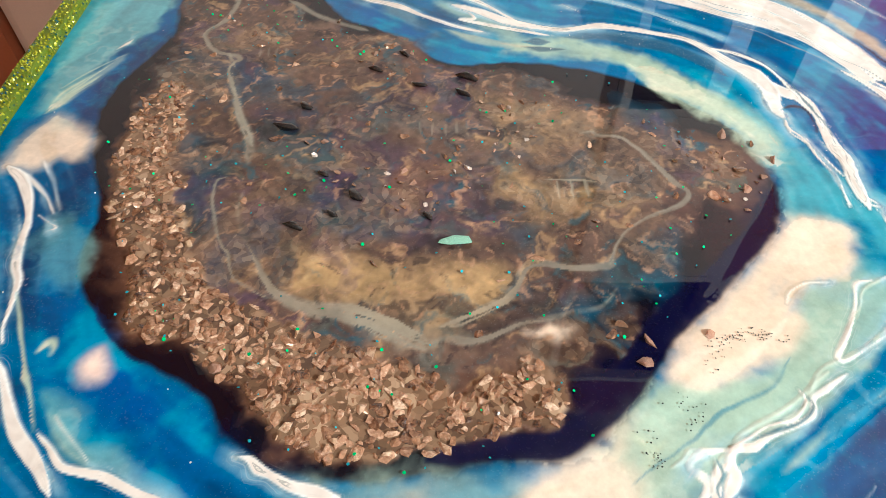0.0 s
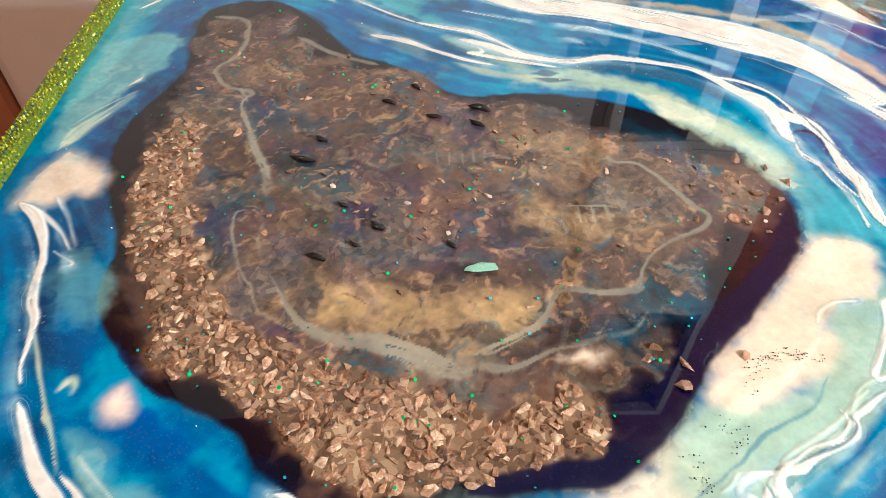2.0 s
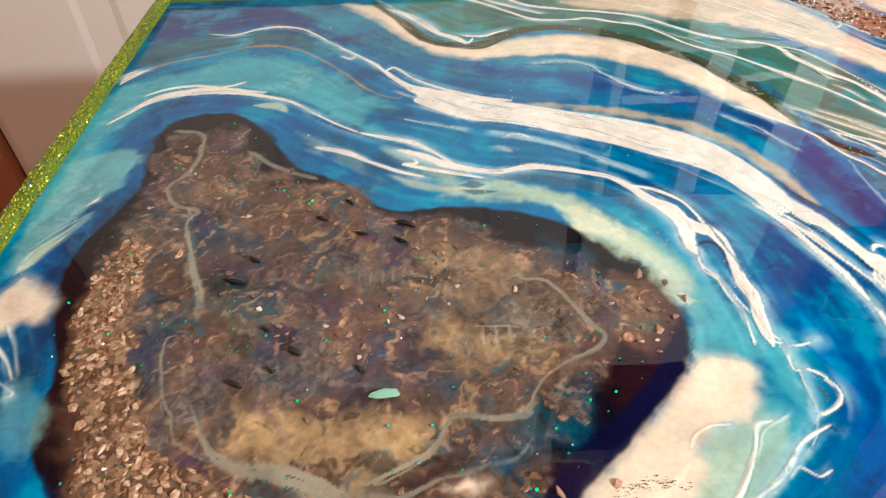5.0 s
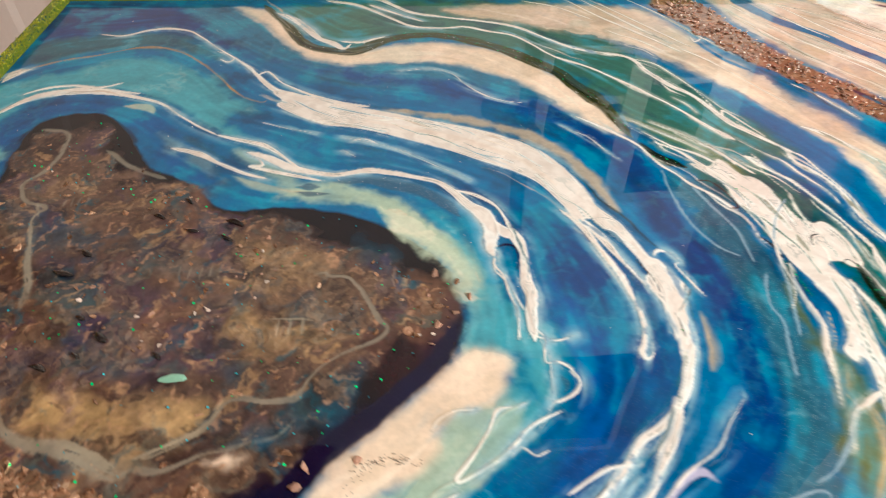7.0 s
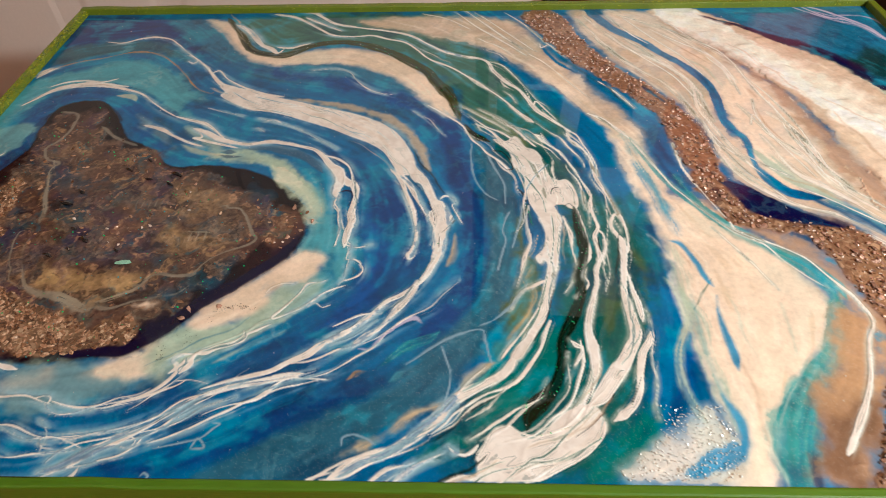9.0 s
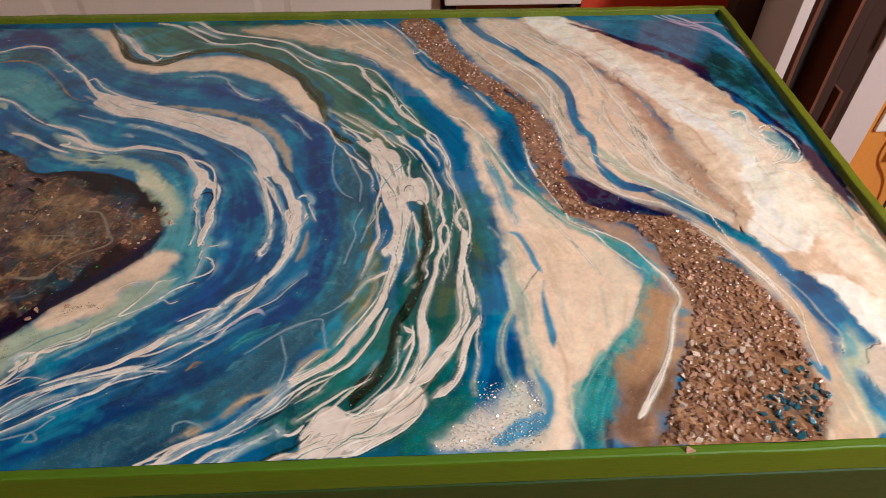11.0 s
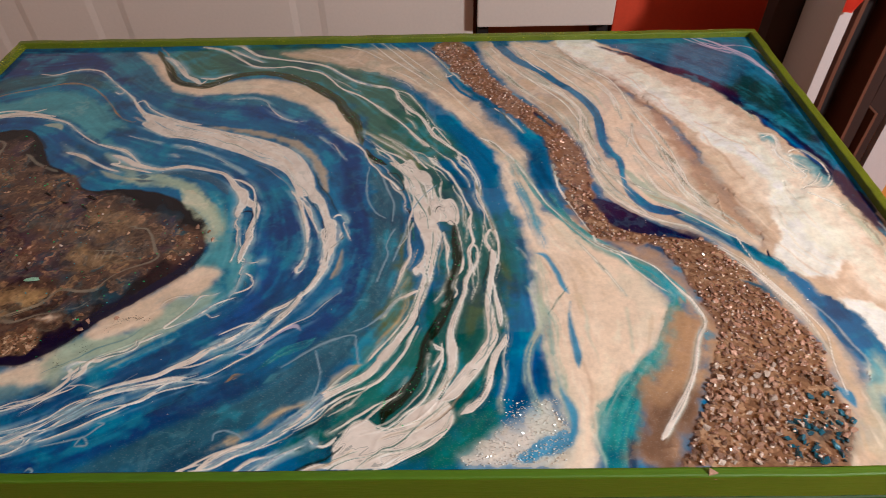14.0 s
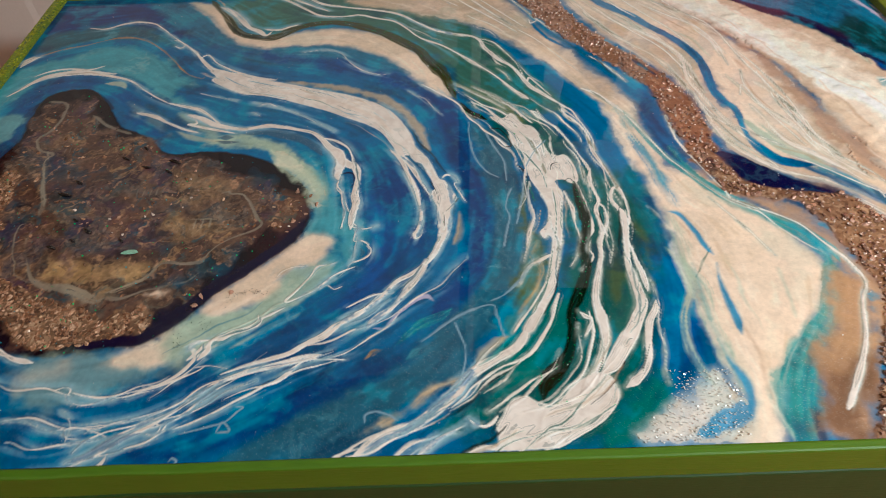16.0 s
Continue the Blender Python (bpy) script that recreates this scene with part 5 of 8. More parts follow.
pour('white_vein', 'white', [(272, 603), (287, 599), (300, 586), (317, 570), (346, 560), (382, 550), (410, 538), (432, 517), (452, 499), (475, 489), (495, 480), (504, 457), (516, 436), (528, 422), (536, 403), (544, 383), (555, 369), (563, 359), (575, 345)], [2.3, 2.6, 1.8, 2.2, 1.4, 1.4, 1.7, 1.1, 1.9, 1.6, 1.4, 2.0, 2.5, 1.6, 1.5, 2.1, 2.0, 1.3, 1.0], 0.45, warp=0.15, threads=0)
pour('white_vein', 'white', [(278, 587), (303, 568), (327, 551)], [1.6, 1.6, 0.8], 0.45, warp=0.15, threads=0)
pour('white_vein', 'white', [(498, 478), (514, 469), (526, 447), (534, 428), (539, 402)], [0.4, 0.7, 0.7, 0.3, 0.3], 0.45, warp=0.15, threads=0)
pour('white_vein', 'white', [(542, 392), (545, 399), (553, 384), (563, 364)], [0.7, 0.8, 0.7, 0.3], 0.45, warp=0.15, threads=0)
pour('white_vein', 'white', [(306, 462), (331, 465), (348, 458), (358, 441), (371, 425), (386, 416), (400, 413)], [0.3, 0.5, 0.4, 0.3, 1.1, 0.5, 0.3], 0.45, warp=0.15, mix=0.7, threads=0)
# tongue of cream behind the vein
pour('white_vein', 'white', [(462, 597), (484, 563), (504, 537), (524, 513), (542, 490)], [0.3, 1.0, 1.3, 1.0, 0.7], 0.45, warp=0.15, mix=0.9, streak=0.2, threads=0)
pour('white_vein', 'white', [(472, 603), (497, 565), (517, 534), (538, 506)], [0.3, 1.2, 1.3, 0.6], 0.45, warp=0.15, mix=0.9, streak=0.2, threads=0)
pour('white_vein', 'white', [(522, 594), (538, 572), (551, 549), (560, 529), (568, 514), (578, 498), (585, 484)], [0.3, 0.7, 0.9, 0.9, 0.9, 0.9, 0.3], 0.45, warp=0.15, mix=0.9, streak=0.2, threads=0)
pour('white_vein', 'white', [(490, 590), (511, 559), (534, 525), (552, 499)], [0.3, 0.6, 1.0, 0.3], 0.45, warp=0.15, mix=0.9, streak=0.2, threads=0)
pour('white_vein', 'white', [(420, 593), (452, 579), (480, 552)], [0.5, 0.8, 0.7], 0.45, warp=0.15, mix=0.9, streak=0.2, threads=0)
pour('white_vein', 'white', [(568, 515), (559, 508), (558, 518)], [0.4, 1.0, 0.5], 0.45, warp=0.15, mix=0.9, streak=0.2, threads=0)
pour('cream_band', 'cream', [(542, 474), (565, 446), (581, 421), (593, 394), (605, 368), (619, 346)], [5.7, 11.4, 11.6, 8.5, 6.4, 3.3], 2.5, warp=0.15, mix=0.85, streak=0.2)
pour('white_vein', 'white', [(592, 378), (605, 368), (619, 348), (628, 334)], [0.4, 2.1, 1.7, 0.3], 0.45, warp=0.15, threads=0)
pour('white_vein', 'white', [(543, 495), (560, 474), (577, 443), (600, 404)], [0.7, 0.7, 0.5, 0.3], 0.45, warp=0.15, mix=0.7, threads=0)
# green channel: braids of white
pour('sand_band', 'sagecream', [(466, 397), (493, 376), (515, 349), (531, 323)], [2.7, 5.7, 5.9, 3.3], 4.5, warp=0.15, mix=0.75, streak=0.6)
pour('white_vein', 'white', [(434, 395), (453, 377), (471, 357), (480, 335), (488, 324), (494, 313), (504, 302), (513, 287)], [0.7, 1.1, 1.0, 0.9, 0.5, 1.0, 1.0, 0.7], 0.45, warp=0.15, threads=0)
pour('white_vein', 'white', [(469, 392), (487, 376), (504, 361), (518, 346)], [0.4, 0.7, 0.7, 0.3], 0.45, warp=0.15, threads=0)
pour('white_vein', 'white', [(476, 376), (493, 356), (510, 344), (523, 328)], [0.3, 0.7, 1.4, 0.3], 0.45, warp=0.15, threads=0)
pour('white_vein', 'white', [(482, 361), (496, 350), (507, 334), (517, 319)], [0.4, 0.7, 1.7, 1.0], 0.45, warp=0.15, threads=0)
pour('white_vein', 'white', [(487, 386), (510, 366), (526, 343), (539, 323)], [0.4, 0.7, 1.0, 1.0], 0.45, warp=0.15, threads=0)
pour('white_vein', 'white', [(518, 359), (525, 346), (530, 334), (527, 339)], [0.7, 1.3, 0.6, 0.3], 0.45, warp=0.15, threads=0)
pour('white_vein', 'white', [(540, 343), (547, 332), (560, 313), (569, 292), (575, 272), (580, 252)], [1.0, 0.7, 0.7, 0.8, 0.6, 0.6], 0.45, warp=0.15, threads=0)
pour('white_vein', 'white', [(540, 343), (545, 339), (550, 327)], [1.1, 0.5, 0.3], 0.45, warp=0.15, threads=0)
pour('white_vein', 'white', [(545, 345), (550, 331), (562, 312), (573, 284)], [0.3, 0.3, 0.3, 0.3], 0.45, warp=0.15, threads=0)
fill('white_vein', 'white', [(500, 335), (512, 332), (521, 340), (530, 323), (539, 316), (545, 297), (547, 282), (554, 274), (562, 275), (568, 262), (569, 244), (564, 237), (557, 243), (549, 240), (553, 226), (550, 207), (547, 187), (545, 172), (541, 157), (537, 140), (532, 123), (525, 110), (518, 98), (512, 87), (505, 87), (510, 98), (517, 110), (524, 123), (530, 140), (533, 154), (537, 172), (535, 178), (531, 175), (528, 182), (534, 190), (538, 207), (535, 226), (529, 242), (527, 257), (524, 281), (517, 293), (515, 313)], 1.0, warp=0.25)
pour('green_vein', 'umber', [(546, 253), (549, 263), (557, 265)], [0.3, 0.7, 0.3], 0.4, warp=0.15)
pour('green_vein', 'umber', [(556, 240), (561, 244), (564, 240), (562, 233)], [0.3, 0.5, 0.5, 0.3], 0.4, warp=0.15)
pour('green_vein', 'umber', [(517, 265), (522, 259), (525, 246)], [0.3, 0.7, 0.3], 0.4, warp=0.15)
pour('green_vein', 'umber', [(562, 270), (566, 260), (566, 247)], [0.3, 0.5, 0.3], 0.4, warp=0.15)
pour('green_vein', 'sage', [(543, 305), (548, 284), (552, 268)], [0.5, 0.5, 0.3], 0.4, warp=0.15)
pour('green_vein', 'sage', [(526, 281), (533, 266), (539, 251), (541, 233)], [0.7, 0.7, 0.5, 0.3], 0.4, warp=0.15)
pour('green_vein', 'sage', [(524, 313), (533, 297), (538, 276)], [0.3, 0.5, 0.5], 0.4, warp=0.15)
pour('green_vein', 'sage', [(545, 233), (545, 210), (542, 187), (539, 173)], [0.3, 0.5, 0.3, 0.3], 0.4, warp=0.15)
pour('green_vein', 'sage', [(536, 163), (532, 145), (526, 126), (520, 113)], [0.3, 0.5, 0.5, 0.3], 0.4, warp=0.15)
pour('green_vein', 'umber', [(540, 151), (535, 131), (529, 115), (521, 102)], [0.3, 0.5, 0.5, 0.3], 0.4, warp=0.15)
pour('green_vein', 'sage', [(512, 323), (521, 307), (526, 293)], [0.3, 0.3, 0.3], 0.4, warp=0.15)
pour('green_vein', 'sand', [(532, 207), (528, 190), (523, 181)], [0.3, 0.3, 0.3], 0.4, warp=0.15)
pour('green_vein', 'sage', [(553, 257), (557, 250), (555, 245)], [0.3, 0.3, 0.3], 0.4, warp=0.15)
pour('green_vein', 'tealgreen', [(524, 246), (527, 233), (529, 217)], [0.3, 0.6, 0.3], 0.4, warp=0.15)
pour('white_vein', 'white', [(527, 242), (524, 221), (526, 200), (520, 181), (516, 164), (512, 151)], [0.5, 1.0, 1.0, 1.7, 0.5, 0.3], 0.45, warp=0.15, mix=0.85, streak=0.3, threads=0)
pour('white_vein', 'white', [(535, 158), (525, 152), (517, 148), (511, 140), (506, 129)], [1.1, 1.6, 0.4, 0.7, 0.3], 0.45, warp=0.15, mix=0.9, streak=0.2, threads=0)
pour('sand_band', 'sand', [(525, 172), (519, 157), (525, 145), (520, 129), (510, 113), (502, 100)], [1.8, 2.0, 1.5, 1.3, 1.8, 1.4], 3.0, warp=0.15, mix=0.6, streak=0.4)
pour('white_vein', 'white', [(529, 134), (521, 121), (513, 108), (505, 97), (498, 86)], [0.4, 0.7, 0.7, 1.1, 0.7], 0.45, warp=0.15, streak=0.2, threads=0)
pour('white_vein', 'white', [(554, 229), (556, 217), (558, 207), (558, 197), (558, 186), (559, 174), (554, 157), (547, 144)], [0.6, 1.1, 1.5, 1.0, 0.5, 0.6, 0.3, 0.3], 0.45, warp=0.15, mix=0.9, threads=0)
pour('white_vein', 'white', [(565, 241), (568, 224), (570, 206), (571, 190), (570, 181), (566, 173)], [1.6, 1.1, 1.0, 1.5, 1.6, 0.3], 0.45, warp=0.15, threads=0)
pour('white_vein', 'white', [(567, 171), (564, 162), (566, 154), (561, 145), (555, 141)], [0.3, 0.5, 0.6, 0.3, 0.4], 0.45, warp=0.15, threads=0)
pour('white_vein', 'white', [(581, 256), (578, 241), (579, 228), (581, 216), (577, 205), (578, 192), (578, 179), (574, 167), (572, 153), (567, 138), (562, 123), (560, 110), (561, 98), (561, 83), (557, 69), (551, 57), (544, 47), (537, 37)], [0.5, 1.5, 1.1, 1.5, 1.5, 1.0, 1.5, 1.5, 1.1, 1.6, 2.2, 2.5, 3.5, 3.0, 2.9, 2.5, 2.8, 2.1], 0.45, warp=0.15, threads=0)
pour('white_vein', 'white', [(580, 213), (584, 205), (584, 193), (580, 180), (582, 173)], [0.9, 0.6, 1.0, 0.9, 0.5], 0.45, warp=0.15, threads=0)
pour('green_vein', 'greendeep', [(580, 205), (579, 196), (580, 188)], [0.5, 0.5, 0.5], 0.5, warp=0.15)
pour('white_vein', 'white', [(591, 237), (590, 221), (587, 205), (584, 185), (583, 165), (577, 145)], [0.3, 0.5, 0.3, 0.3, 0.3, 0.3], 0.45, warp=0.15, mix=0.7, threads=0)
pour('white_vein', 'white', [(546, 103), (550, 98), (554, 95), (551, 88), (546, 80)], [0.7, 1.8, 1.0, 1.4, 0.3], 0.45, warp=0.15, threads=0)
pour('white_vein', 'white', [(553, 103), (554, 88), (550, 74), (545, 60), (539, 50), (530, 43), (522, 35), (515, 30), (508, 32), (504, 35)], [0.5, 1.0, 1.0, 0.7, 0.7, 0.7, 0.4, 0.5, 0.3, 0.3], 0.45, warp=0.15, threads=0)
pour('green_vein', 'sage', [(557, 90), (557, 74), (551, 60), (544, 50)], [0.3, 0.3, 0.3, 0.3], 0.5, warp=0.15)
pour('green_vein', 'umber', [(558, 72), (555, 61), (550, 52)], [0.3, 0.3, 0.3], 0.4, warp=0.15)
pour('white_vein', 'white', [(569, 345), (573, 331), (581, 320), (587, 304), (588, 279), (593, 260), (598, 241), (602, 223), (603, 206), (601, 190), (597, 183)], [0.8, 1.3, 0.9, 1.1, 1.6, 1.7, 1.2, 1.1, 0.5, 1.1, 0.3], 0.45, warp=0.15, threads=0)
pour('white_vein', 'white', [(570, 348), (578, 342), (583, 326), (590, 300), (591, 279)], [0.4, 0.9, 0.6, 0.5, 0.5], 0.45, warp=0.15, threads=0)
pour('white_vein', 'white', [(604, 211), (601, 227), (596, 229), (592, 216), (595, 206), (598, 198), (597, 185), (594, 168), (591, 150), (591, 134), (592, 120), (592, 107), (585, 93), (578, 81), (569, 69), (560, 57), (552, 50)], [0.6, 1.5, 1.3, 1.5, 1.7, 2.6, 2.5, 2.5, 2.4, 3.0, 3.5, 4.1, 4.3, 4.9, 4.9, 4.6, 4.0], 0.45, warp=0.15, threads=0)
pour('white_vein', 'white', [(596, 167), (597, 150), (599, 134), (599, 119)], [0.5, 1.5, 2.5, 1.5], 0.45, warp=0.15, threads=0)
pour('white_vein', 'white', [(603, 111), (600, 102), (594, 92), (590, 78), (587, 64), (582, 53), (573, 45), (567, 41)], [1.1, 2.4, 2.5, 2.5, 2.2, 2.1, 2.9, 2.2], 0.45, warp=0.15, threads=0)
pour('green_vein', 'bottle', [(590, 74), (585, 63), (580, 52)], [0.3, 0.3, 0.3], 0.4, warp=0.15)
fill('white_vein', 'white', [(482, 1), (481, 10), (481, 16), (485, 23), (489, 31), (495, 36), (502, 37), (506, 33), (511, 28), (520, 30), (530, 41), (539, 48), (552, 52), (560, 46), (556, 31), (550, 25), (539, 17), (525, 9), (514, 2), (504, 1)], 0.8, warp=0.2)
pour('white_vein', 'white', [(463, 23), (467, 19), (473, 17), (478, 19), (482, 24)], [0.4, 0.7, 1.0, 1.1, 1.1], 0.45, warp=0.15, threads=0)
pour('white_vein', 'white', [(561, 41), (558, 31), (550, 22), (541, 15), (530, 10), (520, 4), (513, 1)], [1.1, 1.5, 1.8, 1.5, 2.2, 1.6, 1.1], 0.45, warp=0.15, threads=0)
pour('green_vein', 'sage', [(558, 29), (546, 22), (532, 15), (518, 12), (508, 8), (500, 2)], [0.4, 0.3, 0.5, 0.5, 0.7, 0.3], 0.4, warp=0.15)
pour('green_vein', 'umber', [(541, 29), (549, 35), (556, 41), (562, 47)], [0.3, 0.3, 0.4, 0.3], 0.4, warp=0.15)
pour('green_vein', 'umber', [(562, 50), (567, 56), (570, 61)], [0.3, 0.7, 0.4], 0.4, warp=0.15)
pour('green_vein', 'umber', [(573, 73), (576, 77), (579, 78)], [0.3, 0.3, 0.5], 0.4, warp=0.15)
pour('green_vein', 'umber', [(482, 19), (479, 14), (477, 10)], [0.3, 0.3, 0.3], 0.4, warp=0.15)
pour('green_vein', 'sand', [(519, 30), (527, 32), (540, 37)], [0.3, 0.3, 0.3], 0.4, warp=0.15)
pour('white_vein', 'white', [(460, 0), (473, 3), (484, 1)], [1.0, 1.5, 1.5], 0.45, warp=0.15, threads=0)
pour('white_vein', 'white', [(508, 90), (504, 81), (497, 73), (485, 66), (474, 60), (463, 51), (457, 42), (446, 32), (436, 24), (427, 18), (413, 13), (400, 5), (393, 1)], [2.4, 2.8, 3.3, 3.1, 4.0, 3.5, 3.5, 3.2, 3.3, 3.8, 4.0, 4.0, 3.3], 0.45, warp=0.15, streak=0.3, threads=0)
pour('white_vein', 'white', [(535, 121), (530, 108), (525, 94), (518, 82), (510, 71), (500, 64), (489, 60), (478, 53), (467, 45), (461, 38), (452, 30)], [0.6, 1.1, 1.1, 1.4, 1.4, 1.1, 0.4, 0.8, 0.7, 0.7, 0.3], 0.45, warp=0.15, streak=0.15, threads=0)
pour('white_vein', 'white', [(432, 0), (445, 10), (462, 19)], [2.9, 1.1, 0.3], 0.45, warp=0.15, streak=0.3, threads=0)
pour('sand_band', 'sand', [(493, 84), (484, 79), (476, 72), (471, 65)], [1.6, 2.9, 2.5, 1.4], 3.0, warp=0.15, mix=0.85, streak=0.3)
pour('sand_band', 'sand', [(458, 51), (446, 47), (435, 41), (425, 31), (415, 25), (405, 20), (395, 14)], [1.1, 1.8, 2.9, 2.5, 2.2, 2.2, 1.8], 3.75, warp=0.15, mix=0.85, streak=0.3)
pour('teal_band', 'tealpearl', [(496, 84), (485, 70), (472, 61)], [0.4, 1.4, 0.4], 0.8, warp=0.15, mix=0.7)
pour('white_vein', 'thread', [(398, 21), (398, 27), (405, 29), (413, 27), (419, 23)], [0.6, 0.6, 0.6, 0.6, 0.6], 0.5, warp=0.15, mix=0.9)
pour('white_vein', 'thread', [(457, 98), (461, 86), (464, 74), (463, 63), (460, 52), (455, 42)], [0.6, 0.6, 0.6, 0.6, 0.6, 0.6], 0.5, warp=0.15, mix=0.9)
pour('white_vein', 'thread', [(434, 81), (456, 99), (465, 105), (476, 110), (486, 111), (488, 103), (490, 90), (492, 83)], [0.6, 0.6, 0.7, 0.6, 0.6, 0.6, 0.6, 0.6], 0.5, warp=0.15, mix=0.9)
pour('white_vein', 'thread', [(480, 329), (479, 311), (480, 290), (484, 272), (492, 256), (502, 248)], [0.6, 0.6, 0.6, 0.6, 0.6, 0.6], 0.5, warp=0.15, mix=0.9)
pour('white_vein', 'thread', [(494, 311), (499, 293), (507, 271), (508, 254), (507, 242)], [0.6, 0.6, 0.6, 0.6, 0.6], 0.5, warp=0.15, mix=0.9)
pour('white_vein', 'thread', [(548, 297), (535, 280), (525, 257), (521, 235), (516, 210), (511, 191)], [0.6, 0.6, 0.6, 0.6, 0.6, 0.6], 0.5, warp=0.15, mix=0.9)
pour('white_vein', 'thread', [(511, 235), (504, 213), (506, 200), (502, 181), (499, 166)], [0.6, 0.6, 0.6, 0.6, 0.6], 0.5, warp=0.15, mix=0.9)
pour('white_vein', 'thread', [(515, 148), (508, 134), (496, 121), (484, 115)], [0.6, 0.6, 0.6, 0.6], 0.5, warp=0.15, mix=0.9)
pour('green_vein', 'bottle', [(565, 240), (565, 220), (567, 198), (565, 181), (559, 162), (559, 145), (553, 128), (547, 115), (541, 103), (539, 88), (536, 74), (529, 61), (520, 52), (514, 43), (512, 34)], [2.0, 3.5, 4.5, 3.7, 4.5, 3.6, 4.6, 4.9, 3.8, 3.6, 3.5, 4.9, 6.7, 5.1, 2.5], 1.2, warp=0.15, streak=0.15, threads=0)
pour('green_vein', 'bottle', [(473, 360), (482, 342), (491, 335), (497, 331)], [1.1, 3.7, 4.9, 2.4], 0.7, warp=0.15, threads=0)
pour('green_vein', 'umber', [(498, 317), (507, 316), (514, 304), (516, 291), (510, 289)], [0.5, 0.4, 0.5, 0.6, 0.3], 0.5, warp=0.15, threads=0)
# seam between the cream field and the stones
pour('teal_band', 'lightteal', [(621, 344), (631, 291), (638, 255), (641, 225)], [2.2, 4.5, 3.8, 1.0], 4, warp=0.15, mix=0.6, streak=0.4, threads=0)
pour('cream_band', 'creamteal', [(632, 156), (631, 123), (619, 93), (616, 65), (623, 40)], [1.5, 2.9, 3.0, 3.1, 1.6], 3, warp=0.15, mix=0.7, streak=0.4, threads=0)
pour('teal_band', 'lightteal', [(639, 144), (637, 112), (637, 83), (640, 52)], [0.5, 1.5, 2.0, 1.0], 3, warp=0.15, mix=0.5, streak=0.4, threads=0)
pour('teal_band', 'tealpearl', [(628, 337), (636, 310), (643, 286), (651, 268), (662, 249), (673, 233), (684, 218), (695, 210), (705, 199), (719, 188), (731, 178), (740, 165), (748, 152), (750, 141)], [2.0, 3.1, 4.0, 4.0, 3.6, 4.8, 4.9, 3.9, 3.9, 4.7, 4.9, 5.1, 5.2, 2.3], 1.2, warp=0.15, mix=0.85, streak=0.3, threads=0)
pour('white_vein', 'white', [(628, 334), (635, 316), (642, 295), (651, 269), (664, 246), (676, 226), (687, 212), (698, 203), (708, 195), (716, 179), (728, 163), (739, 151)], [0.8, 1.4, 1.3, 0.7, 0.7, 0.3, 0.7, 0.7, 1.0, 0.3, 0.7, 0.3], 0.45, warp=0.15, streak=0.2, threads=0)
pour('white_vein', 'white', [(666, 329), (666, 309), (666, 293), (670, 276), (675, 261), (681, 242), (687, 225), (691, 212), (701, 205), (716, 195), (727, 187), (736, 178), (743, 164), (750, 152), (755, 143), (759, 126)], [1.0, 1.5, 1.1, 1.2, 0.6, 0.6, 0.6, 0.7, 1.1, 0.8, 0.4, 0.7, 0.7, 1.4, 1.1, 1.1], 0.45, warp=0.15, streak=0.1, threads=0)
pour('white_vein', 'white', [(759, 132), (758, 118), (750, 106), (744, 92), (737, 74), (727, 56), (716, 40), (701, 20)], [1.0, 0.9, 0.9, 1.4, 1.4, 1.5, 2.2, 1.5], 0.45, warp=0.15, streak=0.25, threads=0)
pour('white_vein', 'white', [(612, 436), (623, 422), (632, 406), (641, 386)], [0.7, 0.7, 0.9, 0.3], 0.45, warp=0.15, threads=0)
pour('blue_band', 'sky', [(634, 200), (643, 196), (650, 177), (653, 162), (657, 152)], [1.1, 2.1, 2.3, 1.8, 1.1], 2.0, warp=0.15, mix=0.85)
pour('blue_band', 'sky', [(657, 143), (654, 125), (654, 107), (655, 92), (654, 79)], [0.5, 1.5, 2.5, 3.0, 1.0], 2.0, warp=0.15, mix=0.85)
# blue ribbon and streaks of the cream fan
pour('blue_band', 'azure', [(620, 599), (631, 578), (648, 546), (673, 519), (688, 494), (703, 474), (716, 450), (725, 422), (725, 395), (723, 370), (726, 350), (734, 332), (732, 308), (732, 285), (737, 269), (748, 257), (763, 251)], [5.2, 6.6, 6.5, 6.6, 5.1, 5.1, 5.2, 4.5, 4.4, 4.6, 5.1, 4.5, 2.4, 2.7, 3.2, 4.4, 4.5], 1.3, warp=0.15, mix=0.9)
pour('teal_band', 'sky', [(727, 416), (723, 365), (733, 327), (732, 297), (741, 265), (761, 252)], [0.5, 1.1, 1.7, 1.6, 2.3, 0.7], 1.2, warp=0.15, mix=0.7, streak=0.3)
pour('blue_band', 'azure', [(761, 252), (779, 237), (793, 224), (802, 213), (814, 202), (829, 195)], [2.9, 4.7, 4.9, 4.2, 4.7, 3.8], 2.0, warp=0.15, mix=0.85, streak=0.2)
pour('teal_band', 'seafoam', [(736, 318), (745, 297), (757, 272), (773, 259), (790, 242)], [2.8, 5.1, 4.4, 3.9, 2.5], 2.5, warp=0.15, mix=0.75)
pour('white_vein', 'white', [(659, 582), (687, 526), (711, 484), (724, 444)], [0.3, 0.9, 0.9, 0.3], 0.45, warp=0.15, mix=0.9, threads=0)
pour('white_vein', 'white', [(685, 551), (712, 519), (738, 492), (750, 463), (754, 432)], [0.3, 1.0, 1.0, 0.6, 0.5], 0.45, warp=0.15, mix=0.9, threads=0)
pour('white_vein', 'white', [(708, 568), (732, 525), (752, 498), (764, 463)], [0.3, 1.0, 0.7, 0.6], 0.45, warp=0.15, mix=0.9, threads=0)
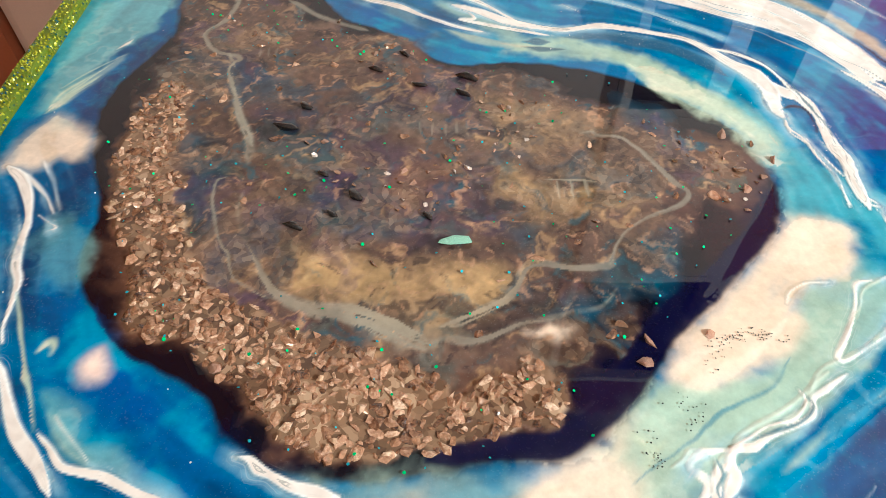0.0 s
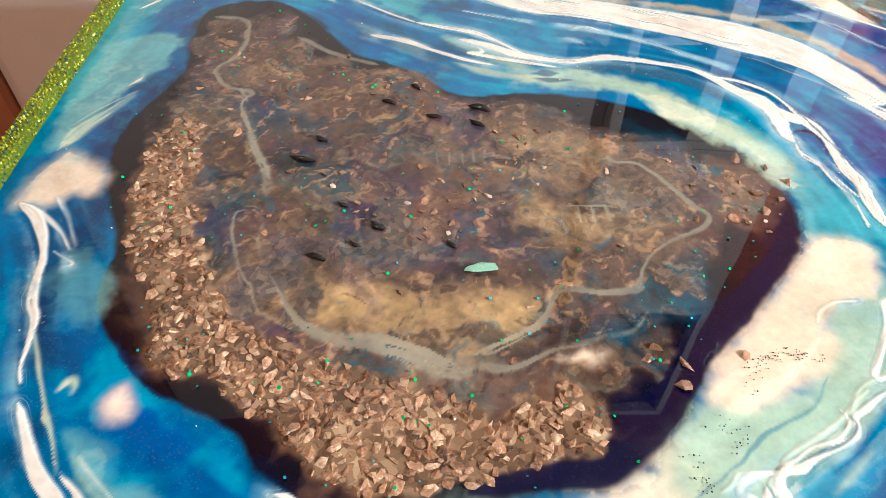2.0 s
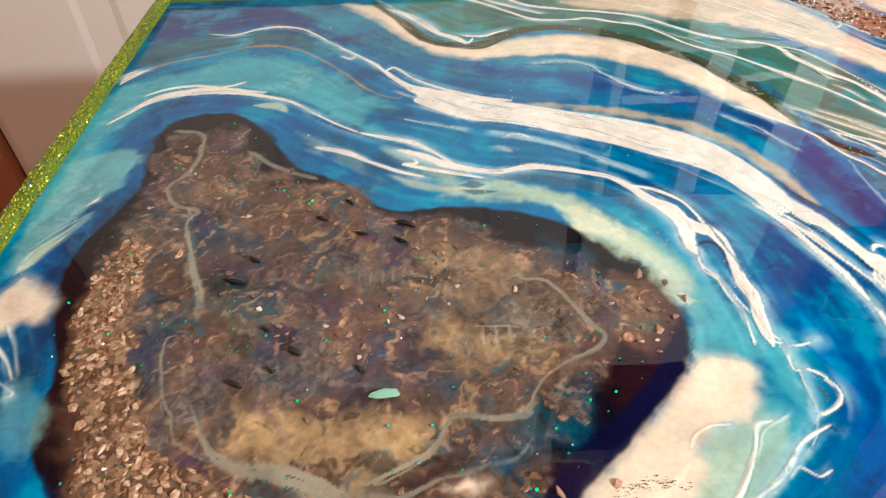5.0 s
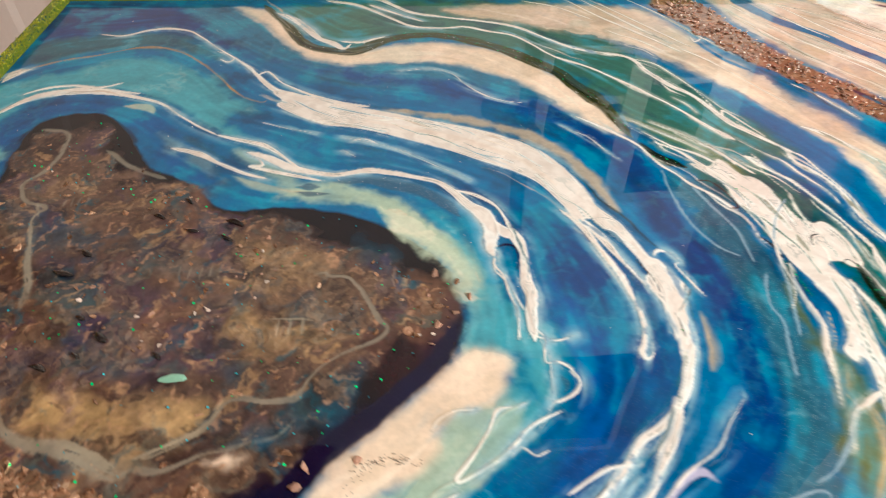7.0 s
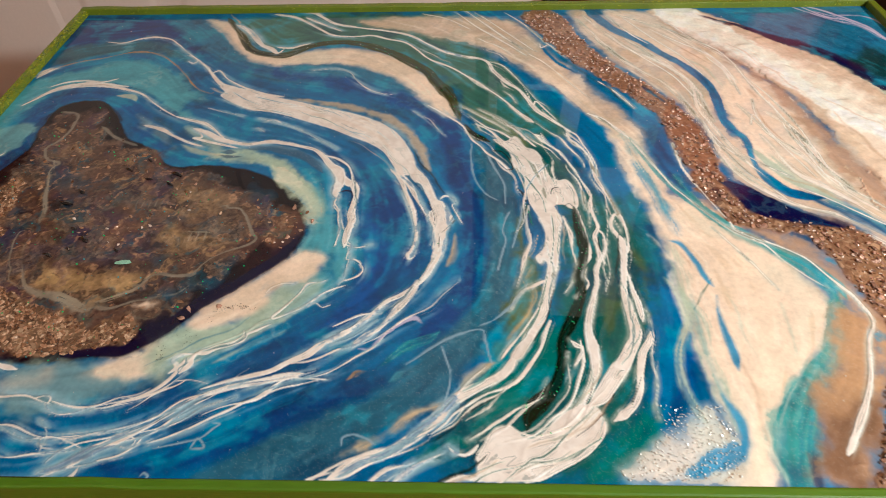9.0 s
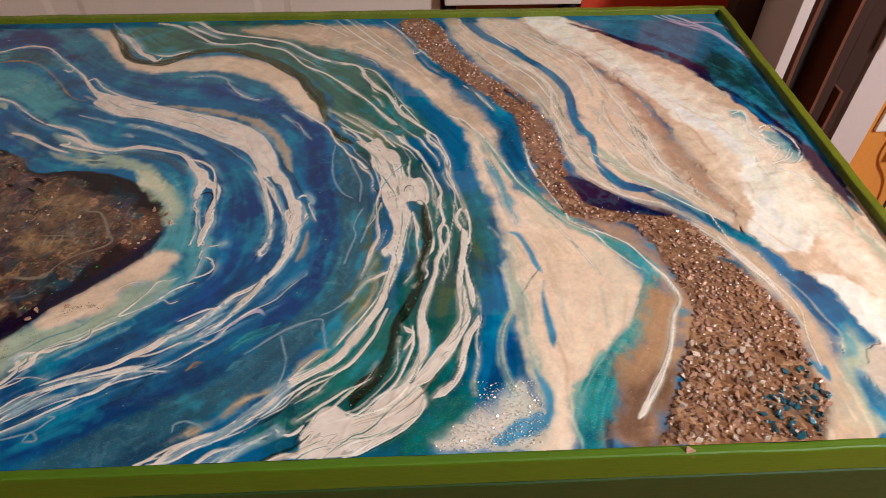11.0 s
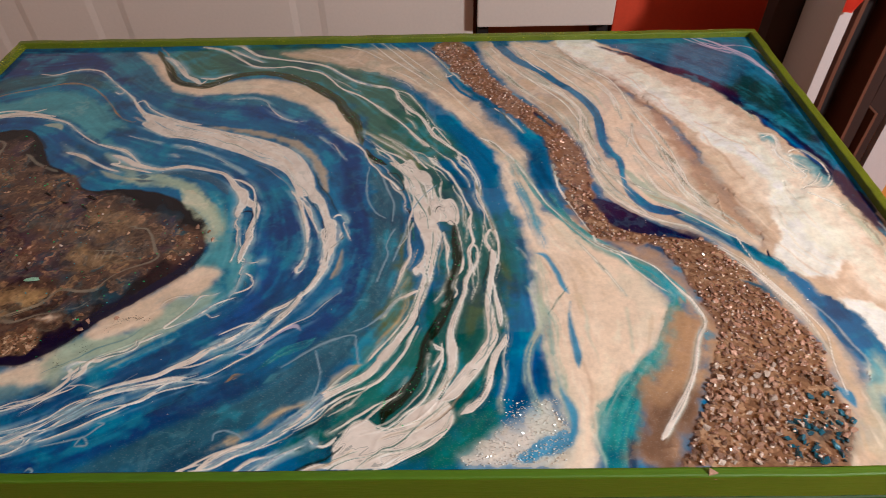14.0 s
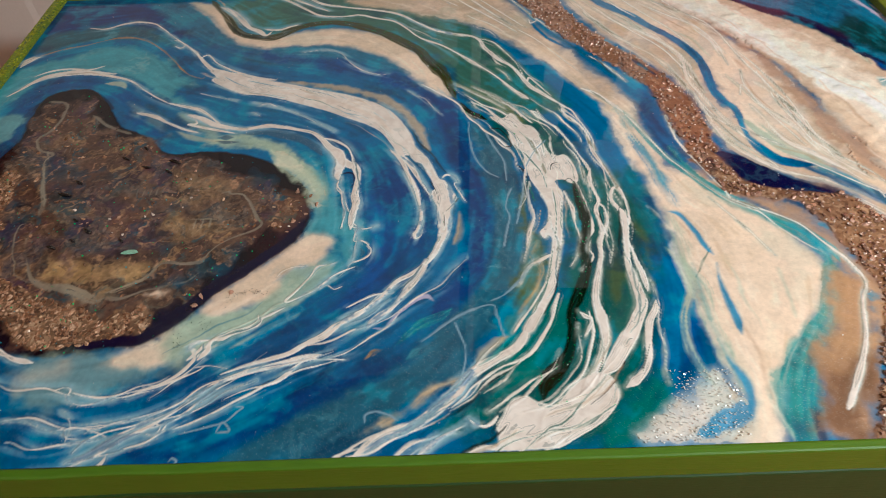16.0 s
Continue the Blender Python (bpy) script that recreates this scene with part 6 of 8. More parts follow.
pour('white_vein', 'white', [(652, 508), (673, 476), (692, 445), (704, 406), (710, 380)], [0.3, 0.7, 0.9, 0.5, 0.3], 0.45, warp=0.15, mix=0.9, threads=0)
pour('white_vein', 'white', [(666, 495), (689, 465), (705, 439), (712, 408)], [0.3, 1.0, 0.8, 0.3], 0.45, warp=0.15, mix=0.9, threads=0)
pour('white_vein', 'white', [(760, 399), (756, 374), (759, 345), (768, 320), (778, 302), (785, 274)], [0.5, 0.5, 0.6, 0.3, 0.5, 0.3], 0.45, warp=0.15, mix=0.9, threads=0)
pour('white_vein', 'white', [(775, 404), (778, 373), (785, 342), (792, 317), (793, 284), (796, 259)], [0.3, 0.6, 0.6, 0.5, 0.3, 0.6], 0.45, warp=0.15, mix=0.9, threads=0)
pour('white_vein', 'white', [(776, 388), (777, 344), (783, 307), (788, 274)], [0.3, 0.5, 0.6, 0.3], 0.45, warp=0.15, mix=0.9, threads=0)
pour('white_vein', 'white', [(702, 332), (711, 314), (720, 289), (732, 269), (743, 250)], [0.3, 0.7, 0.9, 0.3, 0.7], 0.45, warp=0.15, mix=0.9, threads=0)
pour('white_vein', 'white', [(702, 356), (711, 323), (725, 300), (738, 273)], [0.3, 0.7, 0.7, 0.3], 0.45, warp=0.15, mix=0.9, threads=0)
pour('white_vein', 'white', [(761, 284), (779, 264), (796, 245), (811, 224)], [0.3, 0.7, 0.7, 0.3], 0.45, warp=0.15, mix=0.9, threads=0)
pour('white_vein', 'white', [(786, 284), (802, 260), (818, 241), (829, 213)], [0.3, 1.0, 0.3, 0.5], 0.45, warp=0.15, mix=0.9, threads=0)
pour('white_vein', 'white', [(736, 486), (751, 443), (751, 410)], [0.6, 0.7, 0.3], 0.45, warp=0.15, mix=0.9, threads=0)
pour('white_vein', 'white', [(642, 582), (663, 538), (679, 513)], [0.3, 1.1, 0.3], 0.45, warp=0.15, mix=0.9, threads=0)
pour('sand_band', 'sandlight', [(760, 389), (760, 359), (768, 331), (777, 310)], [0.5, 1.1, 0.8, 0.3], 1.0, warp=0.15, mix=0.6)
pour('sand_band', 'sandlight', [(775, 373), (781, 340), (788, 313)], [0.5, 1.2, 0.3], 1.0, warp=0.15, mix=0.6)
pour('sand_band', 'sandlight', [(690, 540), (715, 502), (738, 467)], [0.7, 1.2, 0.4], 1.0, warp=0.15, mix=0.6)
pour('sand_band', 'sandlight', [(668, 486), (693, 453), (707, 417)], [0.3, 1.6, 0.6], 1.0, warp=0.15, mix=0.6)
pour('sand_band', 'sandlight', [(704, 319), (719, 293), (731, 273)], [0.4, 0.9, 0.3], 1.0, warp=0.15, mix=0.6)
# left margin lacing
fill('teal_band', 'greyfoam', [(8, 253), (6, 297), (6, 341), (12, 359), (43, 366), (46, 335), (37, 310), (27, 287), (18, 264)], 4, mix=0.8, warp=1.2)
fill('teal_band', 'greyfoam', [(37, 183), (46, 188), (60, 174), (63, 150), (48, 160)], 5, mix=0.5, warp=1.5)
fill('teal_band', 'greyfoam', [(70, 109), (84, 101), (98, 90), (108, 79), (93, 84), (80, 92)], 4, mix=0.7, warp=1.2)
pour('blue_band', 'royal', [(75, 145), (77, 130), (93, 111), (105, 101), (115, 90)], [3.4, 3.8, 4.2, 3.9, 2.1], 7, warp=0.15, mix=0.7)
pour('cream_band', 'creamteal', [(14, 255), (19, 269), (26, 281), (33, 294), (38, 305)], [2.1, 4.2, 3.5, 2.2, 0.9], 2, warp=0.15, mix=0.8, streak=0.4)
fill('cream_band', 'cream', [(10, 215), (9, 228), (13, 245), (19, 255), (31, 245), (44, 237), (43, 227), (38, 222), (31, 224), (24, 216), (17, 216)], 3, mix=0.9, warp=0.8)
pour('white_vein', 'white', [(12, 218), (21, 210), (28, 199), (32, 190), (34, 183), (35, 176), (38, 163), (42, 155), (44, 145), (45, 135), (48, 128)], [1.8, 2.4, 2.0, 1.2, 1.4, 1.4, 1.9, 1.4, 0.9, 0.5, 0.5], 0.45, warp=0.15, threads=0)
pour('white_vein', 'white', [(20, 214), (29, 206), (36, 199), (42, 190)], [1.1, 1.1, 0.7, 0.7], 0.9, warp=0.15, mix=0.75, streak=0.4, threads=0)
pour('white_vein', 'white', [(26, 221), (34, 210), (39, 201), (44, 192)], [0.7, 1.0, 0.7, 0.4], 0.9, warp=0.15, mix=0.7, streak=0.4, threads=0)
pour('cream_band', 'creamteal', [(44, 150), (51, 135), (58, 121), (61, 115), (65, 109), (71, 96)], [0.5, 0.5, 0.4, 1.1, 0.4, 0.3], 0.8, warp=0.15, mix=0.8)
pour('white_vein', 'white', [(35, 190), (42, 185), (46, 182), (43, 180)], [0.4, 0.3, 0.5, 0.4], 0.45, warp=0.15, mix=0.8, threads=0)
pour('white_vein', 'white', [(50, 121), (57, 109), (65, 97), (73, 89), (78, 84), (84, 76)], [1.1, 1.5, 2.2, 2.1, 1.8, 1.5], 0.45, warp=0.15, threads=0)
pour('white_vein', 'white', [(72, 96), (78, 91), (84, 85), (92, 83), (97, 82), (104, 79), (111, 76), (119, 74)], [0.4, 0.7, 1.1, 1.3, 1.4, 1.4, 1.4, 1.5], 0.45, warp=0.15, streak=0.1, threads=0)
pour('teal_band', 'seafoam', [(74, 102), (83, 92), (94, 85)], [1.0, 2.1, 1.1], 3, warp=0.15, mix=0.75, streak=0.3)
pour('white_vein', 'white', [(76, 102), (85, 93), (92, 86)], [0.4, 0.3, 0.3], 0.45, warp=0.15, mix=0.6, threads=0)
fill('cream_band', 'pink', [(76, 119), (78, 124), (83, 127), (87, 119), (86, 114), (80, 114)], 1.6, warp=0.2)
pour('cream_band', 'creamteal', [(61, 125), (64, 129), (66, 127), (66, 124)], [0.7, 1.6, 0.9, 0.5], 1.6, warp=0.15, mix=0.85)
pour('white_vein', 'white', [(136, 88), (140, 87), (143, 84), (147, 82), (153, 79), (160, 77), (168, 75)], [0.6, 1.1, 1.8, 1.1, 1.6, 2.1, 1.6], 0.45, warp=0.15, threads=0)
pour('white_vein', 'white', [(30, 308), (34, 314), (36, 318)], [0.3, 1.4, 0.7], 0.9, warp=0.15, mix=0.7, threads=0)
# foam fan below the core
fill('cream_band', 'cream', [(338, 182), (351, 186), (364, 183), (361, 171), (351, 157), (336, 155), (327, 145), (328, 134), (322, 125), (305, 118), (290, 111), (279, 111), (275, 117), (286, 132), (302, 146), (317, 159), (327, 171)], 2.2, warp=0.6)
fill('teal_band', 'seafoam', [(273, 110), (290, 110), (314, 120), (329, 134), (333, 149), (352, 155), (365, 154), (349, 120), (333, 109), (313, 97), (289, 88), (268, 76), (254, 73), (251, 83), (263, 101)], 3, mix=0.75, warp=0.8)
fill('cream_band', 'cream', [(223, 72), (228, 80), (235, 82), (245, 81), (253, 82), (253, 72)], 2.5, mix=0.8, warp=0.6)
pour('white_vein', 'white', [(361, 155), (354, 153), (350, 144), (344, 134), (338, 126), (334, 121), (337, 120), (348, 126), (356, 131)], [0.5, 0.7, 0.7, 0.7, 1.1, 0.9, 0.5, 0.3, 0.3], 0.45, warp=0.15, mix=0.9, threads=0)
pour('white_vein', 'white', [(325, 144), (328, 149), (335, 153), (345, 154)], [0.4, 0.7, 0.3, 0.4], 1.0, warp=0.15, mix=0.7, threads=0)
pour('white_vein', 'white', [(335, 115), (325, 109), (320, 106), (317, 100), (308, 96), (300, 93), (295, 90), (288, 89), (286, 84), (286, 80), (281, 73)], [0.4, 1.1, 0.7, 1.1, 0.9, 0.9, 1.4, 1.1, 1.5, 2.0, 1.8], 0.45, warp=0.15, streak=0.15, threads=0)
pour('white_vein', 'white', [(287, 89), (278, 88), (273, 84), (276, 81), (278, 78), (274, 73)], [0.5, 1.4, 1.0, 1.8, 1.9, 2.2], 0.45, warp=0.15, streak=0.1, threads=0)
pour('white_vein', 'white', [(316, 110), (317, 105), (311, 99), (302, 97), (294, 93), (288, 90)], [0.3, 0.3, 0.4, 0.3, 0.4, 0.3], 0.45, warp=0.15, threads=0)
pour('teal_band', 'greyteal', [(318, 107), (319, 103), (313, 98), (304, 95), (295, 92)], [0.3, 0.4, 0.4, 0.6, 0.3], 0.6, warp=0.15, mix=0.85)
pour('teal_band', 'greyteal', [(282, 86), (283, 81), (280, 77), (280, 73)], [0.5, 0.5, 0.5, 0.5], 0.6, warp=0.15, mix=0.85)
pour('cream_band', 'creamteal', [(258, 94), (263, 89), (260, 83)], [0.4, 1.6, 0.4], 2.5, warp=0.15, mix=0.7)
# rim of the core against the foam
pour('dark_core', 'inkblue', [(338, 203), (329, 184), (313, 167), (300, 154), (276, 133), (263, 117), (250, 101), (234, 91), (214, 90), (195, 86)], [3, 4, 5.5, 5.5, 5.5, 5.5, 5, 4.5, 4, 3], 1.4, mix=0.92, warp=0.5)
pour('teal_band', 'sky', [(349, 117), (335, 104), (320, 91), (305, 79), (295, 72)], [2.8, 3.9, 3.9, 3.6, 2.5], 4, warp=0.15, mix=0.85)
pour('cream_band', 'creamteal', [(346, 109), (332, 101), (317, 92), (302, 82)], [1.1, 1.5, 1.1, 0.7], 2.5, warp=0.15, mix=0.6, streak=0.5, threads=0)
pour('cream_band', 'creamteal', [(260, 92), (264, 89), (268, 92)], [0.7, 1.5, 0.3], 2.5, warp=0.15, mix=0.6)
# far right: streams, corner and near wedge
pour('blue_band', 'navy', [(693, 273), (711, 261), (727, 244), (745, 230), (768, 220)], [3.1, 6.1, 7.5, 6.0, 2.2], 1.5, warp=0.15)
pour('blue_band', 'azure', [(730, 298), (744, 267), (757, 254), (775, 250)], [2.0, 3.3, 6.0, 3.6], 1.5, warp=0.15)
pour('teal_band', 'lightteal', [(774, 248), (796, 232), (811, 212)], [3.3, 4.6, 4.1], 2.5, warp=0.15, mix=0.85, streak=0.3)
pour('blue_band', 'teal', [(810, 216), (821, 196), (838, 183), (845, 171)], [4.3, 6.2, 4.9, 0.9], 2.0, warp=0.15, mix=0.9)
pour('blue_band', 'azure', [(845, 173), (851, 150), (855, 123), (859, 101), (867, 90)], [1.2, 3.9, 4.9, 4.8, 2.1], 1.6, warp=0.15, mix=0.95)
pour('teal_band', 'lightteal', [(866, 92), (870, 72), (858, 62)], [2.7, 3.3, 1.5], 3.5, warp=0.15, mix=0.7)
pour('teal_band', 'sky', [(868, 48), (865, 32), (865, 15), (862, 3)], [3.2, 5.8, 4.8, 2.8], 3.0, warp=0.15, mix=0.8, streak=0.3)
fill('blue_band', 'azure', [(877, 23), (882, 12), (884, -5), (844, -3), (859, 5)], 2.0)
pour('blue_band', 'sky', [(833, 61), (839, 53), (840, 44)], [2.1, 4.2, 2.1], 2.0, warp=0.15, mix=0.85)
pour('white_vein', 'white', [(762, 465), (769, 416), (779, 372), (783, 329), (785, 292), (790, 270)], [0.6, 1.1, 0.6, 0.5, 0.6, 0.3], 0.45, warp=0.15, mix=0.85, threads=0)
pour('white_vein', 'white', [(767, 440), (779, 404), (787, 366), (791, 321), (785, 277)], [0.3, 0.6, 0.6, 0.5, 0.3], 0.45, warp=0.15, mix=0.85, threads=0)
pour('white_vein', 'white', [(746, 357), (754, 373), (760, 337), (770, 304), (780, 273)], [0.3, 0.7, 0.6, 0.6, 0.3], 0.45, warp=0.15, mix=0.85, threads=0)
pour('white_vein', 'white', [(727, 309), (743, 291), (759, 277)], [0.3, 0.7, 0.7], 0.45, warp=0.15, mix=0.85, threads=0)
pour('white_vein', 'white', [(779, 317), (786, 323), (787, 303)], [0.3, 0.3, 0.3], 0.45, warp=0.15, mix=0.85, threads=0)
pour('white_vein', 'white', [(813, 220), (823, 170), (836, 139), (847, 109), (842, 83), (839, 53)], [0.5, 0.3, 0.6, 0.5, 0.3, 0.5], 0.45, warp=0.15, mix=0.85, threads=0)
pour('white_vein', 'white', [(810, 191), (823, 157), (839, 124)], [0.3, 0.7, 0.3], 0.45, warp=0.15, mix=0.85, threads=0)
pour('white_vein', 'white', [(757, 265), (777, 250), (800, 228), (824, 205)], [0.3, 0.7, 0.7, 0.3], 0.45, warp=0.15, mix=0.85, threads=0)
pour('white_vein', 'lavender', [(865, 609), (892, 597), (915, 575), (936, 549), (945, 519), (953, 491), (959, 471), (959, 431), (961, 398)], [1.1, 1.5, 1.7, 1.6, 1.4, 1.9, 1.1, 1.0, 0.5], 0.6, warp=0.15, mix=0.9, streak=0.2)
pour('white_vein', 'lavender', [(878, 602), (900, 573), (920, 564), (939, 534), (952, 501), (961, 514)], [1.0, 1.8, 1.4, 1.6, 1.1, 0.7], 0.6, warp=0.15, mix=0.9, streak=0.2)
pour('white_vein', 'lavender', [(951, 526), (957, 495), (949, 501)], [0.6, 0.5, 0.4], 0.6, warp=0.15, mix=0.9, streak=0.2)
pour('white_vein', 'white', [(888, 370), (903, 373), (899, 352), (892, 345)], [0.5, 0.9, 0.5, 0.4], 0.45, warp=0.15, mix=0.9, threads=0)
pour('white_vein', 'white', [(896, 358), (896, 335), (905, 320), (911, 304), (903, 299)], [0.5, 1.1, 1.1, 0.5, 0.4], 0.45, warp=0.15, mix=0.9, threads=0)
pour('white_vein', 'white', [(907, 342), (920, 347), (932, 331), (934, 307), (928, 294)], [0.5, 0.7, 1.3, 0.4, 0.3], 0.45, warp=0.15, mix=0.9, threads=0)
pour('white_vein', 'white', [(897, 282), (915, 294), (926, 308)], [0.4, 0.4, 0.3], 0.45, warp=0.15, mix=0.9, threads=0)
pour('white_vein', 'white', [(901, 277), (913, 268), (924, 255)], [0.7, 0.7, 0.7], 0.45, warp=0.15, mix=0.9, threads=0)
pour('white_vein', 'white', [(897, 329), (901, 308), (914, 313)], [0.3, 0.4, 0.5], 0.45, warp=0.15, mix=0.9, threads=0)
# faint bars of illegible print under the resin
pour('core_mark', 'haze', [(249, 210), (249, 205), (249, 199)], 0.7, 0.5, mix=0.6)
pour('core_mark', 'haze', [(255, 210), (255, 205), (255, 199)], 0.7, 0.5, mix=0.6)
pour('core_mark', 'haze', [(261, 210), (261, 205), (261, 199)], 0.7, 0.5, mix=0.6)
pour('core_mark', 'haze', [(244, 210), (255, 210), (266, 209)], 0.6, 0.5, mix=0.6)
pour('core_mark', 'haze', [(190, 249), (190, 245), (191, 239)], 0.6, 0.5, mix=0.4)
pour('core_mark', 'haze', [(196, 249), (196, 245), (196, 239)], 0.6, 0.5, mix=0.4)
pour('core_mark', 'haze', [(202, 249), (202, 245), (202, 239)], 0.6, 0.5, mix=0.4)
pour('core_mark', 'haze', [(207, 249), (207, 245), (207, 239)], 0.6, 0.5, mix=0.4)
pour('core_mark', 'haze', [(212, 249), (212, 245), (212, 239)], 0.6, 0.5, mix=0.4)
pour('core_mark', 'haze', [(105, 311), (105, 306), (106, 302)], 0.6, 0.5, mix=0.4)
pour('core_mark', 'haze', [(109, 311), (110, 306), (111, 302)], 0.6, 0.5, mix=0.4)
pour('core_mark', 'haze', [(114, 311), (114, 307), (115, 302)], 0.6, 0.5, mix=0.4)
pour('core_mark', 'haze', [(118, 311), (119, 307), (120, 302)], 0.6, 0.5, mix=0.4)
pour('core_mark', 'umber', [(118, 247), (119, 243), (120, 239)], 0.6, 0.5, mix=0.5)
pour('core_mark', 'umber', [(122, 247), (123, 243), (124, 239)], 0.6, 0.5, mix=0.5)
pour('core_mark', 'umber', [(126, 247), (127, 243), (128, 239)], 0.6, 0.5, mix=0.5)


# drag of the pour: streaks drawn out along the direction of flow
def flow_field(step=10.0):
    gx, gy = np.arange(-step, WIDE * 1000 + 2 * step, step), np.arange(-step, DEEP * 1000 + 2 * step, step)
    at = np.concatenate([p for p, d, w in FLOW])[::2]
    way = np.concatenate([d for p, d, w in FLOW])[::2]
    weight = np.concatenate([np.full(len(p), w) for p, d, w in FLOW])[::2]
    twice = 2 * np.arctan2(way[:, 1], way[:, 0])
    c, s = weight * np.cos(twice), weight * np.sin(twice)
    out = np.zeros((len(gy), len(gx), 2))
    for j, y in enumerate(gy):
        k = np.exp(-((gx[:, None] - at[None, :, 0]) ** 2 + (y - at[None, :, 1]) ** 2) / (2 * 13.0 ** 2)) + 1e-9
        out[j] = np.stack([k @ c, k @ s], -1)
    return gx, gy, out


def bilinear(field, u, v):
    u, v = np.clip(u, 0, field.shape[1] - 1.001), np.clip(v, 0, field.shape[0] - 1.001)
    i, j = u.astype(np.int32), v.astype(np.int32)
    fu, fv = (u - i).astype(np.float32), (v - j).astype(np.float32)
    if field.ndim == 3:
        fu, fv = fu[..., None], fv[..., None]
    return (field[j, i] * (1 - fu) + field[j, i + 1] * fu) * (1 - fv) + (field[j + 1, i] * (1 - fu) + field[j + 1, i + 1] * fu) * fv


FX, FY, BEND = flow_field()
SIDE = 0.85
lx, ly = np.meshgrid(np.arange(0, WIDE * 1000 + SIDE, SIDE), np.arange(0, DEEP * 1000 + SIDE, SIDE))
both = bilinear(BEND, (lx - FX[0]) / 10, (ly - FY[0]) / 10)
LEAN_OF = 0.5 * np.arctan2(both[..., 1], both[..., 0]).astype(np.float32)
HEAD = np.stack([np.cos(LEAN_OF), np.sin(LEAN_OF)], -1)


def drawn_out(grain, steps, stride):
    """A grain pulled along the flow in both directions."""
    total = grain.copy()
    for sign in (1, -1):
        u, v = lx / SIDE, ly / SIDE
        last = HEAD * sign
        for _ in range(steps):
            u, v = u + last[..., 0] * stride, v + last[..., 1] * stride
            i, j = np.clip(u, 0, lx.shape[1] - 1).astype(np.int32), np.clip(v, 0, lx.shape[0] - 1).astype(np.int32)
            total += grain[j, i]
            here = HEAD[j, i]
            last = here * np.where((here * last).sum(-1) < 0, -1, 1)[..., None]
    total -= total.mean()
    return (total / total.std()).astype(np.float32)


LINES = drawn_out(np.random.RandomState(3).normal(size=lx.shape).astype(np.float32), 14, 1.3)
SWEEP = drawn_out(cloth(lx, ly, 4.0, 15, 2).astype(np.float32), 14, 2.2)
gu, gv = GX / SIDE, GY / SIDE
LINES, SWEEP, LEAN_OF = (bilinear(f, gu, gv) for f in (LINES, SWEEP, LEAN_OF))

NAMES = np.array(ZONES)


# fine threads drawn out of the white pours, and dark hairlines drawn into them
def hairlines(seed, count, seat, pigment, wide, mix, spread, soft=0.35):
    r = random.Random(seed)
    spots = np.argwhere(seat)
    for _ in range(count):
        j, i = spots[r.randrange(len(spots))]
        x, y = XS[i] + r.gauss(0, spread), YS[j] + r.gauss(0, spread)
        way, run, turn = None, [], r.uniform(-0.012, 0.012)
        for step in range(r.randrange(14, 46)):
            u, v = min(max(int(x / SIDE), 0), lx.shape[1] - 1), min(max(int(y / SIDE), 0), lx.shape[0] - 1)
            if KIND_AT[min(int(np.searchsorted(YS, y)), len(YS) - 1), min(int(np.searchsorted(XS, x)), len(XS) - 1)]:
                break
            d = HEAD[v, u] * (r.choice((-1, 1)) if way is None else 1)
            if way is not None and d @ way < 0:
                d = -d
            a = turn * step + 0.25 * math.sin(step * 0.35 + seed)
            d = np.array((d[0] * math.cos(a) - d[1] * math.sin(a), d[0] * math.sin(a) + d[1] * math.cos(a)))
            way = d if way is None else 0.7 * way + 0.3 * d
            run.append((x, y))
            x, y = x + 2.2 * way[0], y + 2.2 * way[1]
        if len(run) > 8:
            w = r.uniform(*wide)
            pour("", pigment, run[::3], [w * 0.4, w, w * 1.2, w * 0.7, w * 0.3], soft, mix * r.uniform(0.8, 1.0), 0.0, 0.5, 0)


KIND_AT = np.isin(NAMES[ZONE], ("core_mottle", "core_vein", "core_mark", "dark_core", "stone_bed", "chip_bed"))
NEAR_MILK = (MILK > -3.0) & ~KIND_AT
BRAIDS = NEAR_MILK & (GX > 330) & (GX < 640)
hairlines(101, 16, BRAIDS, "white", (0.25, 0.5), 0.95, 5.0)
hairlines(102, 8, BRAIDS & np.isin(NAMES[ZONE], ("blue_band", "teal_band")), "mist", (0.3, 0.7), 0.6, 8.0)
hairlines(110, 20, NEAR_MILK & (GX < 380) & (GY < 80), "white", (0.3, 0.8), 0.95, 1.5)
hairlines(111, 26, NEAR_MILK & (GX > 360) & (GX < 540) & (GY < 110) & (GX + GY < 560), "white", (0.3, 0.9), 0.95, 4.0)
hairlines(112, 22, NEAR_MILK & (GX > 440) & (GX < 600) & (GY > 230), "white", (0.3, 0.8), 0.95, 5.0)
hairlines(109, 6, BRAIDS & (GX > 430), "bottle", (0.4, 1.0), 0.9, 3.0, 0.6)
WIDE_MILK = (MILK > 1.3) & ~KIND_AT
hairlines(103, 20, WIDE_MILK, "creamdull", (0.3, 1.1), 0.8, 0.5, 0.9)
hairlines(104, 14, WIDE_MILK & (GX > 330), "sage", (0.25, 0.5), 0.9, 0.5)
hairlines(105, 12, WIDE_MILK & (GX > 330), "greyteal", (0.25, 0.5), 0.9, 0.5)
CREAMY = np.isin(NAMES[ZONE], ("cream_band", "cream_field", "foam_band")) & (GX > 400)
hairlines(106, 40, CREAMY, "foamwhite", (0.4, 1.2), 0.55, 1.0, 2.4)
hairlines(107, 16, CREAMY, "sandlight", (0.6, 1.6), 0.5, 1.0, 2.0)
hairlines(108, 3, CREAMY, "seafoam", (0.8, 2.0), 0.5, 1.0, 2.0)
KIND = NAMES[ZONE]
core = KIND == "core_mottle"
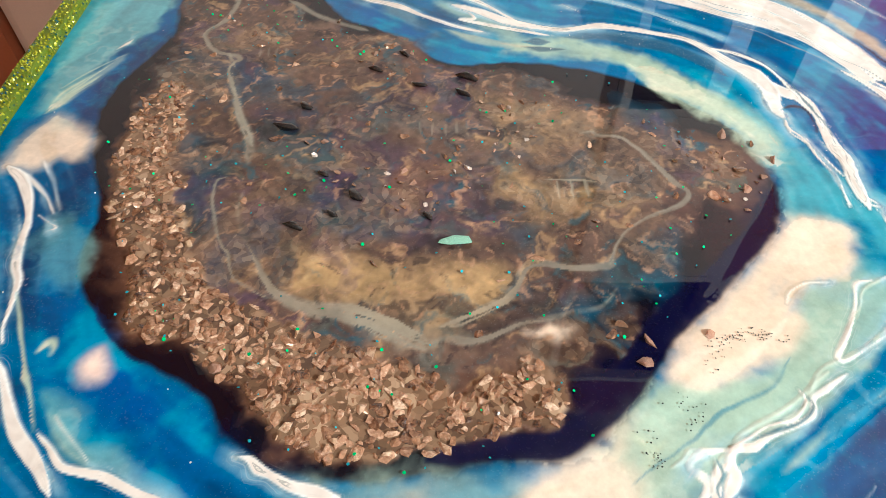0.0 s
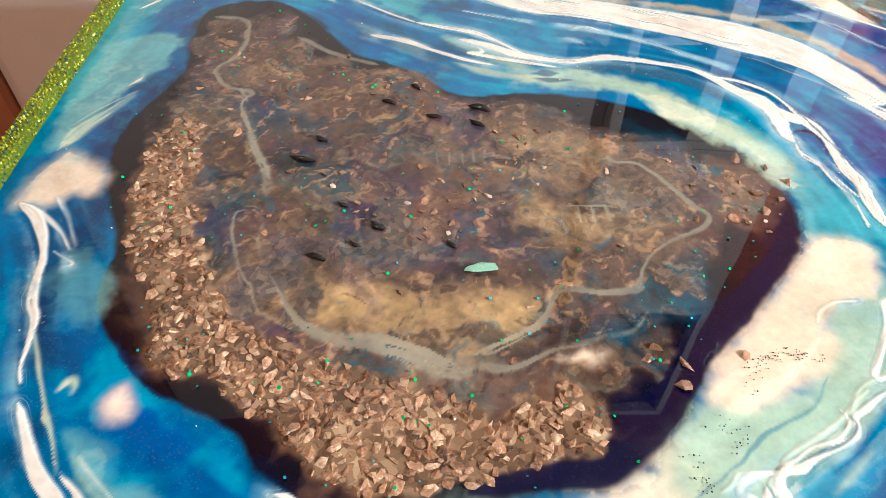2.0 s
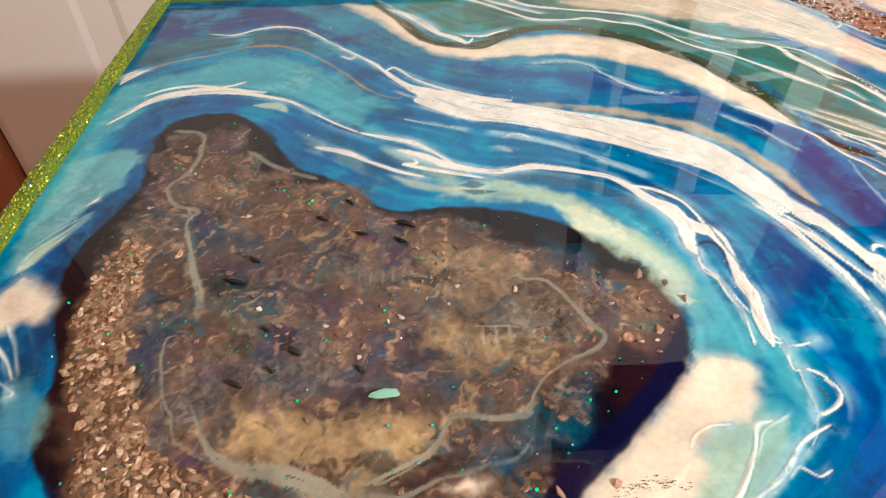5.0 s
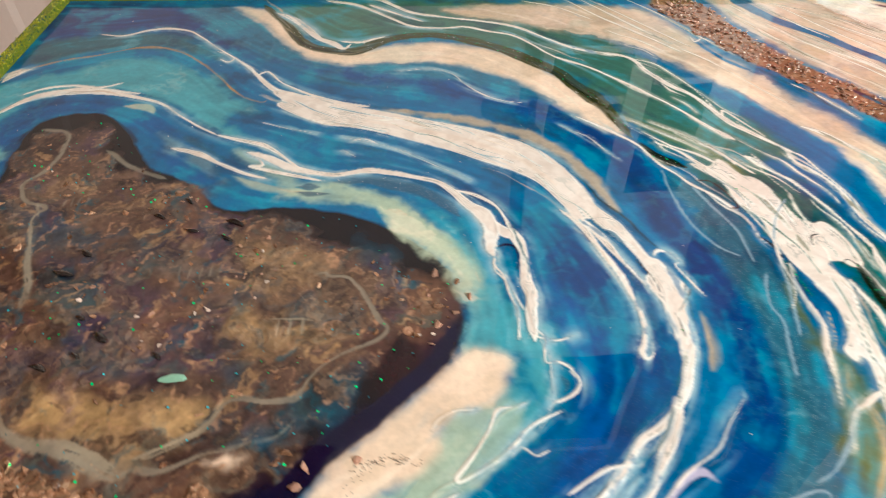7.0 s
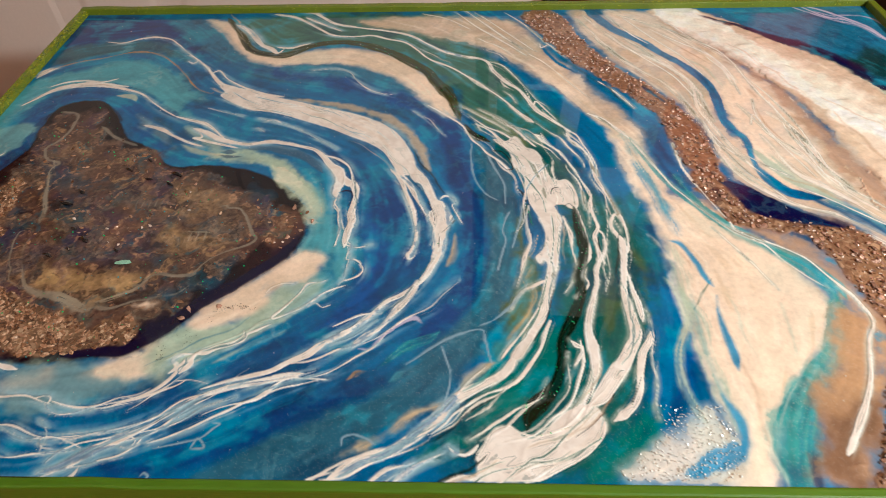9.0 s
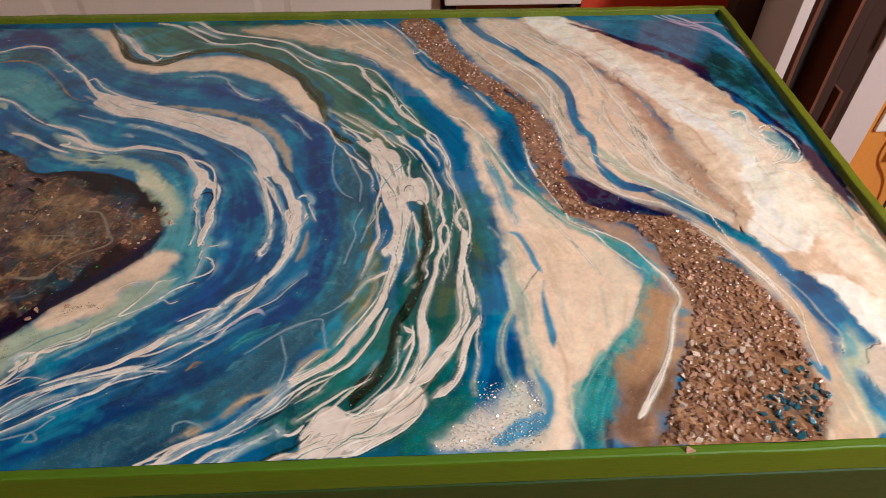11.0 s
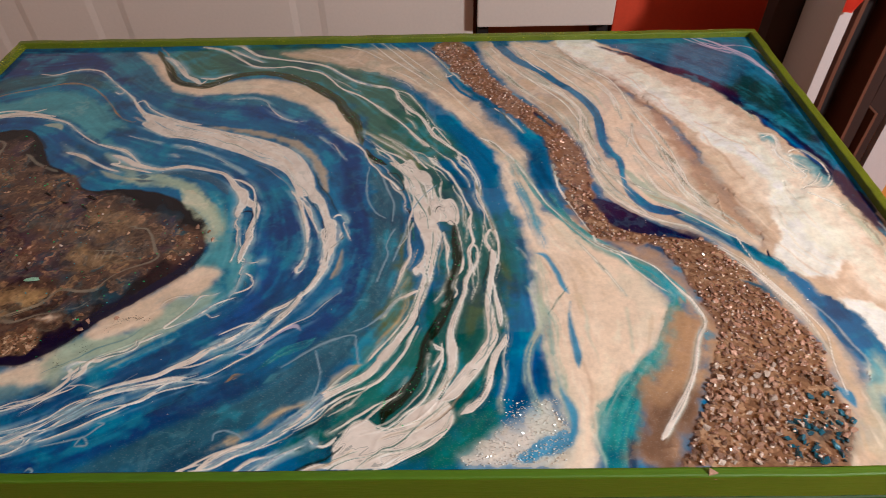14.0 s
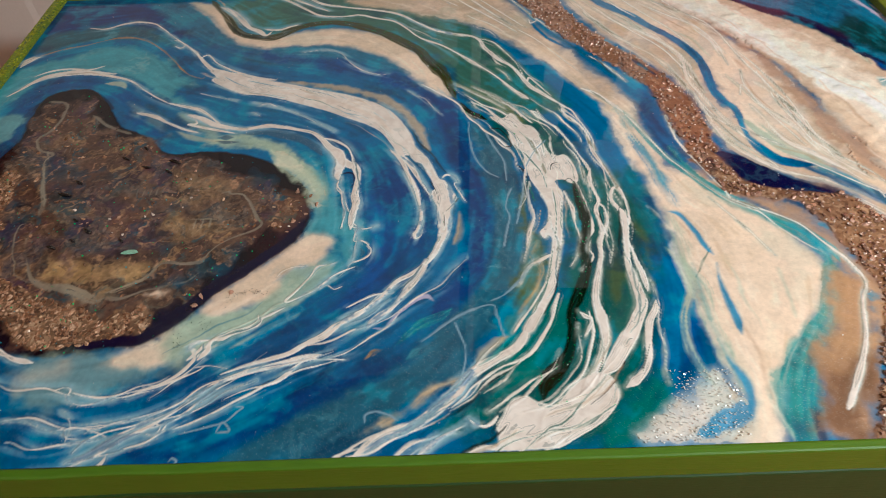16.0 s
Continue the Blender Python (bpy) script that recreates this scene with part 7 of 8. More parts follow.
still = np.isin(KIND, ("core_mottle", "core_vein", "core_mark", "dark_core", "stone_bed", "chip_bed"))
pull = (np.where(still, 0.04, np.where(np.isin(KIND, ("white_vein", "green_vein", "cream_band", "cream_field", "foam_band")), 0.08, 0.55)) * np.where((GX < 345) & (GY < 300), 0.4, 1.0) * (0.1 * LINES + 1.0 * SWEEP)).astype(np.float32)
px, py = GX - np.sin(LEAN_OF) * pull, GY + np.cos(LEAN_OF) * pull
INK[:] = bilinear(INK, np.interp(px, XS, np.arange(len(XS))), np.interp(py, YS, np.arange(len(YS))))

# tone shifts inside the pigments: marbling of the water, mottling of the core
water = np.isin(KIND, ("blue_band", "teal_band", "green_band")) * ramp((0.36 - INK[..., :3].mean(-1)) * 7)
wx, wy = GX + 4 * DRIFT_X, GY + 4 * DRIFT_Y
marble = 0.75 * cloth(wx, wy, 30, 12, 3) + 0.07 * SWEEP
pale, dark = np.array(lin(70, 164, 186), np.float32), np.array(lin(0, 48, 90), np.float32)
for tone, amount in ((pale, 0.48 * ramp((marble - 0.06) * 2.2)), (dark, 0.45 * ramp((-marble - 0.06) * 2.2)), (pale, 0.10 * ramp((0.6 * LINES + SWEEP - 1.7) * 0.8))):
    amount = (amount * water)[..., None]
    INK[..., :3] = INK[..., :3] * (1 - amount) + tone * amount
cx, cy = GX + 5 * DRIFT_X, GY + 5 * DRIFT_Y
for k, (r, g, bl, size, cut, most) in enumerate(((134, 114, 98, 34, 0.08, 0.6), (64, 52, 84, 28, 0.06, 0.7), (14, 66, 88, 26, 0.04, 0.75), (70, 92, 92, 16, 0.16, 0.6), (32, 24, 32, 14, 0.12, 0.8), (186, 156, 120, 9, 0.22, 0.65), (10, 84, 100, 9, 0.24, 0.75), (172, 140, 116, 5, 0.22, 0.8), (24, 18, 30, 5, 0.26, 0.8))):
    amount = (most * ramp((cloth(cx, cy, size, 60 + k, 5) - cut) * 2.5) * core * 0.75)[..., None]
    INK[..., :3] = INK[..., :3] * (1 - amount) + np.array(lin(r, g, bl), np.float32) * amount
# lacing: foam cells opening in the pale water
lx2, ly2 = GX + 2.2 * DRIFT_X, GY + 2.2 * DRIFT_Y
ridge = 1 - np.abs(cloth(lx2, ly2, 15, 71, 4)) * 1.6
lacy = ramp((ridge - 0.72) * 4.0) * ramp(0.4 + 1.9 * cloth(GX, GY, 38, 72, 3))
light = INK[..., :3].mean(-1)
pale_water = np.isin(KIND, ("teal_band", "cream_band")) * ramp((light - 0.10) * 6)
blue_water = np.isin(KIND, ("blue_band", "teal_band")) * ramp((0.30 - light) * 6)
for tone, amount in ((np.array(lin(238, 232, 218), np.float32), 0.10 * lacy * pale_water), (np.array(lin(150, 205, 215), np.float32), 0.08 * lacy * blue_water)):
    amount = amount[..., None]
    INK[..., :3] = INK[..., :3] * (1 - amount) + tone * amount
creamy = np.isin(KIND, ("cream_band", "cream_field", "foam_band"))
swirl = cloth(GX + 7 * SLOW_X + 2.0 * DRIFT_X, GY + 7 * SLOW_Y + 2.0 * DRIFT_Y, 46, 81, 3) + 0.015 * SWEEP
for tone, amount in ((np.array(lin(242, 226, 206), np.float32), 0.35 * ramp((swirl - 0.06) * 3)), (np.array(lin(196, 180, 152), np.float32), 0.28 * ramp((-swirl - 0.08) * 3)),
                     (np.array(lin(150, 190, 176), np.float32), 0.15 * ramp((cloth(wx, wy, 40, 83, 2) - 0.25) * 3)), (np.array(lin(244, 232, 216), np.float32), 0.30 * ramp((SWEEP - 0.9) * 0.9)), (np.array(lin(206, 182, 152), np.float32), 0.35 * ramp((-SWEEP - 0.9) * 0.9))):
    amount = (amount * creamy * np.where(KIND == "foam_band", 0.5, 1.0))[..., None]
    INK[..., :3] = INK[..., :3] * (1 - amount) + tone * amount
shift = np.where(core, np.clip(1 + 0.34 * FEATHER + 0.22 * GRAIN, 0.35, 1.8), np.clip(1 + np.where(creamy, 0.05, 0.10) * BLOTCH + np.where(creamy, 0.0, 0.05) * SWEEP, 0.6, 1.4))
white = KIND == "white_vein"
shift = np.where(white, 1 - 0.0 * LINES - 0.16 * ramp((SWEEP - 0.6) * 0.9), shift)
INK[..., :3] *= shift[..., None]
tint = np.clip(INK[..., :3], 0, 1)
rich = (1.0 + 0.10 * ~np.isin(KIND, ("cream_band", "cream_field", "foam_band", "white_vein")))[..., None]
grey = tint.mean(-1, keepdims=True)
tint = np.clip(grey + (tint - grey) * rich, 0.001, 1)
INK[..., :3] = np.clip(1.06 * tint ** 1.2, 0, 0.82) * np.where(still, 1.2, 1.0)[..., None]
# milky washes drawn out beside the threads, and strands parting the whites along the flow
GAP = 0.15 * LINES + 1.0 * SWEEP
HOOK = (GX < 450) & (GY > 280)
CALM = (GX < 200) & (GY < 330)
SOLID = (GX > 440) & (GY < 160) & (GX + 0.9 * GY > 520)
outer = ~KIND_AT & (MILK < 0.3) & (KIND != "foam_band")
near = ramp((MILK + 4.2) / 4.4) ** 1.4 * outer
far = ramp((MILK + 8.5) / 8.5) * outer
blue_side = (GX < 470).astype(np.float32)
for tone, amount in ((lin(176, 202, 214), blue_side * near * 0.75 * ramp(0.30 + 0.42 * GAP)), (lin(196, 204, 190), (1 - blue_side) * near * 0.6 * ramp(0.25 + 0.42 * GAP)), (lin(150, 196, 214), blue_side * far * 0.5 * ramp(0.15 + 0.55 * GAP)), (lin(206, 214, 216), near * 0.75 * ramp((0.9 * LINES + 0.3 * SWEEP - 1.1) * 1.4))):
    amount = amount.astype(np.float32)[..., None]
    INK[..., :3] = INK[..., :3] * (1 - amount) + np.array(tone, np.float32) * 0.8 * amount
split = ramp((GAP - 0.75) * 1.3) * (MILK > 0.2) * ~KIND_AT * (KIND != "foam_band") * np.where(SOLID, 0.0, np.where(HOOK, 0.35, 1.0))
for tone, side in ((lin(96, 138, 172), blue_side), (lin(128, 126, 104), 1 - blue_side)):
    amount = (0.75 * split * side).astype(np.float32)[..., None]
    INK[..., :3] = INK[..., :3] * (1 - amount) + np.array(tone, np.float32) * amount
MILK = np.where(np.isin(KIND, ("foam_band", "stone_bed")), MILK, np.minimum(MILK, np.where(SOLID, 9.0, np.where(HOOK | CALM, 2.2, 1.25) - 1.05 * GAP)) + np.clip(0.12 * LINES, -0.25, 0.25) * (MILK > -1.2) * ~SOLID * ~CALM)
foam = KIND == "foam_band"
RAISE += np.where(foam, 0.8 * ramp(0.5 + 1.2 * cloth(GX, GY, 16, 21, 2)) + 0.28 * cloth(GX, GY, 8, 22, 2), 0) + 0.05 * cloth(GX, GY, 30, 23, 2)
EDGE = np.minimum.reduce([GX, WIDE * 1000 - GX, GY, DEEP * 1000 - GY])
RAISE *= np.clip(EDGE / 8, 0, 1)

GRAVEL = np.zeros(GX.shape, np.float32)
GRAVEL[KIND == "chip_bed"] = 0.85
GRAVEL[KIND == "stone_bed"] = np.where(GY < 280, 0.7, 0.45)[KIND == "stone_bed"]
GRAVEL[core & (cloth(cx, cy, 24, 91, 4) > 0.24)] = 0.3
for _ in range(3):
    GRAVEL[1:-1, 1:-1] = (GRAVEL[1:-1, 1:-1] * 2 + GRAVEL[:-2, 1:-1] + GRAVEL[2:, 1:-1] + GRAVEL[1:-1, :-2] + GRAVEL[1:-1, 2:]) / 6

# ---- the table ----
table = thing("coffee_table", "coffee table with glossy blue and white geode resin top, green-taped edges", "table", at=(0, 0, FLOOR_Z))
UP = Matrix.Translation((0, 0, -FLOOR_Z))
LABELS = {
    "blue_band": "deep blue translucent resin", "teal_band": "pearly teal resin", "white_vein": "opaque white resin threads", "cream_band": "cream resin", "dark_core": "near-black plum geode core",
    "core_mottle": "mottled brown and teal core", "core_vein": "milky veins", "chip_bed": "amber-brown bed of glassy chips", "core_mark": "faint pale marks", "gold_line": "fine gold line", "glitter_band": "silver-blue glitter", "sand_band": "sand-coloured pearl resin",
    "green_band": "sea-green resin", "green_vein": "dark green glitter vein", "cream_field": "wide cream field", "stone_bed": "brown bed of the stones", "foam_band": "lumpy white foam crest",
}


def islands(zone):
    """Connected pieces of every pool, crumbs given to the pool beside them: piece of each cell, zone of each piece."""
    for last in (False, False, True):
        root, runs, above = [], [], []

        def find(k):
            while root[k] != k:
                root[k] = root[root[k]]
                k = root[k]
            return k

        for j, row in enumerate(zone):
            cuts = np.concatenate([[0], np.flatnonzero(np.diff(row)) + 1, [len(row)]]).tolist()
            here, p = [], 0
            for u, v in zip(cuts, cuts[1:]):
                me = len(root)
                root.append(me)
                runs.append((j, u, v))
                while p < len(above) and above[p][1] <= u:
                    p += 1
                q = p
                while q < len(above) and above[q][0] < v:
                    if above[q][3] == row[u]:
                        root[find(me)] = find(above[q][2])
                    q += 1
                here.append((u, v, me, row[u]))
            above = here
        tops = [find(k) for k in range(len(root))]
        size = [0] * len(root)
        for (j, u, v), top in zip(runs, tops):
            size[top] += v - u
        if not last:
            for (j, u, v), top in zip(runs, tops):
                if size[top] < 260:
                    zone[j, u:v] = zone[j, u - 1] if u else zone[j, v] if v < zone.shape[1] else zone[j - 1, u]
    number, kinds = {}, []
    piece = np.zeros_like(zone)
    for (j, u, v), top in zip(runs, tops):
        if top not in number:
            number[top] = len(kinds)
            kinds.append(zone[j, u])
        piece[j, u:v] = number[top]
    return piece, kinds


def poured_sheets():
    ny, nx = GX.shape
    cell = np.arange((ny - 1) * (nx - 1)).reshape(ny - 1, nx - 1)
    corner = np.arange(ny * nx).reshape(ny, nx)
    quads = np.stack([corner[:-1, :-1], corner[:-1, 1:], corner[1:, 1:], corner[1:, :-1]], -1).reshape(-1, 4)
    pieces, kinds = islands(ZONE[:-1, :-1].copy())
    owner = pieces.reshape(-1)
    place = np.stack([GX / 1000, GY / 1000, RAISE / 1000], -1).reshape(-1, 3).astype(np.float32)
    ink, milk = INK.reshape(-1, 4), np.clip(MILK, -4, 4).reshape(-1)
    slope_y, slope_x = np.gradient(RAISE, YS, XS)
    up = np.stack([-slope_x, -slope_y, np.ones_like(slope_x)], -1).reshape(-1, 3)
    up /= np.linalg.norm(up, axis=1, keepdims=True)
    order = np.argsort(owner, kind="stable")
    starts = np.searchsorted(owner[order], np.arange(len(kinds) + 1))
    for z, name in enumerate(ZONES[k] for k in kinds):
        mine = quads[order[starts[z]:starts[z + 1]]]
        if not len(mine):
            continue
        used, index = np.unique(mine, return_inverse=True)
        me = bpy.data.meshes.new(name)
        me.vertices.add(len(used))
        me.vertices.foreach_set("co", place[used].ravel())
        me.loops.add(index.size)
        me.loops.foreach_set("vertex_index", index.ravel().astype(np.int32))
        me.polygons.add(len(mine))
        me.polygons.foreach_set("loop_start", (np.arange(len(mine)) * 4).astype(np.int32))
        me.polygons.foreach_set("use_smooth", np.ones(len(mine), bool))
        me.update(calc_edges=True)
        layer = me.color_attributes.new("pigment", "FLOAT_COLOR", "POINT")
        layer.data.foreach_set("color", ink[used].ravel())
        inside = me.attributes.new("milk", "FLOAT", "POINT")
        inside.data.foreach_set("value", milk[used])
        beds = me.attributes.new("gravel", "FLOAT", "POINT")
        beds.data.foreach_set("value", GRAVEL.reshape(-1)[used])
        me.normals_split_custom_set_from_vertices(up[used])
        me.materials.append(RESIN)
        ob = new(name, me)
        ob.parent, ob.matrix_parent_inverse = table, UP
        tagged(ob, LABELS.get(name, ""))


poured_sheets()


def table_part(name, bm, mat, label="", smooth=False):
    ob = part(name, bm, mat, table, label, smooth)
    ob.matrix_parent_inverse = UP
    return ob


RIM_H, RIM_W = 0.0075, 0.009
table_part("top_board", box(-0.002, WIDE + 0.002, -0.002, DEEP + 0.002, -0.040, -0.0025), WOOD_UNDER, "dark board under the pour")


def rim_bar(x0, x1, y0, y1, z0, z1, seed):
    """A strip of folded tape along the edge, a little uneven."""
    bm = bmesh.new()
    box(x0, x1, y0, y1, z0, z1, 0.0016, bm)
    long_x = x1 - x0 > y1 - y0
    cuts = [e for e in bm.edges if (abs(e.verts[0].co.x - e.verts[1].co.x) if long_x else abs(e.verts[0].co.y - e.verts[1].co.y)) > 0.2]
    bmesh.ops.subdivide_edges(bm, edges=cuts, cuts=60)
    for v in bm.verts:
        s = v.co.x if long_x else v.co.y
        wob = noise.noise(Vector((s * 22, seed, 0))) * 0.0009 + noise.noise(Vector((s * 90, seed, 4))) * 0.0004
        v.co.z += wob if v.co.z > 0 else 0
        if long_x:
            v.co.y += wob * 0.6
        else:
            v.co.x += wob * 0.6
    return bm


table_part("back_tape", rim_bar(-RIM_W, WIDE + RIM_W, DEEP, DEEP + RIM_W, -0.035, RIM_H, 1), RIM, "green tape folded up behind the resin")
table_part("left_tape", rim_bar(-RIM_W, 0, -0.004, DEEP - 0.0002, -0.035, RIM_H * 0.9, 2), RIM, "green tape with glitter stuck to it")
table_part("right_tape", rim_bar(WIDE, WIDE + RIM_W, -0.004, DEEP - 0.0002, -0.035, RIM_H, 3), RIM, "green tape with drips")
table_part("front_tape", rim_bar(-RIM_W, WIDE - 0.028, -0.007, -0.0002, -0.028, 0.0012, 4), TAPE, "smooth green tape down the front edge")
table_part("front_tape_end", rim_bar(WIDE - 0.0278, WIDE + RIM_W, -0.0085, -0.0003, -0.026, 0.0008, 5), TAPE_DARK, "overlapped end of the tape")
# dark slab put where shade falls under the edge
table_part("apron", box(0.004, WIDE - 0.004, 0.004, DEEP - 0.004, -0.049, -0.0405), DARK, "dark slab standing in for the shadow gap under the edge")
table_part("lower_tape", rim_bar(-0.006, WIDE + 0.006, -0.0055, -0.0021, -0.115, -0.034, 6), TAPE_DARK, "second band of green tape on the apron, shade put into its colour")
for px in (0.03, WIDE - 0.09):
    for py in (0.03, DEEP - 0.09):
        table_part("leg", box(px, px + 0.06, py, py + 0.06, FLOOR_Z, -0.0495, 0.004), WOOD_UNDER)

# ---- room ----
solid("floor", box(-3, 4, -3.2, 1.2, FLOOR_Z - 0.1, FLOOR_Z), FLOOR_MAT, "brown carpeted floor", "floor", "structure")
solid("ceiling", box(-3, 4, -3.2, 1.2, CEILING_Z, CEILING_Z + 0.1), CEILING_DIM, "unseen ceiling, dimmed to weaken its reflection", "ceiling", "structure")
# Three walls out of view, added so the closed room bounces light
solid("wall_left", box(-3.1, -3, -3.2, 1.2, FLOOR_Z, CEILING_Z), WARM_WALL, "unseen warm white wall, added to bounce light", "wall", "structure")
solid("wall_right", box(4, 4.1, -3.2, 1.2, FLOOR_Z, CEILING_Z), WARM_WALL, "unseen warm white wall, added to bounce light", "wall", "structure")
solid("wall_behind", box(-3.1, 4.1, -3.3, -3.2, FLOOR_Z, CEILING_Z), WARM_WALL, "unseen warm white wall, added to bounce light", "wall", "structure")
solid("wall_back_far", box(-3.0, -0.48, BACK_Y - 0.02, BACK_Y + 0.069, FLOOR_Z, CEILING_Z), BROWN_WALL, "wall browned for shadow and a dim reflection", "wall", "structure")
solid("wall_back", box(-3.0, 1.40, BACK_Y + 0.07, BACK_Y + 0.17, FLOOR_Z, CEILING_Z), BROWN_WALL, "wall behind the door, browned to dim its reflection", "wall", "structure")
solid("wall_nook", box(1.20, 4.0, 0.662, 0.762, FLOOR_Z, CEILING_Z), ORANGE_WALL, "ochre painted wall with a socket", "wall", "structure")
solid("baseboard", box(1.28, 4.0, 0.648, 0.660, FLOOR_Z, FLOOR_Z + 0.10, 0.003), TRIM_PAINT, "white painted baseboard", "baseboard", "structure")

# panelled door
door = thing("door_1", "white panelled interior door, closed, with a brass knob", "door", "structure", at=(0, BACK_Y, FLOOR_Z))


def door_part(name, bm, mat, label=""):
    ob = part(name, bm, mat, door, label)
    ob.matrix_parent_inverse = Matrix.Translation((0, -BACK_Y, -FLOOR_Z))
    return ob


GROOVES = [-0.475, -0.27, -0.225, -0.085, -0.04, 0.285, 0.325, 0.608]
door_part("slab", box(-0.476, 0.606, BACK_Y + 0.0025, BACK_Y + 0.045, FLOOR_Z + 0.012, 1.46), WHITE_PAINT)
for x0, x1 in zip(GROOVES[::2], GROOVES[1::2]):
    bm = bmesh.new()
    back, front = ([bm.verts.new((x, y, z)) for x, z in ((x0 + i, FLOOR_Z + 0.012 + i), (x1 - i, FLOOR_Z + 0.012 + i), (x1 - i, 1.46 - i), (x0 + i, 1.46 - i))] for i, y in ((0.0, BACK_Y + 0.0024), (0.012, BACK_Y)))
    bm.faces.new(front)
    for k in range(4):
        bm.faces.new((back[k], back[(k + 1) % 4], front[(k + 1) % 4], front[k]))
    bmesh.ops.recalc_face_normals(bm, faces=bm.faces[:])
    door_part("panel", bm, WHITE_PAINT)
knob = bmesh.new()
bmesh.ops.create_uvsphere(knob, u_segments=24, v_segments=14, radius=0.027, matrix=Matrix.Translation((0.50, BACK_Y - 0.052, 0.36)) @ Matrix.Diagonal((1, 0.75, 1, 1)))
bmesh.ops.create_cone(knob, cap_ends=True, segments=24, radius1=0.011, radius2=0.011, depth=0.05, matrix=Matrix.Translation((0.50, BACK_Y - 0.022, 0.36)) @ Matrix.Rotation(radians(90), 4, "X"))
bmesh.ops.create_cone(knob, cap_ends=True, segments=24, radius1=0.031, radius2=0.027, depth=0.006, matrix=Matrix.Translation((0.50, BACK_Y - 0.0035, 0.36)) @ Matrix.Rotation(radians(90), 4, "X"))
door_part("knob", knob, BRASS, "polished brass knob")

# white shelf unit with open compartments, standing off the floor
shelf = thing("shelf_unit", "white painted shelf unit with dark open compartments beside the door", "shelf", at=(0.74, BACK_Y, FLOOR_Z))


def shelf_part(name, bm, mat, label=""):
    ob = part(name, bm, mat, shelf, label)
    ob.matrix_parent_inverse = Matrix.Translation((-0.74, -BACK_Y, -FLOOR_Z))
    return ob


shelf_part("drawer_front", box(0.614, 0.858, 0.915, 0.935, -0.128, 0.205, 0.003), WHITE_PAINT)
# everything above 0.52 is unseen, added for its pale and dark reflections
for x0, x1, z0, z1 in ((0.516, 0.862, 0.207, 0.222), (0.536, 0.659, 0.296, 0.312), (0.701, 0.799, 0.262, 0.276), (0.516, 0.862, 0.500, 0.520), (0.516, 0.862, 0.980, 1.000), (0.516, 0.862, 1.440, 1.460)):
    shelf_part("shelf_board", box(x0, x1, 0.917, 0.948, z0, z1, 0.002), WHITE_PAINT)
for x0, x1, z0, z1 in ((0.516, 0.535, 0.2225, 0.4995), (0.660, 0.700, 0.2225, 0.4995), (0.800, 0.862, 0.2225, 0.4995), (0.516, 0.535, 1.0005, 1.4395), (0.843, 0.862, 1.0005, 1.4395)):
    shelf_part("upright", box(x0, x1, 0.918, 0.948, z0, z1, 0.002), WHITE_PAINT)
shelf_part("cupboard_front", box(0.516, 0.862, 0.917, 0.934, 0.5205, 0.9795, 0.003), WHITE_PAINT, "unseen white front, added for its pale reflection")
# dark sheets put where the recess and compartments lie in shade
shelf_part("back_board", box(0.611, 0.860, 1.005, 1.016, -0.10, 0.20), DARK, "dark sheet for the shade under the drawer")
shelf_part("back_board", box(0.516, 0.862, 0.9485, 0.9495, 0.2075, 1.46), DARK, "dark sheet for the shade inside the compartments")
for x0 in (0.616, 0.836):
    shelf_part("foot", box(x0, x0 + 0.02, 0.94, 1.0, FLOOR_Z, -0.10), DARK)

# red panel and the sheets stacked beside it
solid("red_board", box(0.865, 1.150, 0.945, 0.962, FLOOR_Z, 0.62, 0.003), RED, "tall red-orange painted board leaning against the wall", "board")
solid("brown_board", box(1.030, 1.075, 0.70, 0.73, FLOOR_Z, 0.42, 0.002), CARD_DARK, "dark brown board standing on edge", "board")
G = "sheets stacked by the wall"
solid("foam_board", box(1.063, 1.079, 0.600, 0.690, FLOOR_Z, 0.05, 0.001), FOAM_BOARD, "white foam board standing on edge", "board", group=G)
for x, w, y0, mat, z1, lab in ((1.086, 0.006, 0.60, CARD, 0.06, "brown cardboard sheet standing on edge"), (1.100, 0.030, 0.64, DARK, 0.05, "near-black slab between cardboard sheets"),
                               (1.140, 0.005, 0.60, CARD, 0.07, "brown cardboard sheet standing on edge"), (1.152, 0.016, 0.61, CARD_DARK, 0.05, "dark corrugated cardboard sheet standing on edge"),
                               (1.172, 0.005, 0.60, CARD, -0.12, "torn brown cardboard sheet standing on edge"), (1.186, 0.030, 0.635, CARD_DARK, 0.05, "dark corrugated cardboard sheet standing on edge")):
    bm = box(x, x + w, y0, 0.70, FLOOR_Z, z1, 0.001)
    bmesh.ops.subdivide_edges(bm, edges=[e for e in bm.edges if abs(e.verts[0].co.z - e.verts[1].co.z) > 0.3], cuts=14)
    for v in bm.verts:
        v.co.x += 0.003 * noise.noise(Vector((x * 40, v.co.y * 8, v.co.z * 6)))
    solid("cardboard_sheet", bm, mat, lab, "cardboard", group=G)
bm = box(1.222, 1.276, 0.632, 0.644, FLOOR_Z, 0.06, 0.001)
solid("foam_board", bm, FOAM_BOARD, "wide white foam board leaning by the ochre wall", "board", group=G)


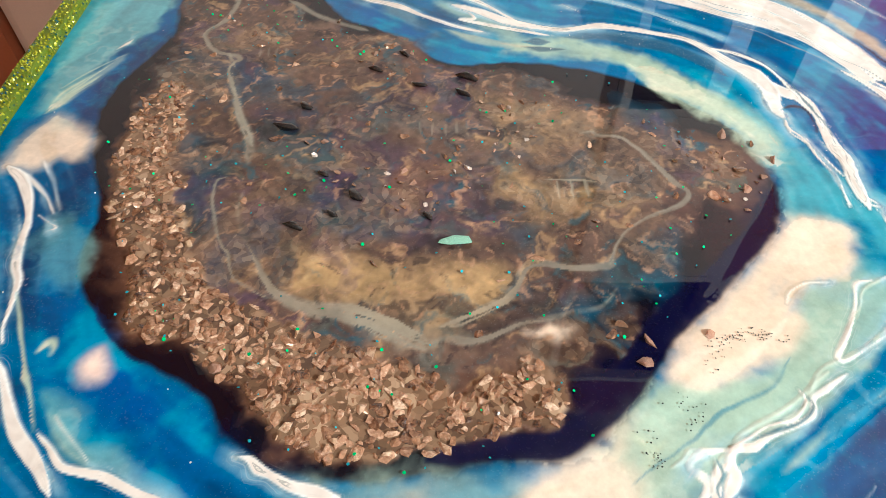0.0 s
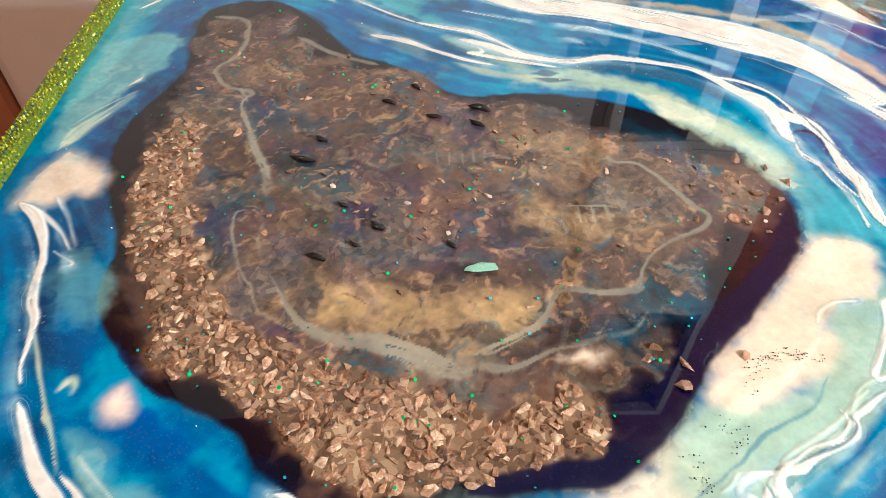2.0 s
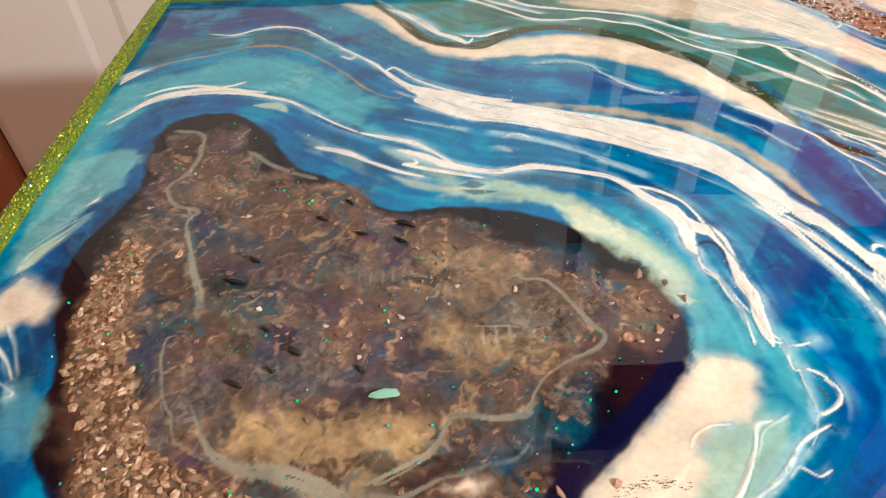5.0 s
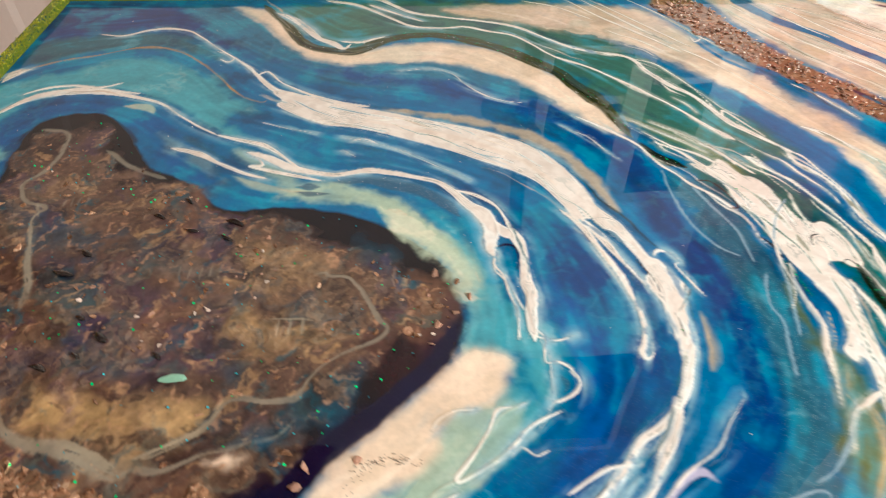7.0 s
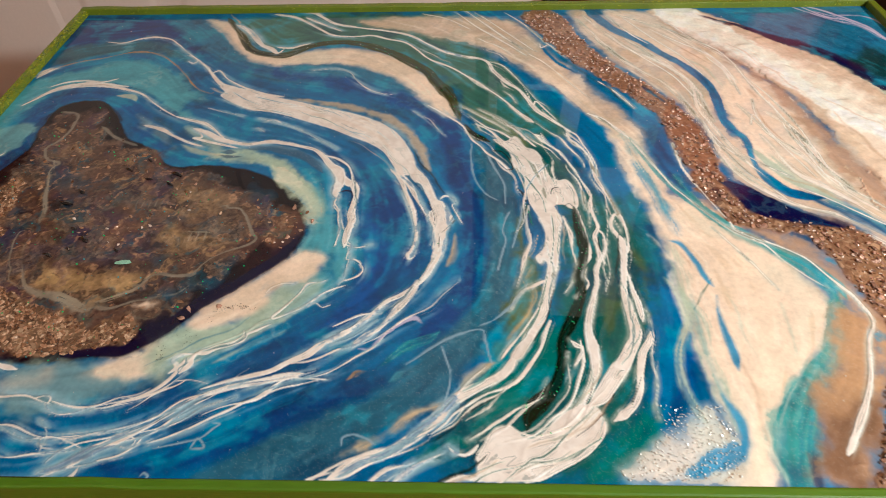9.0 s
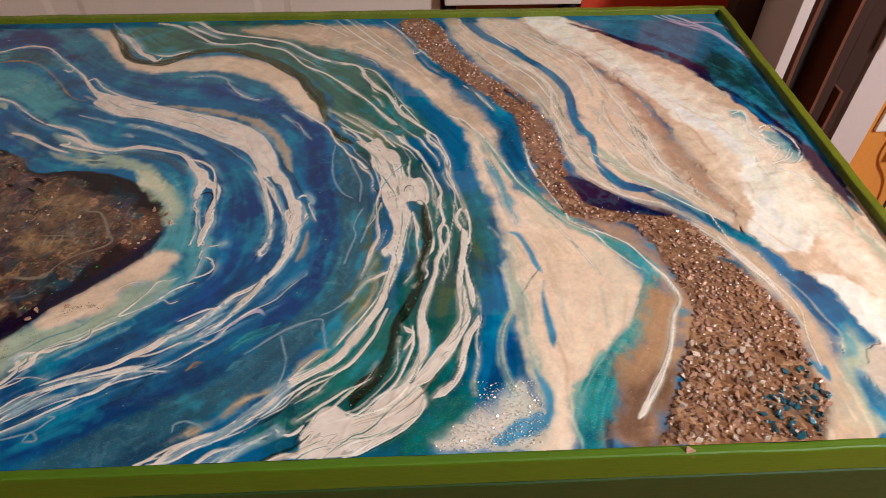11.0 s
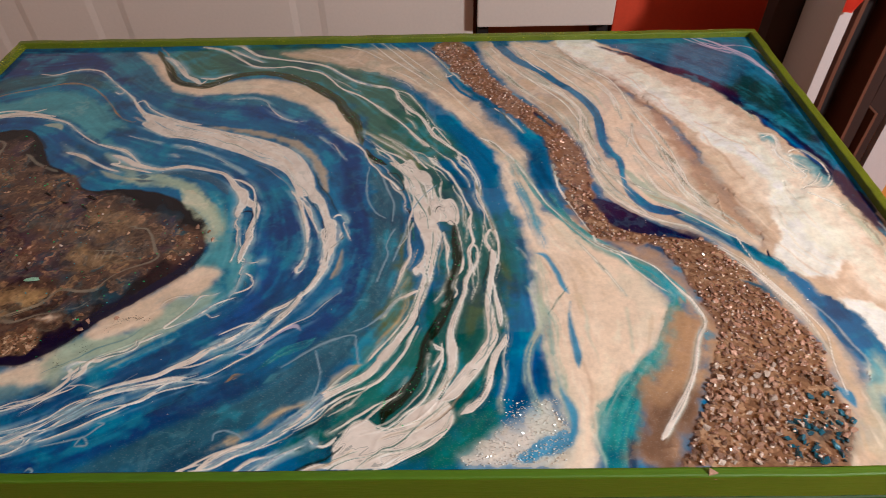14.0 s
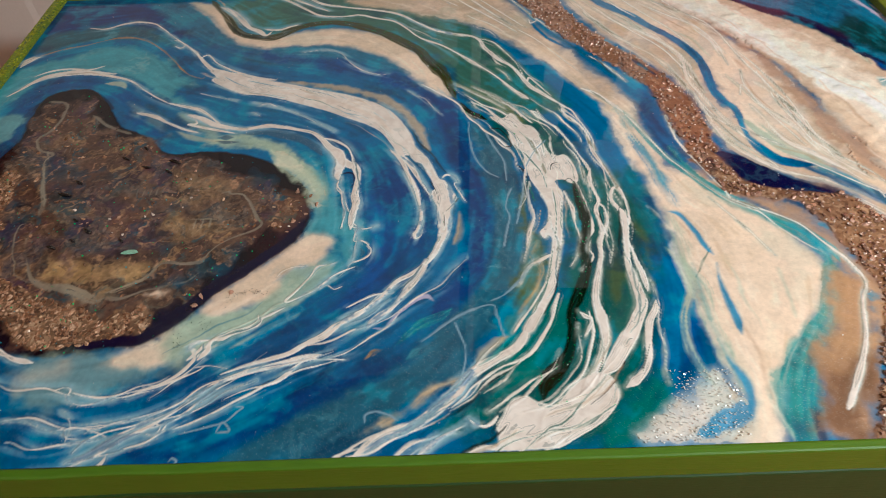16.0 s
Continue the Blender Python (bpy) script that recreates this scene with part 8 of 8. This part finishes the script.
def red_sheet():
    """A sheet folded over the boards: a short front flap, longer at its end."""
    bm = bmesh.new()
    rows = []
    for i in range(25):
        x = 1.058 + 0.30 * i / 24
        hem = 0.036 if i < 2 else 0.062 - 0.014 * min(1.0, max(0.0, (i - 13) / 4)) + 0.002 * math.sin(i * 1.7)
        rows.append([bm.verts.new((x, y, z + 0.002 * math.sin(i * 0.9 + k))) for k, (y, z) in enumerate(((0.69, 0.078), (0.60, 0.076), (0.592, 0.070), (0.590, hem)))])
    for a, b in zip(rows, rows[1:]):
        for k in range(3):
            bm.faces.new((a[k], b[k], b[k + 1], a[k + 1]))
    bmesh.ops.solidify(bm, geom=bm.faces[:], thickness=0.0012)
    return bm


cover = thing("red_plastic_sheet", "red plastic sheet draped over the stacked boards with a hanging strip", "plastic sheet", at=(1.2, 0.64, 0.07))
for nm, bm in (("sheet", red_sheet()), ("hanging_strip", box(1.226, 1.238, 0.588, 0.5905, -0.040, 0.02, 0.0008))):
    ob = part(nm, bm, RED_TAPE, cover)
    ob.matrix_parent_inverse = Matrix.Translation((-1.2, -0.64, -0.07))

# wall socket
socket = thing("wall_socket", "white wall socket plate with a black adapter plugged in", "socket", at=(1.35, 0.66, -0.17))


def socket_part(name, bm, mat, label="", smooth=False):
    ob = part(name, bm, mat, socket, label, smooth)
    ob.matrix_parent_inverse = Matrix.Translation((-1.35, -0.66, 0.17))
    return ob


socket_part("plate", box(1.308, 1.385, 0.655, 0.6618, -0.232, -0.108, 0.003), PLATE)
bm = box(1.338, 1.40, 0.625, 0.6545, -0.215, -0.163, 0.008)
socket_part("adapter", bm, BLACK_PLASTIC, "black power adapter")
socket_part("plug", box(1.350, 1.39, 0.63, 0.6545, -0.155, -0.130, 0.007), BLACK_PLASTIC, "black plug")
socket_part("tag", box(1.362, 1.392, 0.6225, 0.6242, -0.262, -0.208), YELLOW_LABEL, "white and yellow tag")
curve = bpy.data.curves.new("cord", "CURVE")
curve.dimensions, curve.bevel_depth, curve.bevel_resolution = "3D", 0.0025, 3
spline = curve.splines.new("BEZIER")
way = [(1.352, 0.64, -0.21), (1.350, 0.642, -0.27), (1.385, 0.645, -0.33), (1.398, 0.645, -0.42), (1.395, 0.642, FLOOR_Z + 0.01)]
spline.bezier_points.add(len(way) - 1)
for bp, p in zip(spline.bezier_points, way):
    bp.co, bp.handle_left_type, bp.handle_right_type = p, "AUTO", "AUTO"
curve.materials.append(BLACK_PLASTIC)
cord = new("cord", curve)
cord.parent, cord.matrix_parent_inverse = socket, Matrix.Translation((-1.35, -0.66, 0.17))

# ---- stones set in the resin ----
CHIPS = [mesh_of(chip(k, 0.42, 13), "stone", QUARTZ) for k in range(9)]
PALE = [mesh_of(chip(k + 20), "stone", QUARTZ_PALE) for k in range(5)]
BROWN = [mesh_of(chip(k + 40, 0.26, 12), "stone", AMBER) for k in range(10)]
BLACK = [mesh_of(chip(k + 60, 0.8, 22), "stone", OBSIDIAN, True) for k in range(4)]
TEALS = [mesh_of(chip(k + 80, 0.6), "stone", TEAL_GLASS) for k in range(3)]
ZN = {z: z for z in ZONES}


def zone_at(x, y):
    if not (1 < x < WIDE * 1000 - 1 and 1 < y < DEEP * 1000 - 1):
        return ""
    return NAMES[ZONE[min(np.searchsorted(YS, y), len(YS) - 1), min(np.searchsorted(XS, x), len(XS) - 1)]]


def set_stone(mesh, x, y, size, rnd, sink=0.0, name="stone"):
    ob = new(name, mesh)
    ob.parent, ob.matrix_parent_inverse = table, UP
    ob.matrix_basis = Matrix.LocRotScale((x / 1000, y / 1000, size * sink / 1000), Euler((rnd.uniform(-0.8, 0.8), rnd.uniform(-0.8, 0.8), rnd.uniform(0, 6.28))),
                                         Vector((size, size * rnd.uniform(0.65, 1.0), size)) / 1000)
    return ob


rnd = random.Random(5)
bed = scatter(3, lambda x, y: zone_at(x, y) == ZN["stone_bed"], 26000, lambda x, y: 3.0 if y < 150 else 3.2 if noise.noise(Vector((x / 20, y / 20, 3))) > -0.08 else 8.0, (450, 2, 920, 590))
bed.sort(key=lambda p: p[1])
for k, (x, y) in enumerate(bed):
    big = rnd.uniform(3.6, 8.6) if y < 230 else rnd.uniform(3.4, 6.8)
    teal = ((x - 805) ** 2 + (y - 14) ** 2 < 24 ** 2 or (x - 826) ** 2 + (y - 46) ** 2 < 16 ** 2 or (x - 819) ** 2 + (y - 93) ** 2 < 7 ** 2) and rnd.random() < 0.65
    mesh = rnd.choice(TEALS) if teal else rnd.choice(PALE) if rnd.random() < 0.2 else rnd.choice(CHIPS)
    if k < 300:
        set_stone(mesh, x, y, big, rnd, 0.12)


def joined(name, places, meshes, size, sink, label, mat):
    bm = bmesh.new()
    r = random.Random(len(places))
    for x, y in places:
        me = r.choice(meshes)
        s = r.uniform(*size)
        m = Matrix.LocRotScale((x / 1000, y / 1000, s * sink / 1000), Euler((r.uniform(-0.36, 0.36), r.uniform(-0.36, 0.36), r.uniform(0, 6.28))), Vector((s, s * r.uniform(0.55, 1), s)) / 1000)
        at = [bm.verts.new(m @ v.co) for v in me.vertices]
        for p in me.polygons:
            bm.faces.new([at[i] for i in p.vertices])
    ob = part(name, bm, mat, table, label)
    ob.matrix_parent_inverse = UP
    return tagged(ob, kind="stuff")


joined("quartz_gravel", bed[300:], CHIPS, (3.4, 7.4), 0.08, "small smoky quartz chips", QUARTZ_FAR)

# pale splinters stand in for glints in the chip bed
glints = scatter(18, lambda x, y: zone_at(x, y) == "chip_bed", 420, 4.0, (50, 60, 345, 420))
joined("glint_gravel", glints, PALE, (2.0, 4.6), 0.15, "honey-coloured splinters added as glints among the chips", GLINT)
# splinters added in place of specular glints on the stones
shards = scatter(17, lambda x, y: zone_at(x, y) == "stone_bed", 5200, 3.0, (450, 2, 920, 590))
joined("pale_shard_gravel", shards, PALE, (1.6, 3.4), 0.9, "tiny pale splinters added as glints on the stones", QUARTZ_PALE)

BLACK_AT = [(135, 260, 9), (129, 244, 12), (149, 213, 6), (163, 200, 10), (155, 189, 6), (140, 182, 9), (194, 188, 6), (167, 290, 8), (181, 304, 7), (190, 277, 8), (213, 283, 12), (211, 270, 9)]
RIM_AT = [(328, 239, 9), (341, 233, 6), (347, 222, 8), (330, 216, 9), (329, 204, 10), (319, 197, 7), (339, 211, 7), (303, 222, 6), (263, 135, 8), (272, 129, 9), (268, 120, 8), (293, 131, 6), (78, 196, 8), (123, 118, 9), (173, 311, 7), (183, 288, 7), (155, 214, 6)]
OPAL_AT = (206, 174)
SPECKS = [(288, 118), (294, 126), (302, 130), (309, 131), (319, 129)]

# core: brown chips round its rim, black stones in the middle, one opal flake
core_rim = scatter(7, lambda x, y: zone_at(x, y) == "chip_bed", 26000, 1.9, (50, 60, 345, 420))
core_rim += scatter(8, lambda x, y: zone_at(x, y) == "core_mottle" and rnd.random() < 0.07, 1800, 5.0, (50, 60, 345, 420))
rnd = random.Random(9)
joined("chip_gravel", core_rim, BROWN, (3.2, 8.5), -0.03, "amber-brown glassy chips in the resin", AMBER)
CLUSTERS = ((190, 205, 17), (232, 238, 14), (172, 305, 15), (240, 260, 12), (160, 214, 9), (316, 226, 11), (334, 214, 8), (326, 200, 9), (206, 216, 12), (84, 345, 10), (118, 300, 8), (145, 232, 7))
for x, y in scatter(12, lambda x, y: any((x - a) ** 2 + (y - b) ** 2 < r * r for a, b, r in CLUSTERS), 2600, 3.4, (70, 110, 345, 350)):
    set_stone(rnd.choice(PALE + CHIPS + BROWN + BROWN), x, y, rnd.uniform(2.6, 5.8), rnd, -0.05)
for x, y, s in BLACK_AT:
    pebble = set_stone(rnd.choice(BLACK), x, y, s, rnd, 0.08)
    pebble.matrix_basis = Matrix.LocRotScale((x / 1000, y / 1000, 0.0006), Euler((0, 0.1, rnd.uniform(-0.9, -0.2))), Vector((s * 1.05, s * rnd.uniform(0.5, 0.7), s * 0.55)) / 1000)
for x, y, s in RIM_AT:
    set_stone(rnd.choice(BROWN + CHIPS), x, y, s * 0.85, rnd, 0.04)
opal = set_stone(mesh_of(chip(99, 0.3, 16), "opal_flake", OPAL), *OPAL_AT, 17, random.Random(1), 0.06, "opal_flake")
opal.rotation_euler, opal.scale = (0, 0, 0.1), (0.019, 0.0072, 0.006)
tagged(opal, "pale green opal flake")
stray = set_stone(CHIPS[2], 727, -6, 11, random.Random(4), 0.1, "stray_stone")
tagged(stray, "quartz chip stuck on the tape")


def flakes(name, places, size, mat, label, tilt=0.5, seed=1):
    r = random.Random(seed)
    bm = bmesh.new()
    for x, y in places:
        s = r.uniform(*size) / 1000
        m = Matrix.LocRotScale((x / 1000, y / 1000, 0.0007), Euler((r.uniform(-tilt, tilt), r.uniform(-tilt, tilt), r.uniform(0, 6.28))), (s, s, s))
        top = [bm.verts.new(m @ Vector((math.cos(k * math.pi / 3), math.sin(k * math.pi / 3), 0.12))) for k in range(6)]
        low = [bm.verts.new(m @ Vector((math.cos(k * math.pi / 3), math.sin(k * math.pi / 3), -0.12))) for k in range(6)]
        bm.faces.new(top)
        for k in range(6):
            bm.faces.new((low[k], low[(k + 1) % 6], top[(k + 1) % 6], top[k]))
    ob = part(name, bm, mat, table, label)
    ob.matrix_parent_inverse = UP
    return tagged(ob, kind="stuff")


# crust of yellow-green glitter grains on the tape beside the core, thinner along the back
def crust(name, places, size, mat, label, seed):
    r = random.Random(seed)
    bm = bmesh.new()
    for x, y, z in places:
        s = r.uniform(*size)
        m = Matrix.LocRotScale((x, y, z), Euler((r.uniform(0, 3), r.uniform(0, 3), r.uniform(0, 3))), (s, s * 0.8, s * 0.6))
        a = [bm.verts.new(m @ Vector(v)) for v in ((1, 0, 0), (-1, 0, 0), (0, 1, 0), (0, -1, 0), (0, 0, 1), (0, 0, -1))]
        for i, j, k in ((0, 2, 4), (2, 1, 4), (1, 3, 4), (3, 0, 4), (2, 0, 5), (1, 2, 5), (3, 1, 5), (0, 3, 5)):
            bm.faces.new((a[i], a[j], a[k]))
    ob = part(name, bm, mat, table, label)
    ob.matrix_parent_inverse = UP
    return tagged(ob, kind="stuff")


def along_tape(seed, count, back):
    r = random.Random(seed)
    spots = []
    for _ in range(count):
        on_top = r.random() < 0.7
        out = r.uniform(-RIM_W + 0.001, -0.0005) if on_top else 0.0004
        z = RIM_H * 0.9 + 0.0002 if on_top else r.uniform(0.001, RIM_H * 0.9)
        far = r.uniform(0.0, DEEP)
        spots.append((r.uniform(0.01, WIDE - 0.01), DEEP - out, z + 0.0006) if back else (out, far, z))
    return spots


crust("yellow_glitter_crust", along_tape(51, 2600, False), (0.0005, 0.0011), YELLOW_GRAIN, "yellow-green glitter crusted on the tape", 52)
crust("dark_glitter_crust", along_tape(53, 700, False), (0.0004, 0.0009), TEAL_GLASS, "dark teal glitter grains on the tape", 54)
crust("back_glitter_crust", along_tape(55, 900, True), (0.0004, 0.0009), YELLOW_GRAIN, "glitter grains on the far tape", 56)
in_core = lambda x, y: zone_at(x, y) in ("core_mottle", "dark_core", "core_vein", "chip_bed")
flakes("green_glitter", scatter(31, in_core, 190, 2, (40, 60, 345, 420)), (0.3, 0.75), GREEN_FLAKE, "green glitter in the core", 0.6, 2)
flakes("cyan_glitter", scatter(32, in_core, 260, 2, (40, 60, 345, 420)), (0.3, 0.6), CYAN_FLAKE, "cyan glitter in the core", 0.6, 3)
sparkle = [ZN[z] for z in ("glitter_band", "green_vein", "gold_line", "stone_bed", "blue_band", "sand_band")]
flakes("pearl_glitter", scatter(35, lambda x, y: zone_at(x, y) in (ZN["cream_band"], ZN["blue_band"]), 900, 0.8, (565, 2, 640, 52)), (0.25, 0.6), SILVER_FLAKE, "silver glitter in the pearl foam", 0.7, 7)
flakes("silver_glitter", scatter(33, lambda x, y: zone_at(x, y) in sparkle and (zone_at(x, y) in (ZN["glitter_band"], ZN["green_vein"]) or rnd.random() < 0.05), 9000, 1, (5, 5, 950, 595)), (0.2, 0.42), SILVER_FLAKE, "fine silver glitter", 0.7, 4)
flakes("green_vein_glitter", scatter(34, lambda x, y: zone_at(x, y) == ZN["green_vein"], 6000, 1, (300, 20, 700, 560)), (0.25, 0.5), GREEN_FLAKE, "green glitter in the dark vein", 0.7, 5)
specks = []
for k in range(70):
    t = rnd.random()
    a, b = SPECKS[int(t * (len(SPECKS) - 1))], SPECKS[int(t * (len(SPECKS) - 1)) + 1]
    f = t * (len(SPECKS) - 1) % 1
    specks.append((a[0] + (b[0] - a[0]) * f + rnd.gauss(0, 1.6), a[1] + (b[1] - a[1]) * f + rnd.gauss(0, 1.6)))
specks += [(a + rnd.gauss(0, 2.2), b + rnd.gauss(0, 2.2)) for a, b in ((275, 104), (279, 102), (280, 98), (262, 93), (263, 88), (264, 84)) for _ in range(6)]
flakes("black_specks", specks, (0.2, 0.33), PEPPER, "line of black specks on the cream", 0.1, 6)
